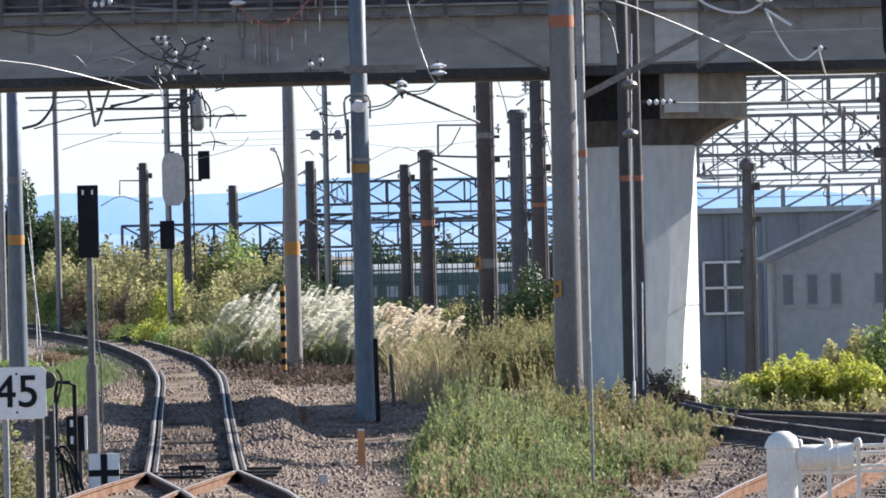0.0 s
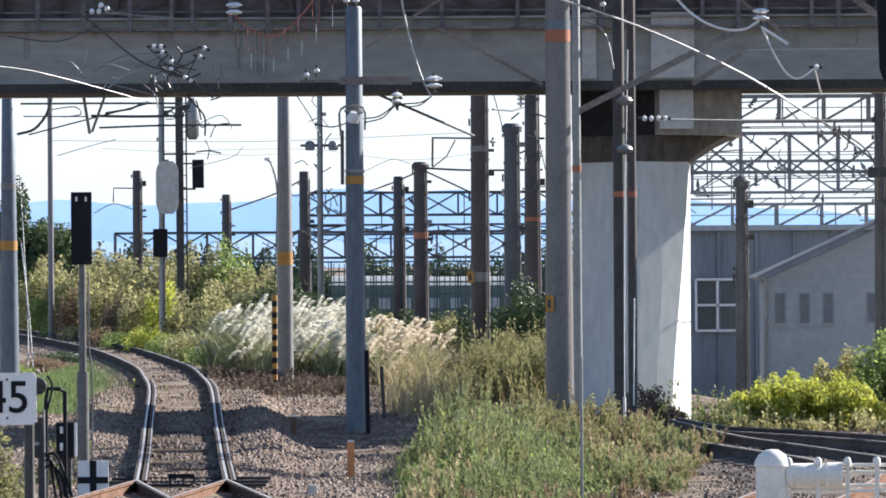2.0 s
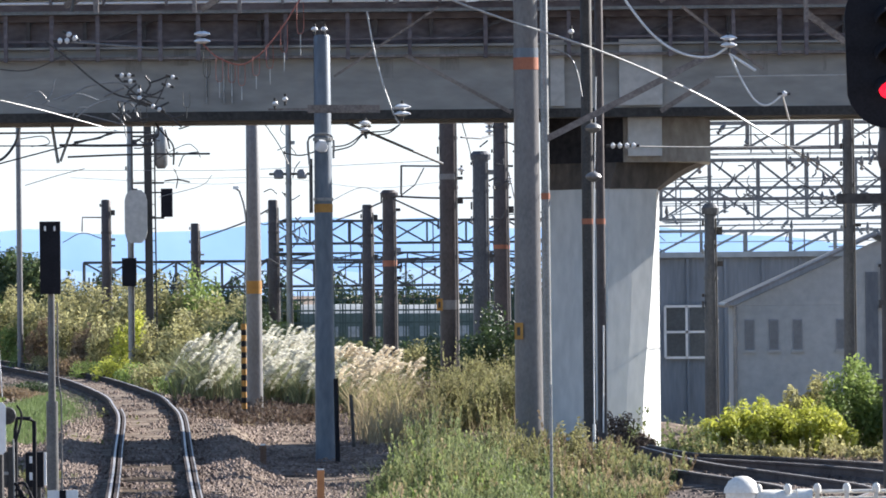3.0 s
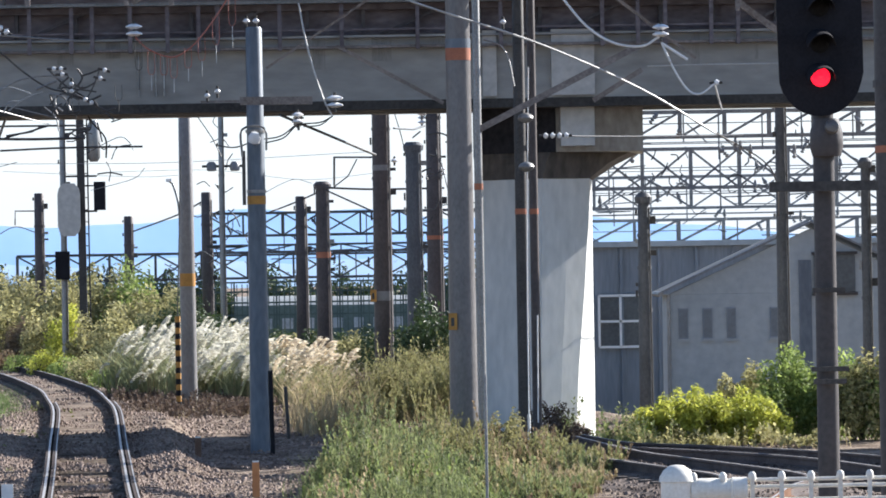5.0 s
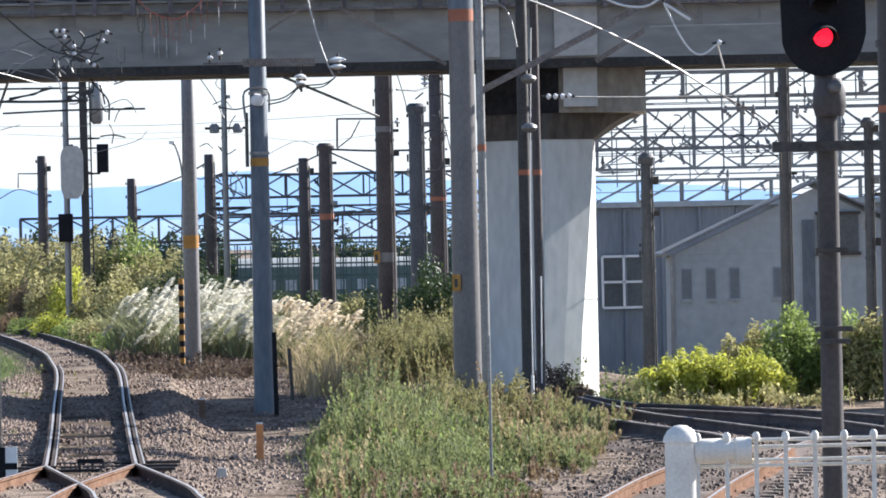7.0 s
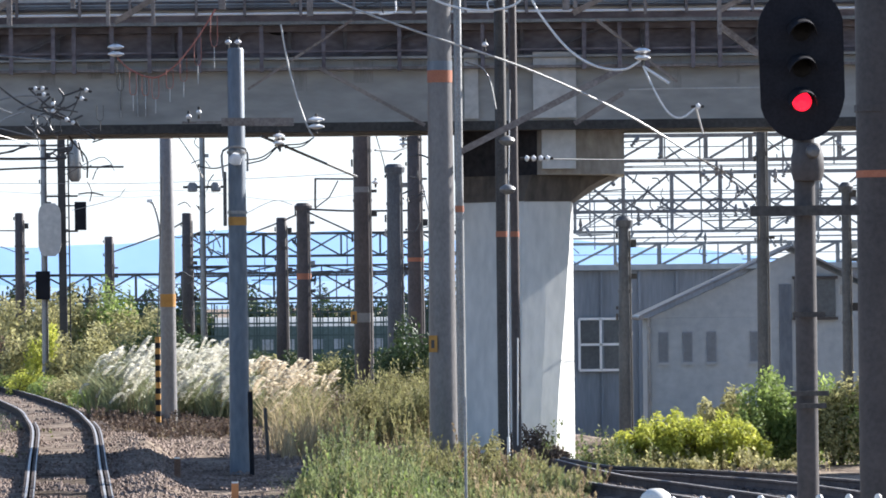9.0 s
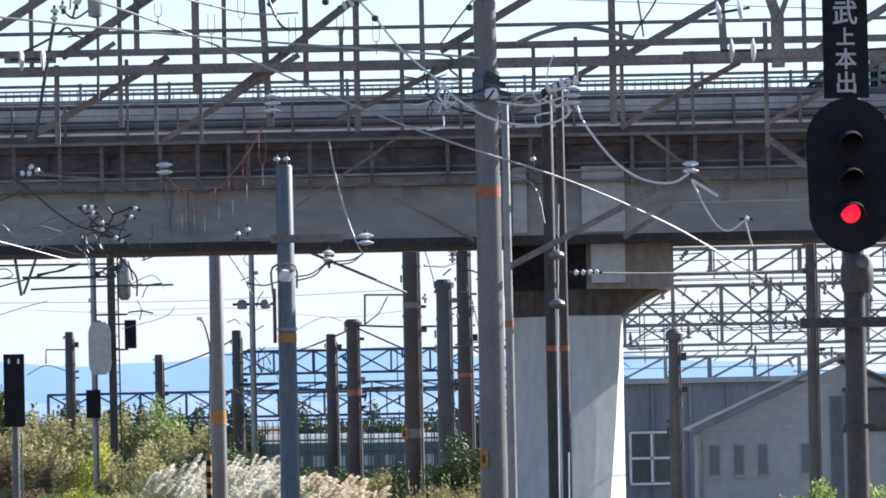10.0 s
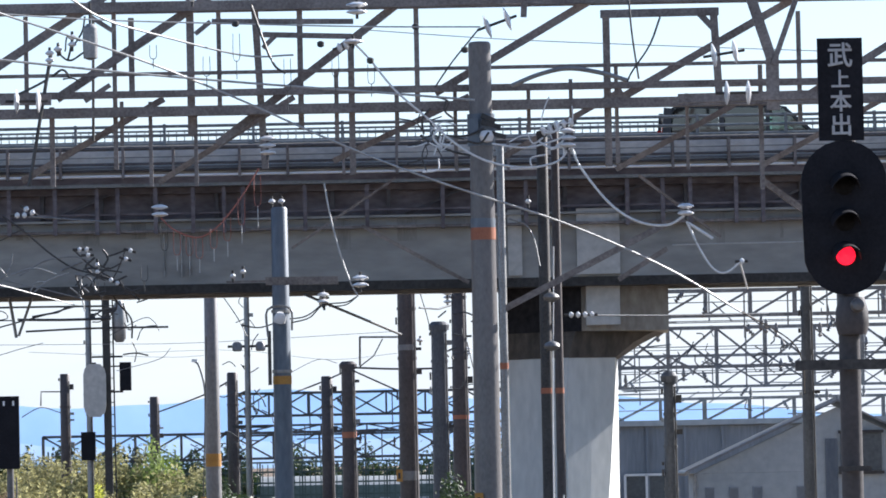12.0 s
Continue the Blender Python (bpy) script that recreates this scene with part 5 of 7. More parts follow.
def weeds(x0, x1, y0, y1, count, height, leaf, label, name="weed_plants", clumps=40, inside=None, leaves=16, big=1.0, rise=None):
    """Upright weeds: a thin stalk with small leaves all along and a tuft on top."""
    base = spots_in(x0, x1, y0, y1, count, clumps)
    stalks, foliage = Geo(), Geo()
    for x, y, z in base.tolist():
        if inside and not inside(x, y):
            continue
        h = height * (0.25 + 1.25 * patch(x, y)) * random.uniform(0.55, 1.15) * (rise(x, y) if rise else 1)
        lx, ly = random.gauss(0, 0.16), random.gauss(0, 0.16)
        n = leaves
        m = len(stalks.v)
        stalks.v += [(x - 0.006, y, z), (x + 0.006, y, z), (x + lx * h, y + ly * h, z + h)]
        stalks.f.append((m, m + 1, m + 2))
        for k in range(n):
            f = 0.18 + 0.85 * (k + random.random()) / n
            a, r = random.uniform(0, 6.28), random.uniform(0.05, 0.12) * (1.15 - 0.6 * f) * big
            px, py, pz = x + lx * h * f, y + ly * h * f, z + h * f
            dx, dy, dz = math.cos(a) * r, math.sin(a) * r, random.uniform(-0.02, 0.09)
            w = (0.014 + 0.02 * random.random()) * big
            m = len(foliage.v)
            foliage.v += [(px, py, pz), (px + dx * 0.5 - dy / r * w, py + dy * 0.5 + dx / r * w, pz + dz * 0.7), (px + dx, py + dy, pz + dz), (px + dx * 0.5 + dy / r * w, py + dy * 0.5 - dx / r * w, pz + dz * 0.6)]
            foliage.f += [(m, m + 1, m + 2), (m, m + 2, m + 3)]
    o = setting(name, stalks, STRAW, label, "weeds", kind="stuff")
    leaves = mesh_object("foliage", foliage, leaf)
    leaves.parent = o
    return o


# behind the curve
bush(-14.68, 181.5, 2.6, 5.6, 2.4, 17000, 0.10, LEAF_DARK, "dense dark green tree behind the track", "tree", "trees", 6, 0.1, 0.4, "tree")
bush(-13.5, 180.0, 2.1, 4.5, 2.0, 13000, 0.10, LEAF_MID, "dense green tree behind the track", "tree", "trees", 5, 0.08, 0.4, "tree")
for x, y, h, m, label in ((-15.79, 182, 2.30, LEAF_GREEN, "green leafy shrub on the railway bank"), (-14.73, 179, 2.45, LEAF_GREEN, "green leafy shrub on the railway bank"), (-13.35, 174, 2.50, LEAF_OLIVE, "olive autumn shrub on the railway bank"), (-12.05, 168, 2.65, LEAF_OLIVE, "olive autumn shrub on the railway bank"), (-10.81, 162, 2.65, LEAF_OLIVE, "olive autumn shrub on the railway bank"), (-9.69, 157, 2.60, LEAF_OLIVE, "olive autumn shrub on the railway bank"), (-8.62, 152, 2.60, LEAF_OLIVE, "olive autumn shrub on the railway bank"), (-7.71, 149, 2.75, LEAF_OLIVE, "olive autumn shrub on the railway bank"), (-6.92, 148, 2.85, LEAF_OLIVE, "olive autumn shrub on the railway bank"), (-6.22, 147, 2.85, LEAF_GREEN, "green leafy shrub on the railway bank"), (-5.53, 146, 2.50, LEAF_OLIVE, "olive autumn shrub on the railway bank"), (-4.83, 143, 2.10, LEAF_OLIVE, "olive autumn shrub on the railway bank")):
    bush(x, y, 1.7, h * 1.18, 2.0, 3800, 0.078, m, label, blobs=6)
for x, y, h, m, label in ((-14.19, 176, 1.70, LEAF_OLIVE, "olive yellowing shrub on the railway bank"), (-12.70, 168, 1.70, LEAF_GREEN, "green leafy shrub on the railway bank"), (-11.30, 160, 1.70, LEAF_BROWN, "dry brown shrub on the railway bank"), (-10.04, 153, 1.90, LEAF_OLIVE, "olive autumn shrub on the railway bank"), (-8.99, 147, 1.60, LEAF_BROWN, "dry brown shrub on the railway bank"), (-8.14, 142, 1.90, LEAF_OLIVE, "olive yellowing shrub on the railway bank"), (-7.29, 138, 1.80, LEAF_YELLOW, "yellow-leaved shrub on the railway bank"), (-6.54, 135, 1.70, LEAF_OLIVE, "olive autumn shrub on the railway bank"), (-5.82, 133, 1.90, LEAF_OLIVE, "olive yellowing shrub on the railway bank"), (-5.22, 132, 1.60, LEAF_OLIVE, "olive autumn shrub on the railway bank")):
    bush(x, y, 1.3, h * 1.14, 1.4, 2600, 0.066, m, label, blobs=6)
for x, y, h, m, label in ((-11.91, 161, 0.90, LEAF_GREEN, "green leafy shrub on the railway bank"), (-10.48, 152, 0.90, LEAF_OLIVE, "olive yellowing shrub on the railway bank"), (-9.23, 143, 0.80, LEAF_BROWN, "dry brown shrub on the railway bank"), (-8.37, 138, 0.90, LEAF_GREEN, "green leafy shrub on the railway bank"), (-7.55, 133, 0.90, LEAF_YELLOW, "yellow-leaved shrub on the railway bank"), (-6.82, 129, 0.80, LEAF_GREEN, "green leafy shrub on the railway bank"), (-6.00, 124, 0.90, LEAF_OLIVE, "olive autumn shrub on the railway bank"), (-5.39, 121, 0.80, LEAF_GREEN, "green leafy shrub on the railway bank")):
    bush(x, y, 1.2, h, 1.2, 1700, 0.042, m, label, blobs=5)
bush(-4.11, 129.5, 1.8, 2.25, 1.6, 4600, 0.06, LEAF_DARK, "dark evergreen bush behind pampas grass", blobs=5)
for x, y, h in ((-14.05, 206, 5.40), (-12.51, 207, 5.50), (-10.62, 206, 5.40), (-8.88, 208, 5.60), (-6.99, 207, 5.40), (-5.13, 206, 5.40), (-3.33, 208, 5.30), (-1.48, 207, 5.40), (0.36, 208, 5.30), (2.20, 207, 5.40), (4.06, 208, 5.50), (5.62, 206, 5.60)):
    bush(x, y, 2.3, h, 1.6, 5200, 0.11, LEAF_DARK, "dark green hedge tree behind the yard", "tree", "trees", 6, 0.06, 0.3, "tree")
for x, y, h, m in ((-3.19, 147, 1.70, LEAF_OLIVE), (-2.26, 150, 1.40, LEAF_DARK), (-1.22, 146, 1.30, LEAF_OLIVE), (-0.24, 141, 1.40, LEAF_DARK), (0.66, 134, 1.50, LEAF_OLIVE), (1.35, 128, 1.60, LEAF_DARK), (-3.55, 142, 1.90, LEAF_DARK)):
    bush(x, y, 1.4, h, 1.4, 2200, 0.06, m, "mixed shrub before the rail yard", blobs=5)
# pampas by the poles
for u, y, h, n in ((-4.6, 111, 1.5, 12), (-4.1, 111, 1.65, 14), (-3.5, 110, 1.7, 16), (-2.9, 109, 1.55, 14), (-2.4, 110, 1.5, 13), (-1.95, 108, 1.35, 11), (-3.9, 113.5, 1.8, 12), (-2.6, 113, 1.75, 12), (-3.2, 106.5, 1.2, 12), (-2.5, 106.5, 1.15, 10), (-4.0, 108, 1.25, 11), (-1.9, 105.5, 1.0, 8)):
    pampas(u, y, h, PLUME, n, "pampas grass tussock with silvery plumes")
for u, y, h, n in ((-1.3, 106, 1.3, 12), (-0.85, 105, 1.25, 12), (-0.45, 104.5, 1.05, 9), (-1.0, 103.5, 0.95, 9)):
    pampas(u, y, h, PINK_PLUME, n, "pampas grass tussock with buff plumes")
# shrubs and grass between the tracks
bush(1.9, 106.5, 1.4, 2.3, 1.4, 5200, 0.055, LEAF_DARK, "dark green bush behind a concrete pole", blobs=5)
for x, y, w, h, m, count, label in (
        (1.33, 96.0, 1.2, 1.25, SHRUB, 4200, "brown-olive weedy shrub between the tracks"), (1.80, 97.5, 1.2, 1.45, SHRUB, 4200, "tall brown-olive weedy shrub between the tracks"),
        (1.95, 94.5, 1.0, 1.15, OLIVE_HERB, 3400, "olive seeding shrub between the tracks"), (1.12, 99.0, 1.0, 1.2, OLIVE_HERB, 3200, "olive seeding shrub between the tracks"),
        (0.66, 97.5, 0.8, 0.9, DRY_DARK, 1800, "dark dead shrub at a pole foot"), (0.15, 98.0, 1.0, 0.95, SHRUB, 2800, "brown-olive weedy shrub between the tracks"),
        (3.50, 86.0, 0.7, 0.8, DRY_DARK, 1500, "dark dead dock before the pier"), (3.95, 87.0, 0.6, 0.45, DRY_DARK, 1000, "dark dead dock before the pier"), (2.55, 79.0, 0.5, 0.95, SHRUB, 1300, "brown-olive weedy shrub before the pier")):
    bush(x, y, w, h, 1.3, count, 0.034, m, label, blobs=6)


def right_bank(x, y):
    return 2.2 < x < 3.15 + 0.098 * (y - 66.5) + 0.4 * noise.noise(Vector((x, y * 0.7, 2)))


def left_bank(x, y):
    return -0.45 + 0.35 * noise.noise(Vector((0.5, y * 0.4, 6))) < x < 2.2


def left_rise(x, y):
    # low at the gravel edge and towards the concrete pole
    return (0.35 + 0.65 * ease(x, -0.5, 0.15)) * (1 - 0.5 * ease(x, 1.0, 1.8))


def right_rise(x, y):
    return 1 - 0.35 * ease(x, 2.5, 3.2)


for y0, y1, n, h, m, label in ((70, 79, 1500, 0.68, HERB, "leafy grey-green weeds between the tracks"), (64, 71, 800, 0.50, HERB, "leafy grey-green weeds between the tracks"), (57, 65, 420, 0.32, HERB, "scattered low green weeds on gravel"),
                               (66, 77, 260, 0.58, LEAF_GREEN, "bright green weeds between the tracks"), (68, 79, 420, 0.66, OLIVE_HERB, "olive seeding weeds between the tracks"), (56, 66, 200, 0.26, LEAF_BROWN, "low russet weeds on gravel"), (60, 76, 110, 0.6, STRAW, "scattered straw-coloured stalks on gravel")):
    weeds(-0.5, 2.3, y0, y1, n, h, m, label, clumps=max(14, n // 9), inside=left_bank, leaves=34, big=0.62, rise=left_rise)
for y0, y1, n, h, m, label in ((66, 76, 700, 0.32, OLIVE_HERB, "olive seeding weeds before the pier"), (66, 76, 560, 0.33, HERB, "leafy grey-green weeds before the pier"), (75, 80, 800, 0.62, OLIVE_HERB, "tall olive weeds before the pier"), (75, 80, 420, 0.5, HERB, "leafy green weeds before the pier"),
                               (63, 74, 300, 0.24, LEAF_BROWN, "low russet weeds at the gravel edge"), (70, 80, 160, 0.55, STRAW, "scattered straw-coloured stalks before the pier"), (76, 80, 200, 0.66, LEAF_BROWN, "tall russet weeds before the pier")):
    weeds(2.1, 4.9, y0, y1, n, h, m, label, clumps=max(14, n // 9), inside=right_bank, leaves=34, big=0.6, rise=right_rise)
weeds(0.85, 2.6, 93.5, 100, 700, 1.0, OLIVE_HERB, "tall olive weeds behind a concrete pole", clumps=50, leaves=30, big=0.7)
weeds(-0.5, 0.95, 91, 100, 620, 0.66, SHRUB, "dry brown-olive weeds between the tracks", clumps=50, leaves=30, big=0.7)
weeds(0.7, 2.0, 76.5, 79.9, 420, 0.62, OLIVE_HERB, "tall olive weeds around a concrete pole", clumps=40, leaves=32, big=0.62)
weeds(0.9, 1.9, 77, 79.9, 120, 0.68, SHRUB, "tall brown-olive weeds around a concrete pole", clumps=20, leaves=32, big=0.62)
meadow(-0.35, 2.1, 64, 78, 2600, 0.42, GRASS, "tall green grass between the tracks", clumps=120, lean=0.45, width=0.011)
meadow(2.3, 3.6, 70.5, 79, 1200, 0.32, STRAW, "dry straw-coloured grass before the pier", clumps=90, lean=0.45, width=0.01)
meadow(-0.7, 0.5, 89, 103, 1700, 0.75, STRAW, "dry buff grass beside the pampas", clumps=60, lean=0.5, width=0.016)
weeds(-4.0, -1.6, 96, 109, 800, 0.24, DRY_DARK, "dark dead weeds on the ballast bank", clumps=70)
weeds(-4.6, -3.4, 104, 112, 300, 0.28, DRY_DARK, "dark dead weeds on the ballast bank", clumps=40)
weeds(-5.9, -5.2, 68, 100, 160, 0.2, WEED, "low olive weeds along the ballast", clumps=40)
# right-hand bushes
for x, y, h, w in ((5.62, 89.0, 0.86, 0.9), (6.05, 89.4, 1.02, 1.0), (6.5, 89.0, 0.98, 1.0), (6.95, 89.4, 1.0, 1.0), (7.35, 89.0, 0.86, 0.9)):
    bush(x, y, w, h, 1.0, 3600, 0.044, LEAF_YELLOW, "yellow-green leafy bush beside the far track", blobs=7)
for x, y, h, w, m, label in ((7.3, 91.4, 1.35, 0.9, LEAF_OLIVE, "yellowing bush beside the far track"), (8.0, 90.6, 1.72, 1.2, LEAF_GREEN, "leafy green bush beside the far track"), (8.7, 90.8, 1.62, 1.2, LEAF_GREEN, "leafy green bush beside the far track"), (9.2, 90.2, 1.9, 1.1, LEAF_OLIVE, "tall yellowing bush beside the far track"), (9.85, 90.2, 1.9, 1.2, LEAF_GREEN, "tall leafy green bush beside the far track")):
    bush(x, y, w, h, 1.2, 4600, 0.05, m, label, blobs=6)
bush(5.35, 91.0, 0.5, 0.6, 0.6, 700, 0.037, LEAF_OLIVE, "olive shrub beside the far track", blobs=4)
weeds(4.4, 8.6, 86.5, 88.6, 300, 0.3, LEAF_OLIVE, "low olive weeds at the foot of the bushes")
weeds(4.0, 5.2, 86.5, 89, 160, 0.6, GRASS, "pale feathery weeds beside the pier")
# short grass by the curve
g_lawn, _ = blades(spots_in(-8.6, -5.9, 90, 122, 15000), 0.16, 0.02, 0.4)
setting("short_grass", g_lawn, LAWN, "short bright green grass beside the track", "grass", kind="stuff")
for x, y, h, m in ((-9.12, 118, 0.35, LEAF_BROWN), (-9.53, 112, 0.3, LEAF_GREEN), (-8.89, 122, 0.4, LEAF_DARK)):
    bush(x, y, 1.2, h, 1.4, 1200, 0.035, m, "low leafy shrub inside the curve", blobs=5)
bush(-4.07, 47.0, 0.5, 1.85, 0.5, 2600, 0.03, OLIVE_HERB, "pale olive weedy shrub under a speed sign", blobs=4)


# ---- loose ballast ----
def stones(n, box):
    x0, x1, y0, y1 = box
    g = Geo()
    for i in range(n):
        x, y = random.uniform(x0, x1), random.uniform(y0, y1)
        z, r = ground_z(x, y) - 0.03, random.uniform(0.008, 0.024) + 0.035 * random.random() ** 5
        if noise.noise(Vector((x * 0.8, y * 0.35, 6))) + 0.5 * noise.noise(Vector((x * 2.6, y * 1.1, 1))) > -0.38:
            chip(g, x, y, z, r)
    return g


setting("ballast_stones", stones(42000, (-7.6, 1.2, 62, 108)), STONE, "loose brown and grey ballast stones", "gravel", kind="stuff")
setting("ballast_stones", stones(12000, (1.2, 8.0, 56, 90)), DARK_STONE, "loose brown and grey ballast stones", "gravel", kind="stuff")


# ---- steelwork, wires and insulators over the tracks ----
def near_gantry():
    y = 79.8
    t = thing("overhead_gantry", (-8.30, y, 8.55), "weathered steel lattice gantry spanning the tracks", "gantry", "catenary gantries")
    xa, xb = -9.90, 11.77
    for z, w in ((10.20, 0.16), (8.83, 0.10), (8.55, 0.15), (9.15, 0.045)):
        for k in range(2):
            part("chord", Geo().bar((xa, y + 0.8 * k, z + 0.05 * k), (xb, y + 0.8 * k, z + 0.05 * k), w), TRUSS, t)
    for x in (xa, xb):
        part("leg", Geo().bar((x, y + 0.4, -0.1), (x, y + 0.4, 10.27), 0.3), TRUSS, t)
    posts = ((-5.21, 80.10, 10.11, 8.57, 0.07), (-3.82, 80.10, 10.53, 7.67, 0.07), (-3.55, 80.10, 10.06, 8.84, 0.09), (-2.62, 80.10, 10.42, 8.18, 0.12),
             (-2.17, 80.10, 10.19, 8.53, 0.07), (-0.89, 80.10, 10.16, 8.24, 0.09), (-0.33, 80.10, 9.17, 8.01, 0.07), (-0.09, 80.10, 9.56, 7.51, 0.10),
             (0.95, 80.10, 10.35, 8.47, 0.08), (3.95, 80.10, 10.01, 7.57, 0.11), (4.09, 80.10, 9.17, 7.61, 0.06), (0.62, 80.10, 8.84, 7.99, 0.07),
             (-3.27, 80.10, 8.73, 7.39, 0.06), (-3.72, 80.10, 8.74, 8.04, 0.06), (-2.56, 80.10, 8.58, 7.38, 0.06), (6.37, 80.10, 9.13, 7.16, 0.07),
             (6.99, 80.10, 9.97, 8.22, 0.07), (-4.82, 80.10, 8.67, 7.42, 0.08), (2.70, 80.10, 8.88, 8.13, 0.06), (3.37, 80.10, 8.96, 7.98, 0.06), (5.20, 80.10, 8.70, 7.50, 0.05), (1.54, 80.10, 8.91, 7.57, 0.06))
    for x, yy, z1, z0, w in posts:
        part("post", Geo().bar((x, yy + 0.02, z0), (x, yy + 0.02, z1), w), TRUSS, t)
    part("leaning_post", Geo().bar((-1.60, 80.10, 10.26), (-1.47, 80.10, 7.63), 0.11), TRUSS, t)
    for a, b, w in (((-6.16, 80.10, 9.01), (-3.91, 80.10, 10.44), 0.13), ((-5.42, 81.90, 7.62), (-3.12, 81.90, 8.90), 0.10), ((-4.74, 80.10, 8.80), (-2.31, 80.10, 10.37), 0.13), ((-3.24, 81.90, 7.54), (-1.02, 81.90, 8.89), 0.09), ((-2.22, 80.10, 8.04), (0.81, 80.10, 10.31), 0.12),
                    ((-0.41, 81.90, 7.84), (1.80, 81.90, 8.85), 0.09), ((1.23, 80.10, 8.78), (3.80, 80.10, 10.25), 0.12), ((2.14, 81.90, 7.75), (4.27, 81.90, 8.90), 0.09), ((3.99, 80.10, 8.55), (6.98, 80.10, 10.19), 0.12), ((4.15, 81.90, 7.62), (6.09, 81.90, 8.63), 0.09),
                    ((6.48, 81.90, 7.62), (8.75, 81.90, 8.81), 0.09), ((7.03, 80.10, 8.58), (9.57, 80.10, 10.10), 0.12)):
        part("diagonal", Geo().bar(a, b, w), TRUSS, t)
    for a, b, w in (((6.04, 78.30, 10.26), (6.41, 78.30, 9.07), 0.16), ((6.90, 78.308, 10.25), (6.43, 78.308, 8.99), 0.14), ((6.42, 78.316, 9.16), (6.42, 78.316, 8.29), 0.2)):
        part("yoke", Geo().bar(a, b, w, 0.08), TRUSS, t, "forked steel hanger")
    part("top_bar", Geo().bar((3.82, 79.20, 9.90), (5.67, 79.20, 9.91), 0.12), TRUSS, t)
    part("knee", Geo().bar((5.35, 79.20, 9.90), (5.58, 79.20, 9.65), 0.09), TRUSS, t)
    part("drop_arm", Geo().bar((5.59, 79.207, 9.89), (5.65, 79.207, 8.63), 0.113), TRUSS, t)
    part("second_bar", Geo().bar((-2.25, 79.20, 9.90), (-0.04, 79.20, 9.86), 0.08), TRUSS, t)
    part("second_bar", Geo().bar((-1.46, 79.20, 9.68), (0.09, 79.20, 9.62), 0.08), TRUSS, t)
    for a, b in (((-1.46, 79.20, 9.47), (-1.25, 79.20, 9.67)), ((-4.14, 79.20, 10.01), (-3.79, 79.20, 9.78)), ((-2.51, 79.20, 9.71), (-2.27, 79.20, 9.90)), ((-4.25, 79.20, 8.69), (-3.85, 79.20, 8.94))):
        part("knee", Geo().bar(a, b, 0.07), TRUSS, t)
    part("arm", Geo().bar((-5.51, 78.30, 8.67), (-4.72, 78.30, 8.66), 0.16), TRUSS, t)
    part("arm", Geo().bar((4.95, 78.30, 8.49), (7.09, 78.30, 8.51), 0.14), TRUSS, t)
    part("arm", Geo().bar((1.27, 78.30, 10.06), (2.76, 78.30, 10.06), 0.10), TRUSS, t)
    part("arm", Geo().bar((2.61, 78.307, 10.09), (2.59, 78.307, 9.80), 0.094), TRUSS, t)
    part("curved_pipe", Geo().tube(smooth([(2.38, 78.30, 8.74), (2.82, 78.30, 8.91), (3.26, 78.30, 8.99), (3.74, 78.30, 8.92), (4.17, 78.30, 8.79)]), 0.035), PIPE, t, "curved grey pipe", True)
    return t


near_gantry()


far_line = thing("contact_line", (0.95, 108.00, 4.67), "dark contact wires and jumpers strung beyond the bridge", "contact line")


def wire(points, r, material, label, name="overhead_wire", soft=True):
    soft = soft and "bracket" not in label
    if "white" in label:
        material = JUMPER
    line = smooth(points, 6) if soft and len(points) > 2 else points
    g = Geo().tube(line, r * 0.8, seg=6)
    if points[0][1] > 88:
        return part("wire", g, material, far_line, label, True)
    return tagged(mesh_object(name, g, material, (0, 0, 0), True), label, "wire", "overhead wires")


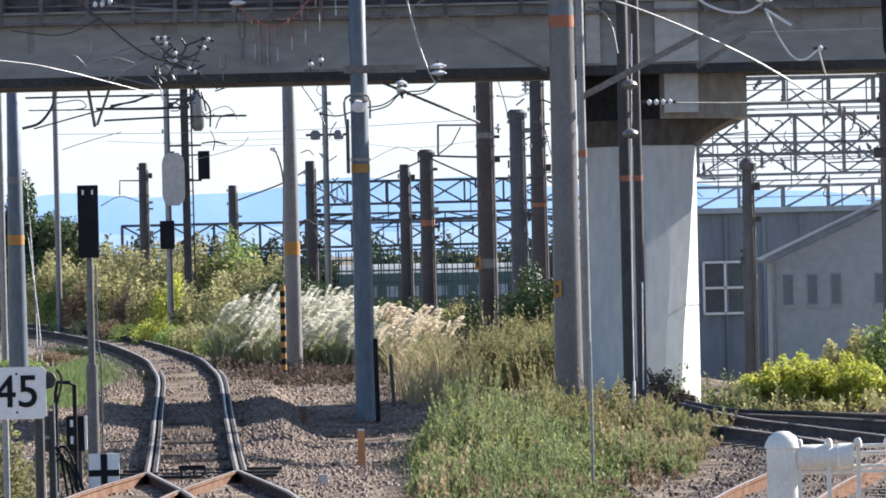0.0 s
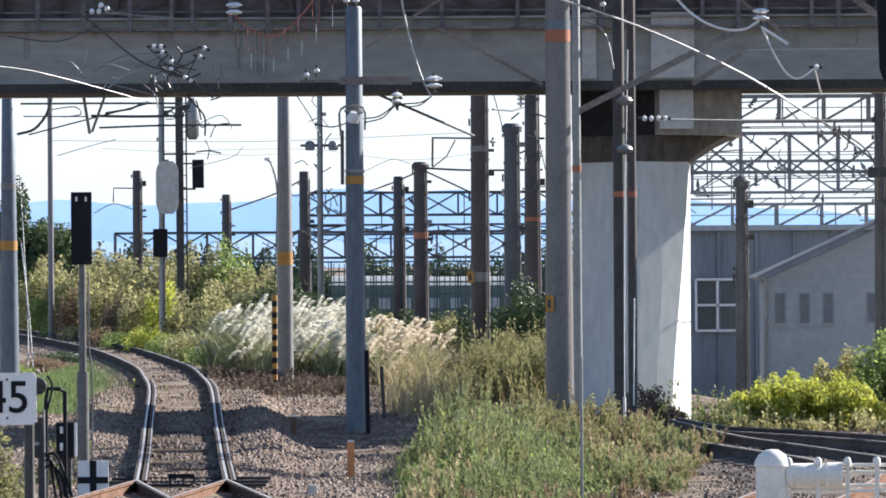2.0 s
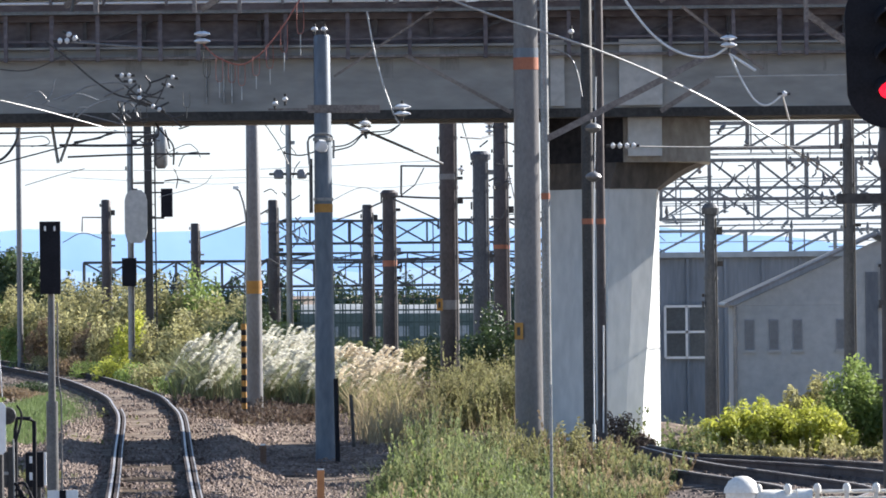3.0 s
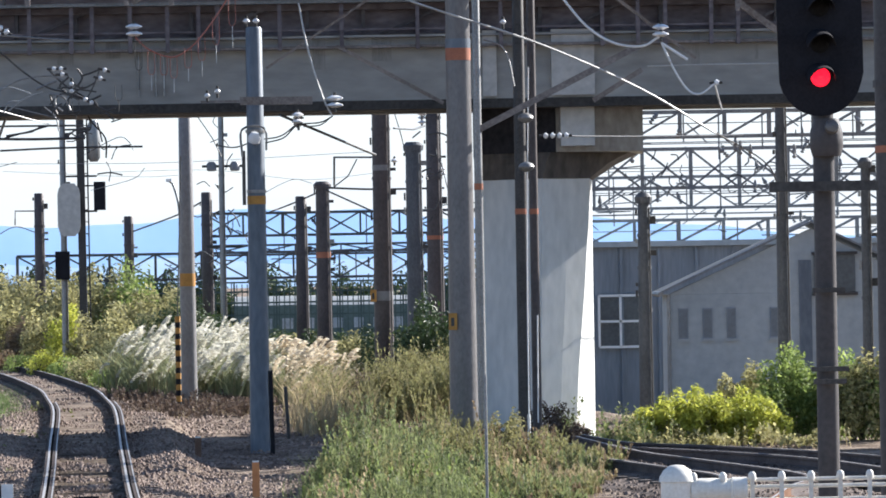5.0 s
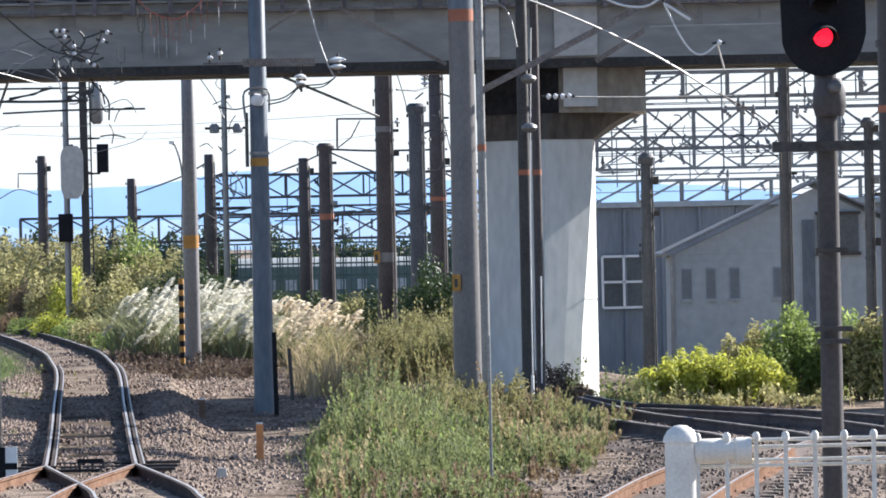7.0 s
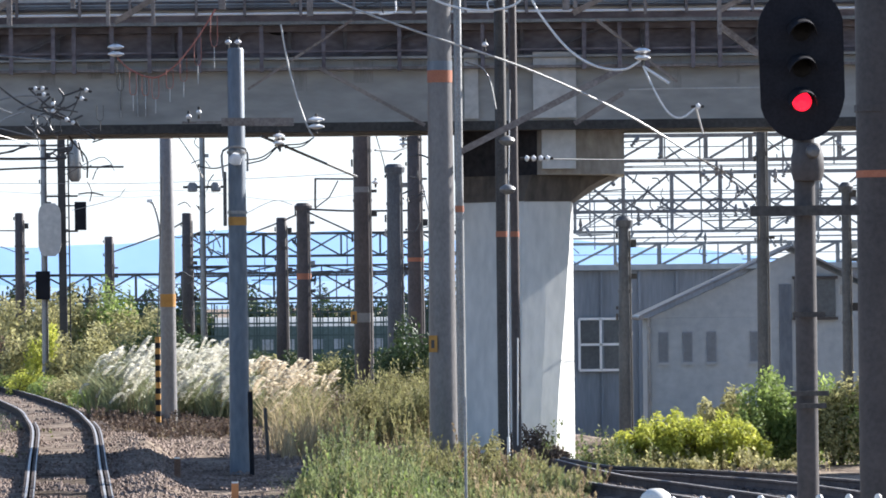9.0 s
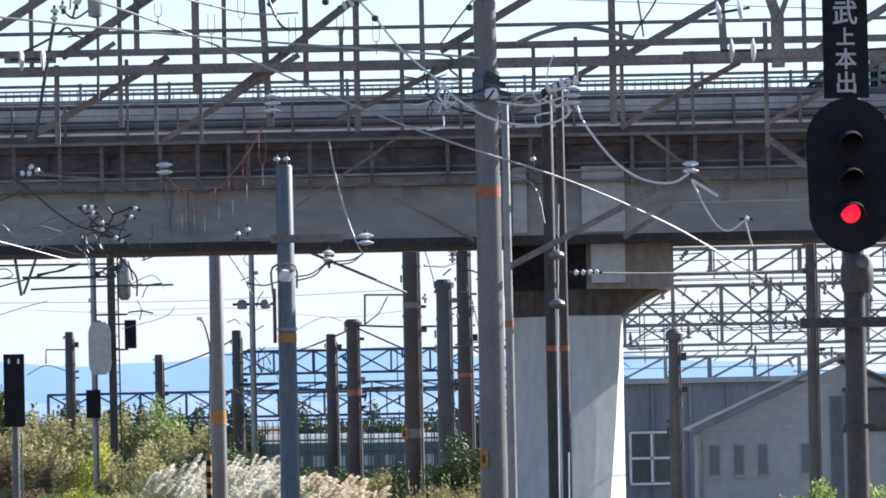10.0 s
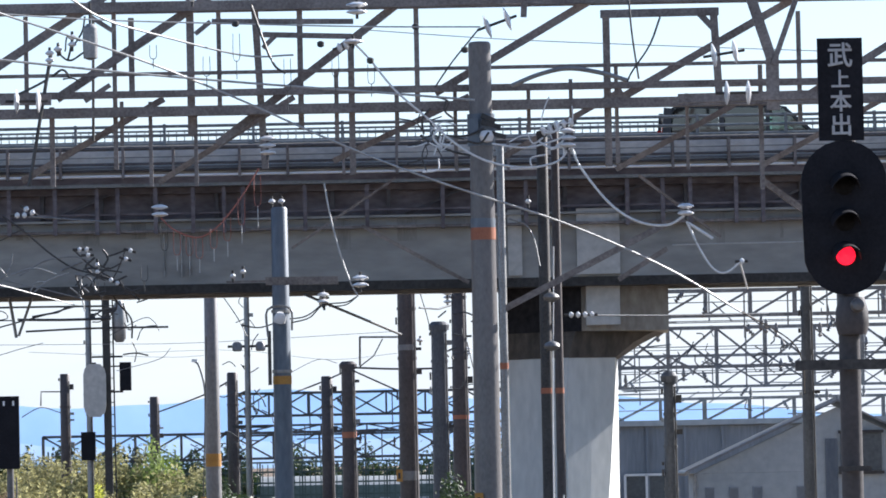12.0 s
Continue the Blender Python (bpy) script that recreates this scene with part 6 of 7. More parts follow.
for points, r, m, label in (
    ([(-5.96, 75.60, 10.02), (-5.36, 76.50, 9.85), (-3.41, 77.40, 9.22), (-2.02, 78.30, 8.70), (-0.30, 78.30, 7.90), (1.22, 78.30, 7.28), (3.20, 79.20, 6.64), (4.83, 80.10, 5.94), (6.04, 81.00, 5.26)], 0.022, BRIGHT_WIRE, "bright feeder wire running down across the bridge"),
    ([(-4.45, 75.60, 10.12), (-3.83, 76.50, 9.75), (-3.02, 77.40, 9.55), (-1.75, 78.30, 9.29), (-0.97, 78.30, 9.28)], 0.02, BRIGHT_WIRE, "bright aluminium overhead feeder wire"),
    ([(-5.70, 76.50, 9.87), (-3.87, 77.40, 9.80), (-1.83, 78.30, 9.78), (0.09, 78.30, 9.70), (1.92, 78.30, 9.66)], 0.016, BRIGHT_WIRE, "bright aluminium overhead feeder wire"),
    ([(-5.71, 76.50, 9.19), (-3.72, 77.40, 9.01), (-1.67, 78.30, 8.86), (0.07, 78.30, 8.70), (1.81, 78.30, 8.53)], 0.024, BRIGHT_WIRE, "bright aluminium overhead feeder wire"),
    ([(0.09, 81.00, 9.88), (2.43, 81.00, 9.68), (5.14, 81.00, 9.52), (7.40, 81.00, 9.40)], 0.01, BRIGHT_WIRE, "thin pale overhead feeder wire"),
    ([(-0.02, 78.30, 9.43), (0.21, 78.30, 9.18), (0.59, 78.30, 8.70), (1.10, 78.30, 8.24), (1.45, 78.30, 7.90), (1.96, 78.30, 7.59), (2.57, 78.30, 7.47), (3.05, 78.30, 7.55), (3.26, 78.30, 7.76)], 0.024, BRIGHT_WIRE, "sagging white jumper cable before girder"),
    ([(2.06, 78.30, 7.85), (2.58, 78.30, 7.78), (3.06, 78.30, 7.89), (3.19, 78.30, 7.96)], 0.02, BRIGHT_WIRE, "white jumper cable between insulators"),
    ([(3.29, 78.30, 7.76), (3.44, 78.30, 7.43), (3.87, 78.30, 6.88), (4.30, 78.30, 6.60), (4.73, 78.30, 6.54), (5.01, 78.30, 6.68)], 0.026, BRIGHT_WIRE, "sagging white jumper cable before girder"),
    ([(5.04, 78.30, 6.59), (5.23, 78.30, 6.17), (5.43, 78.30, 5.86), (5.63, 78.30, 5.79), (5.87, 78.30, 5.96)], 0.022, BRIGHT_WIRE, "sagging white jumper cable before girder"),
    ([(5.06, 78.30, 6.57), (5.44, 78.30, 6.32)], 0.03, BRIGHT_WIRE, "short white cable end below insulators"),
    ([(5.85, 78.30, 5.94), (6.02, 79.20, 5.57)], 0.02, BRIGHT_WIRE, "short white cable end below insulators"),
    ([(4.98, 81.00, 6.34), (5.97, 81.00, 6.35), (7.28, 81.00, 6.35)], 0.016, BRIGHT_WIRE, "thin level wire before the girder"),
    ([(-3.07, 78.30, 6.81), (-2.85, 78.30, 6.61), (-2.50, 78.30, 6.49), (-2.22, 78.30, 6.63), (-2.01, 78.30, 6.85), (-1.79, 78.30, 7.14), (-1.54, 78.30, 7.54)], 0.018, RED_CORD, "drooping red insulated cord over tracks"),
    ([(-0.54, 78.30, 7.29), (-0.45, 78.30, 6.76), (-0.31, 78.30, 6.19), (-0.16, 78.30, 5.75), (-0.05, 78.30, 5.54)], 0.018, BRIGHT_WIRE, "pale cable hanging before the girder"),
    ([(-1.15, 82.80, 5.27), (-0.85, 82.80, 5.35), (-0.62, 82.80, 5.55), (-0.25, 82.80, 5.59), (-0.05, 82.80, 5.69)], 0.016, WIRE, "dark jumper cable at a steel pole"),
    ([(-0.97, 88.20, 5.90), (0.72, 93.60, 5.31)], 0.03, WIRE, "dark stay between poles"),
    ([(-5.56, 79.20, 6.93), (-5.21, 79.20, 6.66), (-4.82, 79.20, 6.32), (-4.47, 79.20, 6.09), (-4.08, 79.20, 5.97), (-3.47, 79.20, 5.67)], 0.02, WIRE, "dark jumper cable with clips"),
    ([(-5.16, 79.20, 6.91), (-4.02, 79.20, 6.81)], 0.022, PIPE, "short grey wire before the girder"),
    ([(-5.31, 79.20, 5.99), (-4.91, 79.20, 6.21), (-4.47, 79.20, 6.27), (-4.21, 79.20, 6.20)], 0.018, PIPE, "grey curved cable before the girder"),
    ([(-5.79, 79.20, 5.98), (-5.09, 79.20, 5.81), (-4.30, 79.20, 5.60)], 0.012, PIPE, "bright contact wire over the track"),
    ([(-4.19, 81.00, 10.17), (-4.22, 81.00, 8.18)], 0.03, WIRE, "dark cable hanging from the gantry"),
    ([(-4.71, 78.30, 9.37), (-4.86, 78.30, 8.55), (-5.08, 78.30, 7.33)], 0.035, WIRE, "dark cable hanging from the gantry"),
    ([(-1.61, 78.30, 10.06), (-1.44, 78.30, 9.53), (-1.27, 78.30, 9.13), (-1.10, 78.30, 9.00)], 0.026, WIRE, "dark hanging loop of cable"),
    ([(4.22, 78.30, 10.04), (4.26, 78.30, 9.51), (4.35, 78.30, 8.81)], 0.02, WIRE, "dark wire hanging from the gantry"),
    ([(4.70, 78.30, 9.76), (4.53, 78.30, 9.33), (4.26, 78.30, 8.94), (4.17, 78.30, 8.77)], 0.02, WIRE, "dark wire hanging from the gantry"),
    ([(1.87, 78.30, 9.60), (1.47, 78.30, 9.12), (1.20, 78.30, 8.74)], 0.018, WIRE, "dark stay wire at a pole top"),
    ([(2.35, 80.10, 6.77), (2.61, 80.10, 6.67), (2.74, 80.10, 6.43), (2.82, 80.10, 6.02)], 0.02, PIPE, "bent grey conduit before the girder"),
    ([(3.08, 81.00, 6.36), (3.01, 81.00, 3.30), (2.96, 80.10, 0.27)], 0.012, BRIGHT_WIRE, "white cord hanging down a pole"),
    ([(2.96, 80.10, 0.85), (2.96, 80.10, 0.45)], 0.03, PORCELAIN, "white cord end weight"),
    ([(3.16, 81.00, 2.40), (3.14, 81.00, 0.69)], 0.014, BRIGHT_WIRE, "white cord hanging down a pole"),
    ([(3.37, 81.90, 5.28), (4.98, 82.80, 5.27), (6.71, 83.70, 5.29)], 0.018, PIPE, "grey horizontal wire before the pier"),
    ([(-9.76, 80.20, 6.42), (-7.14, 82.80, 6.23), (-6.20, 83.70, 6.08), (-4.82, 85.50, 5.72)], 0.013, BRIGHT_WIRE, "bright contact wire over the track"),
    ([(-8.65, 106.20, 6.35), (-7.05, 106.20, 6.35), (-5.28, 106.20, 6.34)], 0.03, WIRE, "dark contact wire support"),
    ([(-7.18, 106.20, 6.09), (-6.23, 106.20, 6.07), (-5.23, 106.20, 6.08)], 0.04, WIRE, "dark contact wire support"),
    ([(-7.01, 106.20, 5.84), (-5.65, 106.20, 5.88), (-4.04, 106.20, 5.88)], 0.03, WIRE, "dark contact wire support"),
    ([(-8.65, 105.30, 5.69), (-8.29, 105.30, 5.80), (-8.03, 105.30, 6.12), (-7.93, 105.30, 6.47)], 0.04, WIRE, "dark curved cable at a pole"),
    ([(-8.41, 105.30, 5.68), (-7.23, 105.30, 5.98), (-6.29, 105.30, 6.22), (-5.88, 105.30, 6.33)], 0.022, WIRE, "dark sloping wire beside a pole"),
    ([(-8.37, 112.50, 5.39), (-7.62, 112.50, 5.61), (-7.05, 112.50, 5.75)], 0.012, PIPE, "thin grey wire behind the bridge"),
    ([(-8.49, 112.50, 5.73), (-5.99, 112.50, 5.70), (-3.49, 112.50, 5.69), (0.76, 112.50, 5.85)], 0.008, PIPE, "thin grey wire behind the bridge"),
    ([(-5.44, 112.50, 5.10), (-4.50, 112.50, 5.34), (-4.24, 112.50, 5.58)], 0.010, PIPE, "thin grey wire behind the bridge"),
    ([(-4.45, 100.80, 6.23), (-3.89, 100.80, 6.37), (-2.77, 100.80, 6.41), (-2.43, 100.80, 6.32)], 0.02, WIRE, "dark jumper wire between two poles"),
    ([(-2.79, 101.70, 6.38), (-2.47, 101.70, 5.89), (-2.30, 101.70, 5.53)], 0.014, WIRE, "dark stay wire between poles"),
    ([(-2.41, 101.70, 5.76), (-2.02, 101.70, 5.71), (-1.56, 101.70, 5.85), (-1.11, 101.70, 5.92), (-0.74, 101.70, 6.19)], 0.02, WIRE, "dark sagging jumper cable"),
    ([(-0.65, 101.70, 6.10), (-0.31, 101.70, 6.13), (-0.06, 101.70, 6.31)], 0.018, WIRE, "dark sagging jumper cable"),
    ([(-0.06, 112.50, 5.11), (-0.05, 112.50, 5.74), (0.77, 109.80, 5.66)], 0.03, WIRE, "dark bracket arm at a pole"),
    ([(-0.07, 112.50, 5.08), (0.25, 112.50, 5.32), (0.45, 112.50, 5.69)], 0.02, WIRE, "dark bracket stay at a pole"),
    ([(-0.28, 126.00, 5.32), (0.91, 126.00, 5.26), (2.66, 126.00, 5.26)], 0.035, WIRE, "dark level wire between poles"),
    ([(-0.29, 130.50, 5.34), (1.00, 130.50, 4.73)], 0.03, WIRE, "dark stay between poles"),
    ([(-1.94, 144.00, 4.98), (-1.29, 144.00, 5.21), (-0.55, 139.50, 5.43)], 0.03, WIRE, "dark stay between poles"),
    ([(-6.15, 153.00, 4.60), (-4.73, 151.20, 5.06), (-3.89, 148.50, 5.42)], 0.03, WIRE, "dark stay between poles"),
    ([(-9.80, 154.80, 4.87), (-9.79, 154.80, 5.30), (-9.14, 154.80, 5.29)], 0.03, WIRE, "dark bracket arm at a pole"),
    ([(-10.39, 154.80, 4.54), (-9.80, 154.80, 4.82), (-9.18, 154.80, 4.64)], 0.02, WIRE, "dark sagging wire between two poles"),
    ([(1.28, 112.50, 6.36), (1.78, 117.00, 6.46), (2.11, 120.60, 6.65)], 0.03, WIRE, "dark bracket between poles"),
    ([(-8.53, 104.40, 4.83), (-8.38, 103.50, 3.43), (-8.09, 100.80, 1.85), (-7.95, 99.00, 0.99)], 0.014, PIPE, "thin guy wire beside a pole"),
    ([(-8.43, 103.50, 3.43), (-8.05, 100.80, 1.85), (-7.85, 99.00, 0.99)], 0.012, BRIGHT_WIRE, "thin guy wire beside a pole"),
    ([(-6.25, 90.00, 6.20), (-6.11, 90.00, 5.30)], 0.035, PIPE, "grey steady arm under the bridge"),
    ([(-5.81, 90.00, 6.04), (-6.07, 90.00, 5.33)], 0.03, PIPE, "grey steady arm under the bridge"),
    ([(-8.52, 105.30, 6.06), (-7.23, 105.30, 6.05)], 0.018, WIRE, "dark contact wire under the bridge"),
    ([(-7.93, 105.30, 6.20), (-7.46, 105.30, 6.25), (-7.33, 105.30, 6.10), (-7.70, 105.30, 6.04)], 0.016, WIRE, "dark wire loop under the bridge"),
    ([(-6.82, 105.30, 6.12), (-6.29, 105.30, 6.20), (-6.03, 105.30, 6.33)], 0.03, WIRE, "dark bracket tube under the bridge"),
    ([(-5.61, 112.50, 5.87), (-4.85, 112.50, 6.25), (-4.60, 112.50, 6.18), (-4.48, 112.50, 5.96)], 0.012, WIRE, "thin dark wire under the bridge"),
    ([(-4.47, 90.00, 6.21), (-4.33, 90.00, 5.91), (-4.08, 90.00, 5.60), (-4.07, 90.00, 5.25)], 0.02, WIRE, "dark jumper cable at a mast"),
    ([(-4.50, 80.10, 6.40), (-4.24, 80.10, 6.15), (-3.89, 80.10, 5.93), (-3.49, 80.10, 5.60)], 0.02, WIRE, "dark jumper cable before the girder"),
    ([(-3.70, 80.10, 6.39), (-3.81, 80.10, 6.12), (-3.93, 80.10, 5.90)], 0.016, WIRE, "dark jumper cable before the girder"),
    ([(-6.72, 80.10, 6.59), (-5.92, 80.10, 6.51), (-5.29, 80.10, 6.76)], 0.012, WIRE, "dark wire before the girder"),
    ([(-6.59, 148.50, 6.30), (-3.62, 148.50, 6.30), (-0.99, 148.50, 5.98), (1.00, 144.00, 6.03)], 0.008, PIPE, "thin grey wire behind the bridge"),
    ([(-9.73, 148.50, 6.37), (-5.94, 148.50, 6.15), (-4.62, 148.50, 6.17)], 0.008, PIPE, "thin grey wire behind the bridge"),
    ([(-2.32, 148.50, 5.51), (-1.32, 148.50, 5.98), (-0.74, 148.50, 5.87)], 0.012, PIPE, "thin grey wire behind the bridge"),
    ([(1.32, 115.20, 6.82), (1.52, 117.00, 6.23), (1.63, 117.00, 5.64)], 0.015, WIRE, "dark cable between two poles"),
    ([(2.49, 120.60, 5.77), (2.73, 120.60, 4.43), (2.75, 120.60, 2.41)], 0.015, WIRE, "dark cable down a pole"),
    ([(6.17, 82.80, 5.32), (7.40, 88.20, 4.97), (7.79, 90.00, 4.60), (8.36, 96.25, 4.10)], 0.016, WIRE, "dark overhead wire behind a signal"),
):
    wire(points, r, m, label)


bracing = thing("pole_bracing", (*TWIN, 6.27), "slanting steel struts bracing poles before the girder", "bracing")


def strut(a, b, w, label):
    part("strut", Geo().bar(a, b, w), TRUSS, bracing, label)


strut((4.84, 80.10, 6.65), (2.23, 80.10, 5.34), 0.10, "slanting steel strut before the pier")
strut((4.20, 82.80, 5.87), (5.00, 82.80, 6.36), 0.08, "slanting steel strut before the girder")
strut((0.03, 83.70, 6.87), (1.78, 83.70, 5.90), 0.06, "slanting steel strut before the girder")
strut((-1.13, 83.70, 6.52), (0.60, 83.70, 7.65), 0.04, "slanting steel strut before the girder")
strut((-1.57, 83.70, 5.99), (-0.38, 83.70, 5.98), 0.13, "pale steel cross arm on a blue pole")
strut((-2.24, 84.60, 6.02), (-1.42, 84.60, 6.02), 0.035, "thin steel side arm on a blue pole")
strut((6.59, 82.80, 7.44), (7.22, 82.80, 6.96), 0.10, "slanting steel strut before the girder")
strut((4.56, 82.80, 7.57), (5.88, 82.80, 6.53), 0.05, "slanting steel strut before the girder")


def insulator(at, axis, sheds, r, label, cord=0.1, gap=0.11):
    axis = Vector(axis).normalized()
    t = thing("insulator", at, label, "insulator", "insulators")
    at = Vector(at)
    for i in range(sheds):
        part("shed", Geo().lathe(at + axis * gap * i, [(r * 0.35, -0.03), (r, 0), (r * 0.95, 0.018), (r * 0.4, 0.05)], axis, 14), PORCELAIN, t, "", True)
    part("rod", Geo().tube([at - axis * cord, at + axis * (gap * (sheds - 1) + cord)], 0.022), DARK_STEEL, t)


UP = (0, 0, 1)
for at, axis, sheds, r in (((-3.08, 78.30, 6.85), UP, 2, 0.13), ((5.03, 78.30, 6.71), UP, 2, 0.13), ((-1.40, 78.30, 7.77), UP, 3, 0.13), ((3.23, 78.30, 7.80), UP, 3, 0.13), ((-0.62, 82.80, 5.60), UP, 2, 0.10), ((-0.01, 78.30, 5.70), UP, 2, 0.13), ((-1.46, 84.60, 7.34), UP, 1, 0.06), ((-1.30, 84.60, 7.34), UP, 1, 0.06), ((-2.13, 84.60, 6.11), UP, 1, 0.05), ((-1.96, 84.60, 6.18), UP, 1, 0.05),
                          ((0.02, 78.30, 9.92), UP, 2, 0.17), ((-0.05, 78.30, 9.46), UP, 1, 0.17), ((5.87, 78.30, 5.96), (1, 0, 0), 1, 0.05), ((-4.60, 78.30, 9.43), UP, 1, 0.07), ((-4.38, 78.30, 9.50), UP, 2, 0.07), ((-4.73, 78.30, 9.26), UP, 2, 0.07),
                          ((-0.27, 78.30, 9.38), (1, 0, 0.3), 2, 0.08), ((-2.52, 78.30, 10.16), UP, 1, 0.05), ((3.33, 81.00, 5.26), (1, 0, 0), 4, 0.05), ((2.88, 79.20, 8.09), (1, 0, 0.3), 3, 0.09), ((3.10, 79.20, 8.17), (1, 0, 0.2), 3, 0.08), ((-5.20, 79.20, 7.03), (1, 0, -0.6), 2, 0.05), ((-5.34, 79.20, 6.93), (1, 0, 0), 2, 0.05), ((-4.38, 79.20, 6.38), (1, 0, 0), 2, 0.038), ((-4.25, 79.20, 6.29), (1, 0, 0), 1, 0.038), ((-4.10, 79.20, 6.02), UP, 2, 0.038), ((-3.59, 79.20, 6.35), (1, 0, -0.3), 1, 0.038), ((-3.66, 79.20, 6.22), (1, 0, -0.3), 1, 0.038), ((-3.90, 79.20, 5.90), (1, 0, -0.5), 2, 0.038), ((2.66, 80.10, 7.03), UP, 1, 0.05), ((-0.66, 90.00, 5.78), UP, 2, 0.1), ((1.95, 115.20, 6.75), UP, 3, 0.11), ((1.23, 108.00, 5.53), UP, 1, 0.08), ((2.07, 122.40, 6.78), UP, 3, 0.1), ((2.52, 122.40, 5.54), UP, 2, 0.12)):
    insulator(at, axis, sheds, r, "white porcelain insulator on the overhead line")
for at, axis in (((2.02, 78.30, 9.66), (1, 0, 0.35)), ((5.51, 78.30, 9.15), (1, 0, 0.15)), ((5.63, 77.40, 8.50), (1, 0, 0)), ((-5.20, 77.40, 8.58), (1, 0, 0))):
    insulator(at, axis, 2, 0.19, "large white strain insulator on the overhead line", 0.16, 0.33)
for at in ((0.21, 78.30, 9.17), (1.67, 78.30, 9.31), (0.93, 79.20, 9.76), (-1.86, 78.30, 9.78), (-0.55, 78.30, 9.44)):
    tagged(mesh_object("line_clamp", Geo().lathe(Vector(at) - Vector((0, 0, 0.05)), [(0.02, 0), (0.055, 0.02), (0.055, 0.08), (0.02, 0.1)], seg=10), DARK_STEEL, (0, 0, 0), True), "dark round clamp on an overhead wire", "clamp", "line clamps")


def hanging_clip(at, length, k):
    x, y, z = at
    t = thing("hanging_clip", at, "thin hanging wire loop with clip", "wire loop", "wire loops")
    part("loop", Geo().tube(smooth([(x - 0.05, y, z), (x - 0.05, y, z - length * 0.5), (x, y, z - length * 0.6), (x + 0.05, y, z - length * 0.5), (x + 0.05, y, z)], 4), 0.006, seg=5), RED_CORD if k else WIRE, t)
    part("tail", Geo().tube([(x, y, z - length * 0.6), (x, y, z - length)], 0.007, seg=5), BRIGHT_WIRE if k else WIRE, t)


for at, length, k in (((-3.10, 77.40, 9.40), 0.35, 0), ((-2.29, 77.40, 9.21), 0.5, 0), ((-1.83, 77.40, 9.55), 0.7, 0), ((-1.06, 77.40, 9.15), 0.8, 0), ((-0.33, 78.30, 9.29), 0.6, 0), ((0.22, 78.30, 9.11), 0.5, 0), ((-2.79, 77.40, 6.55), 0.6, 1), ((-2.60, 77.40, 6.48), 0.5, 1), ((-2.45, 77.40, 6.46), 0.55, 1), ((-2.23, 77.40, 6.58), 0.5, 1), ((-2.02, 77.40, 6.75), 0.6, 1), ((-1.80, 77.40, 7.05), 0.7, 1), ((-2.98, 77.40, 6.71), 0.75, 0), ((-1.55, 77.40, 7.39), 0.8, 1), ((-3.37, 79.20, 6.11), 0.4, 0), ((-4.04, 79.20, 5.86), 0.35, 0)):
    hanging_clip(at, length, k)


def balance_weight():
    x, y, z = -4.10, 78.30, 9.54
    t = thing("balance_weight", (x, y, z), "grey cylindrical line fitting hung from the gantry", "line fitting")
    part("cylinder", Geo().lathe((x, y, z - 0.28), [(0.03, 0), (0.11, 0.03), (0.12, 0.3), (0.11, 0.5), (0.05, 0.56)], seg=16), PIPE, t, "", True)
    part("hanger", Geo().tube([(x, y, z + 0.26), (x, y, z + 0.6)], 0.02), DARK_STEEL, t)


balance_weight()


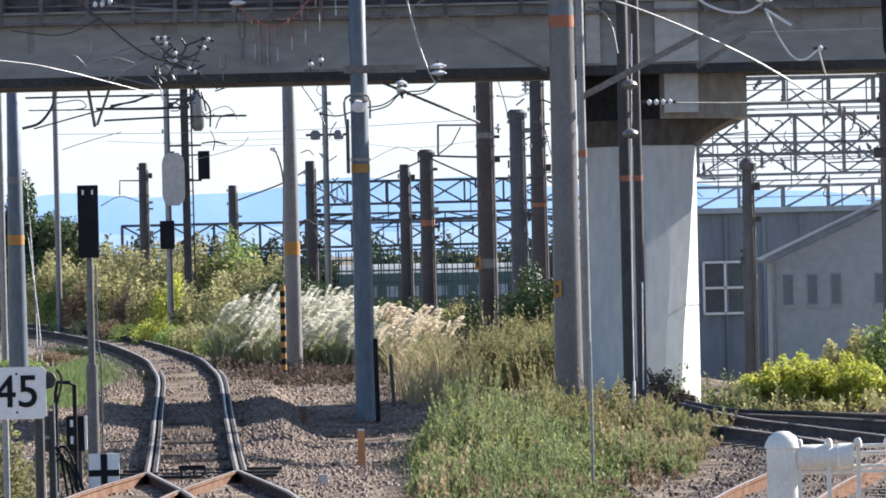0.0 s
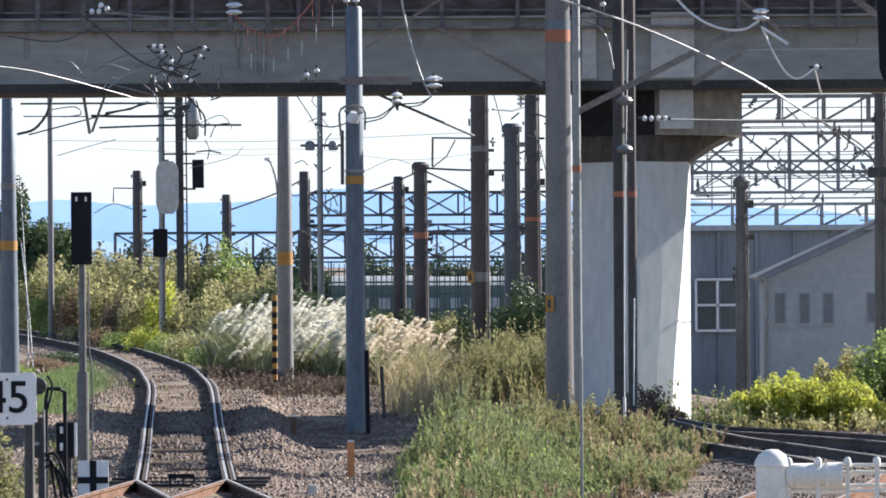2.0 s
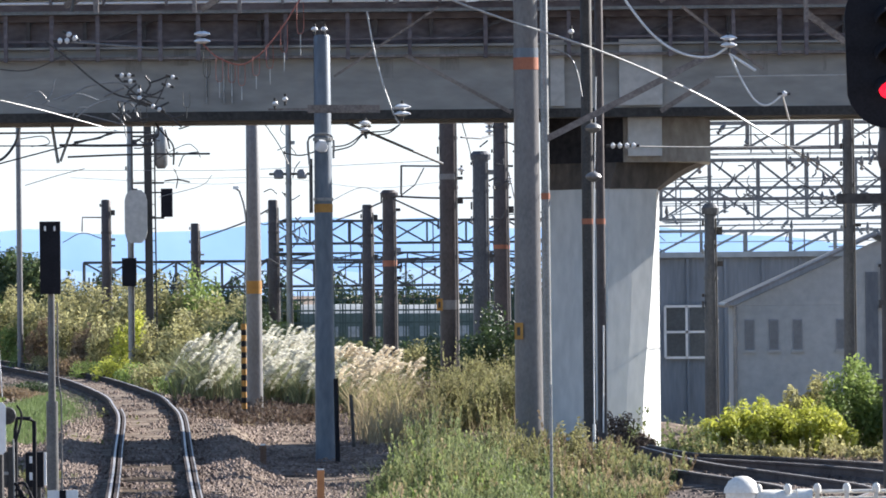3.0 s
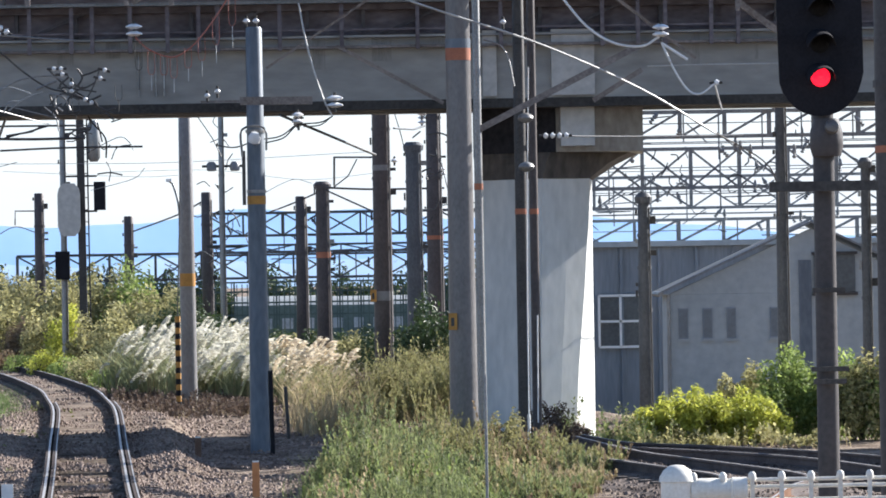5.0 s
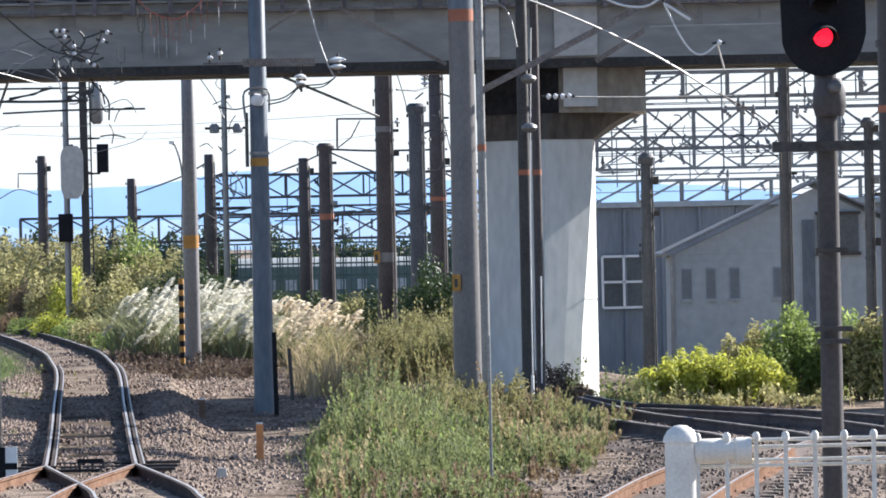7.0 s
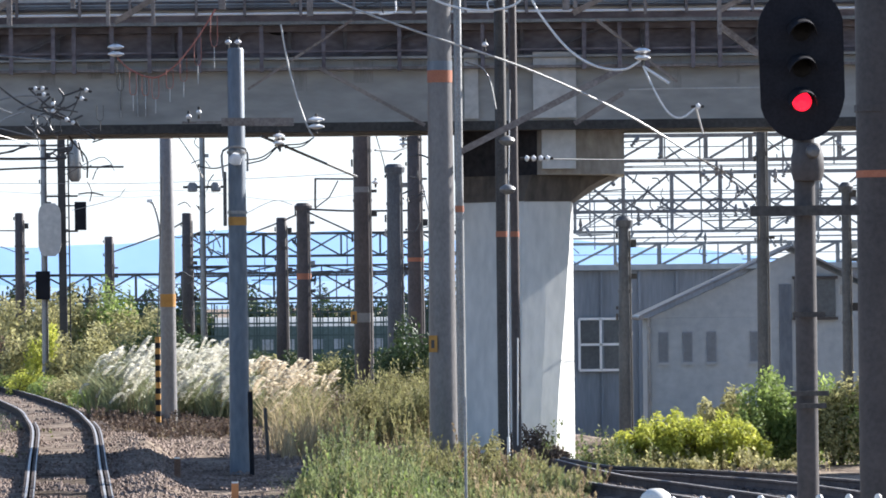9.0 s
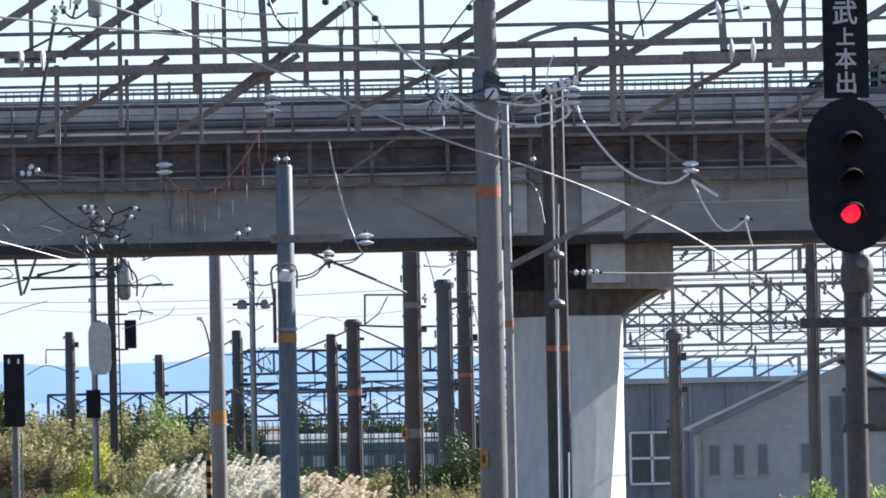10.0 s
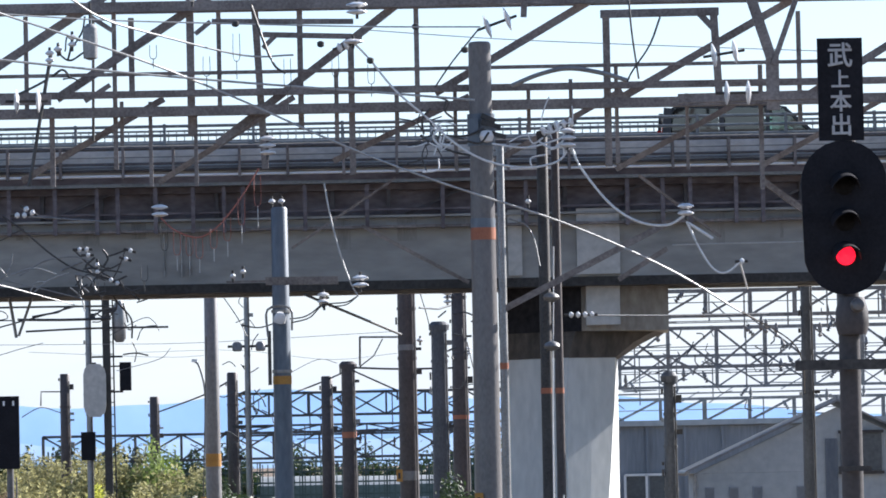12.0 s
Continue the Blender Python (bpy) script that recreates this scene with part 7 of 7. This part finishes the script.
def pole_fittings():
    # collar gear on the tall pole
    x, y = BIG
    z = 7.99
    t = thing("pole_switchgear", (x, y - 0.25, z), "grey switchgear and round cap clamped on the tall pole", "switchgear")
    part("clamp", Geo().lathe((x, y, z - 0.12), [(0.215, 0), (0.215, 0.5)], seg=18), POLE_BLUE, t, "", True)
    part("round_cap", Geo().lathe((x + 0.08, y - 0.24, z + 0.02), [(0.02, -0.1), (0.09, -0.08), (0.12, 0), (0.09, 0.08), (0.02, 0.1)]), PORCELAIN, t, "pale round cap", True)
    part("switch_box", Geo().box((x - 0.2, y - 0.3, z + 0.08), (x - 0.05, y - 0.2, z + 0.3)), POLE_BLUE, t)
    for dz, dx in ((0.25, 0.3), (0.1, 0.38), (0.35, 0.22)):
        part("arm", Geo().bar((x, y - 0.25, z + dz), (x + dx, y - 0.25, z + dz - 0.1), 0.07), DARK_STEEL, t)
    # gear on the blue pole
    x, y = BLUE
    z = 5.39
    t = thing("pole_switchgear", (x, y - 0.2, z), "small bright bracket and box on the blue pole", "switchgear")
    part("bracket", Geo().tube(smooth([(x - 0.22, y - 0.2, z - 0.3), (x - 0.22, y - 0.2, z + 0.15), (x + 0.15, y - 0.2, z + 0.17), (x + 0.18, y - 0.2, z - 0.2)], 4), 0.02), PIPE, t)
    part("lamp_box", Geo().lathe((x - 0.02, y - 0.22, z), [(0.03, -0.1), (0.1, -0.06), (0.11, 0.02), (0.06, 0.1)], (0.2, -0.4, 1)), PORCELAIN, t, "shiny pale housing", True)
    part("cable", Geo().tube([(x - 0.2, y - 0.16, z - 0.2), (x - 0.2, y - 0.16, z - 1.1)], 0.03), WIRE, t, "dark cable")
    for dz in (0.6, 0.1, -0.9):
        part("strap", Geo().lathe((x, y, z + dz), [(0.165, 0), (0.165, 0.05)], seg=18), PIPE, t)
    # transformers on the slim distribution pole
    x, y, z = -3.21, 144.00, 6.29
    t = thing("pole_transformers", (x, y, z), "pair of grey transformers on a slim pole", "transformer")
    for dx in (-0.33, 0.33):
        part("tank", Geo().lathe((x + dx, y, z - 0.12), [(0.10, 0), (0.14, 0.03), (0.14, 0.2), (0.08, 0.27)], seg=12), POLE_GREY, t, "", True)
    part("cross_arm", Geo().bar((x - 0.6, y, z + 0.02), (x + 0.6, y, z + 0.02), 0.07), DARK_STEEL, t)
    part("low_arm", Geo().bar((x - 0.5, y, z - 2.25), (x + 0.5, y, z - 2.25), 0.09), DARK_STEEL, t)
    # round bosses on the twin poles
    for at in ((2.99, 80.10, 5.52), (2.99, 80.10, 4.75)):
        tagged(mesh_object("pole_boss", Geo().lathe(Vector(at), [(0.03, -0.08), (0.11, -0.04), (0.13, 0), (0.11, 0.04), (0.03, 0.08)]), PIPE, (0, 0, 0), True), "grey round boss clamped on a steel pole", "pole fitting", "pole bosses")
    # yellow plates
    for at, m in (((1.77, 79.08, 2.34), YELLOW), ((0.74, 107.90, 2.675), YELLOW)):
        x, y, z = at
        p = thing("number_plate", at, "small yellow marking plate on a concrete pole", "plate", "pole plates")
        part("plate", Geo().box((x - 0.07, y - 0.12, z - 0.13), (x + 0.06, y - 0.10, z + 0.13)), m, p)
        part("mark_bar", Geo().box((x - 0.035, y - 0.125, z - 0.07), (x + 0.015, y - 0.122, z + 0.06)), DARK_STEEL, p, "dark illegible marks")
    # striped guard beside the pale pole
    x, y = -3.23, 101.70
    t = thing("guy_guard", (x, y, 0.5), "yellow and black striped guy wire guard", "guy guard")
    z0, z1 = ground_z(x, y), 2.35
    for i in range(16):
        a, b = z0 + (z1 - z0) * i / 16, z0 + (z1 - z0) * (i + 1) / 16
        part("stripe", Geo().tube([(x, y, a), (x, y, b)], 0.055), YELLOW if i % 2 else BLACK, t, "yellow stripe" if i % 2 else "black stripe")
    part("guy_wire", Geo().tube([(x, y, z1), (x + 0.12, y, z1 + 3.2)], 0.012), WIRE, t)
    # dark conduit leaning on the blue pole
    t = thing("cable_riser", (-1.13, 83.5, 0.2), "black cable riser beside a blue steel pole", "cable riser")
    part("riser", Geo().tube(smooth([(-1.15, 83.70, 1.55), (-1.14, 83.70, 0.80), (-1.13, 83.70, 0.29), (-1.14, 83.70, 0.13)]), 0.04), BLACK, t)
    part("stub", Geo().tube([(-0.91, 83.70, 1.28), (-0.86, 83.70, 0.42)], 0.03), DARK_STEEL, t)


pole_fittings()


def street_lamp():
    x, y = -4.18, 135.0
    t = thing("street_lamp", (x, y, 0.5), "slim street lamp with curved arm behind a pole", "street lamp")
    part("post", Geo().tube([(x, y, 0.5), (x, y, 4.76)], 0.05, 0.04), PIPE, t)
    part("arm", Geo().tube(smooth([(x, y, 4.76), (-4.23, y, 5.21), (-4.35, y, 5.63), (-4.45, y, 5.73)], 4), 0.03), PIPE, t)
    part("lamp_head", Geo().box((-4.53, y - 0.1, 5.71), (-4.38, y + 0.1, 5.79)), WHITE, t, "pale lamp head")


street_lamp()


# ---- loose tangles of wire ----
def tangle(centre, spread, count, length, r, material, name, parent):
    """Short bent wires strewn round a fitting."""
    cx, cy, cz = centre
    for i in range(count):
        x, z = cx + random.gauss(0, spread[0]), cz + random.gauss(0, spread[1])
        a = random.uniform(0, 2 * math.pi)
        dx, dz = math.cos(a) * length * random.uniform(0.4, 1), math.sin(a) * length * random.uniform(0.3, 0.8)
        bow = random.uniform(-0.3, 0.3) * length
        g = Geo().tube(smooth([(x, cy, z), (x + dx * 0.5 - bow * math.sin(a), cy, z + dz * 0.5 + bow * math.cos(a)), (x + dx, cy, z + dz)], 5), r * random.uniform(0.6, 1.2), seg=5)
        part(name, g, material, parent)


line_gear = thing("line_gear", (BIG[0] - 0.6, 79.2, 8.05), "tangled jumper wires and clips beside the tall pole", "line gear")
tangle((1.10, 78.30, 8.00), (0.3, 0.25), 16, 0.7, 0.016, WIRE, "dark_wire", line_gear)
tangle((1.17, 77.40, 7.85), (0.25, 0.2), 9, 0.5, 0.015, JUMPER, "white_wire", line_gear)
tangle((2.93, 78.30, 7.96), (0.2, 0.15), 10, 0.5, 0.016, JUMPER, "white_wire", line_gear)
tangle((-4.54, 78.30, 9.24), (0.2, 0.25), 8, 0.6, 0.018, WIRE, "dark_wire", line_gear)
tangle((-4.08, 79.20, 6.04), (0.25, 0.2), 14, 0.5, 0.016, WIRE, "dark_wire", line_gear)
tangle((-4.83, 79.20, 5.88), (0.4, 0.15), 9, 0.7, 0.018, PIPE, "grey_wire", line_gear)
tangle((7.05, 115.20, 5.54), (0.6, 0.5), 9, 0.45, 0.016, FAR_TRUSS, "dark_wire", far_line)
tangle((8.84, 122.40, 5.13), (0.8, 0.5), 10, 0.45, 0.016, FAR_TRUSS, "dark_wire", far_line)
tangle((9.61, 115.20, 5.74), (0.8, 0.6), 10, 0.45, 0.016, FAR_TRUSS, "dark_wire", far_line)
tangle((-5.11, 106.20, 6.08), (0.25, 0.5), 14, 0.6, 0.018, WIRE, "dark_wire", far_line)
tangle((-3.15, 144.00, 4.69), (0.3, 0.9), 16, 0.8, 0.02, WIRE, "dark_wire", far_line)
tangle((2.29, 120.60, 5.91), (0.25, 0.9), 16, 0.5, 0.02, WIRE, "dark_wire", far_line)


# ---- cars on the bridge ----
def clear_glass(name, tint):
    m = bpy.data.materials.new(name)
    m.use_nodes = True
    n, link = m.node_tree.nodes, m.node_tree.links.new
    clear, shine, mix = n.new("ShaderNodeBsdfTransparent"), n.new("ShaderNodeBsdfGlossy"), n.new("ShaderNodeMixShader")
    clear.inputs["Color"].default_value = (*tint, 1)
    shine.inputs["Roughness"].default_value = 0.03
    mix.inputs[0].default_value = 0.12
    link(clear.outputs[0], mix.inputs[1])
    link(shine.outputs[0], mix.inputs[2])
    link(mix.outputs[0], n["Material Output"].inputs["Surface"])
    return m


TINTED = clear_glass("pale tinted car glass", (0.40, 0.52, 0.48))
PRIVACY = clear_glass("dark privacy glass", (0.07, 0.09, 0.09))


def car(name, y, facing, length, height, paint, label, base, top_end):
    """A car with its nose along facing (+1 or -1 in x), its windscreen from base up to top_end (shares of half its length): body, roof on pillars, clear panes, seats, wheels."""
    c = thing(name, (0, y, ROAD_Z), label, "car", "cars on the bridge")
    f, w, z = facing, 1.66, ROAD_Z
    half = length / 2
    ya, yb = y - w / 2, y + w / 2

    def X(a):
        return f * half * a

    sill = 0.93
    low = [(-1, 0.3), (-0.97, 0.22), (0.96, 0.22), (1, 0.34), (0.995, 0.55), (0.95, 0.68), (0.88, 0.78), (base + 0.05, 0.90), (base, sill), (-0.97, sill), (-1, 0.8)]
    part("body", Geo().outline([(X(a), b + z) for a, b in low], ya, yb), paint, c, smooth=True)
    crown = [(-0.985, 0.72), (-0.955, 0.86), (-0.88, 0.955), (-0.65, 1.0), (0.5 * (top_end - 0.65), 1.0), (top_end - 0.20, 0.965), (top_end - 0.07, 0.92), (top_end, 0.875)]
    top = [(a, sill + (height - sill) * b) for a, b in crown]
    roof = [(X(a), b + z) for a, b in top] + [(X(a * 0.985), b + z - 0.075) for a, b in reversed(top)]
    part("roof", Geo().outline(roof, ya + 0.1, yb - 0.1), paint, c)
    eave = sill + (height - sill) * 0.93
    q1, q2 = -0.96 + 0.36 * (base + 0.96), -0.96 + 0.68 * (base + 0.96)
    pillars = (((-0.98, sill), (-0.955, eave - 0.02), 0.15), ((q1, sill), (q1, eave + 0.02), 0.08), ((q2 - 0.02, sill), (q2 - 0.02, eave), 0.07), ((base + 0.02, sill), (top_end - 0.03, eave - 0.05), 0.06))
    for side in (ya + 0.06, yb - 0.06):
        for (a0, z0), (a1, z1), t in pillars:
            part("pillar", Geo().bar((X(a0), side, z + z0 - 0.01), (X(a1), side, z + z1), t, 0.05), paint, c)
        for a0, a1, b0, b1, glass in ((-0.93, q1 - 0.03, -0.9, q1 - 0.03, PRIVACY), (q1 + 0.03, q2 - 0.05, q1 + 0.03, q2 - 0.05, PRIVACY), (q2 + 0.02, base - 0.04, q2 + 0.02, top_end - 0.05, TINTED)):
            pane = [(X(a0), sill + 0.01), (X(a1), sill + 0.01), (X(b1), eave - 0.05), (X(b0), eave - 0.02)]
            part("side_window", Geo().outline([(p, q + z) for p, q in pane], side - 0.004, side + 0.004), glass, c, "tinted side window")
    lean = [(X(base), ya + 0.1, z + sill), (X(base), yb - 0.1, z + sill), (X(top_end - 0.01), yb - 0.14, z + eave - 0.04), (X(top_end - 0.01), ya + 0.14, z + eave - 0.04)]
    part("windscreen", Geo().hexa(lean, [(p + f * 0.012, q, r) for p, q, r in lean]), PRIVACY, c, "tinted windscreen")
    for a in (q2 + 0.06, q1 - 0.1):
        for dy in (-0.38, 0.38):
            seat = part("seat", Geo().hexa([(X(a), y + dy - 0.22, z + 0.45), (X(a - 0.1), y + dy - 0.22, z + 0.45), (X(a - 0.1), y + dy + 0.22, z + 0.45), (X(a), y + dy + 0.22, z + 0.45)],
                                           [(X(a - 0.09), y + dy - 0.2, z + 1.05), (X(a - 0.14), y + dy - 0.2, z + 1.05), (X(a - 0.14), y + dy + 0.2, z + 1.05), (X(a - 0.09), y + dy + 0.2, z + 1.05)]), BLACK, c, "dark seat back")
            part("headrest", Geo().box((min(X(a - 0.15), X(a - 0.10)), y + dy - 0.12, z + 1.1), (max(X(a - 0.15), X(a - 0.10)), y + dy + 0.12, z + 1.27)), BLACK, seat)
    for a in (0.62, -0.62):
        for side in (-1, 1):
            wheel = part("wheel", Geo().lathe((X(a), y + side * (w / 2 - 0.1), z + 0.3), [(0.2, -0.1), (0.3, -0.08), (0.3, 0.08), (0.2, 0.1)], (0, 1, 0), 16), BLACK, c, "black wheel")
            part("rim", Geo().lathe((X(a), y + side * (w / 2 - 0.1), z + 0.3), [(0.18, -0.11), (0.18, 0.11)], (0, 1, 0), 12), PIPE, wheel)
    for side in (ya + 0.05, yb - 0.25):
        part("tail_lamp", Geo().box((X(-1) - 0.03, side, z + 0.8), (X(-1) + 0.03, side + 0.2, z + 1.2)), TAIL_RED, c, "red tail lamp")
        part("headlamp", Geo().box((X(0.985) - 0.03, side, z + 0.52), (X(0.985) + 0.03, side + 0.2, z + 0.66)), PORCELAIN, c, "pale headlamp")
        part("door_mirror", Geo().box((X(base - 0.07) - 0.06, side if side > y else side - 0.2, z + 0.93), (X(base - 0.07) + 0.06, side + 0.35 if side > y else side + 0.01, z + 1.07)), paint, c)
    return c


TAIL_RED = mat("red lamp plastic", (0.4, 0.02, 0.01), (0.6, 0.04, 0.03), 0.2, 0.2)
NEAR_LANE, FAR_LANE = BRIDGE_Y + 1.2, BRIDGE_BACK - 1.15
PAINT_A = mat("dark grey car paint", (0.02, 0.022, 0.025), (0.04, 0.042, 0.047), 2.0, 0.2, metal=0.3)
PAINT_B = mat("dark blue car paint", (0.016, 0.018, 0.024), (0.03, 0.034, 0.044), 2.0, 0.3, metal=0.2)
PAINT_C = mat("blue green van paint", (0.04, 0.07, 0.10), (0.07, 0.11, 0.15), 2.0, 0.3)
car_a = car("car", NEAR_LANE, -1, 4.2, 1.66, PAINT_A, "dark grey hatchback driving over the bridge", 0.71, 0.46)
car_b = car("car", FAR_LANE, 1, 3.9, 1.58, PAINT_B, "dark blue small car driving over the bridge", 0.42, 0.14)
car_c = car("van", NEAR_LANE, -1, 4.2, 1.72, PAINT_C, "blue-green van driving over the bridge", 0.60, 0.33)


def motions():
    for c, y, t0, x0, speed in ((car_a, NEAR_LANE, 10.8, -0.68, -12.5), (car_b, FAR_LANE, 12.0, 7.41, 14.0), (car_c, NEAR_LANE, 9.5, -5.76, -12.8)):
        walk(c, [(t, pose(x0 + speed * (t - t0), y, ROAD_Z)) for t in (0, 4, 8, 12)])


motions()
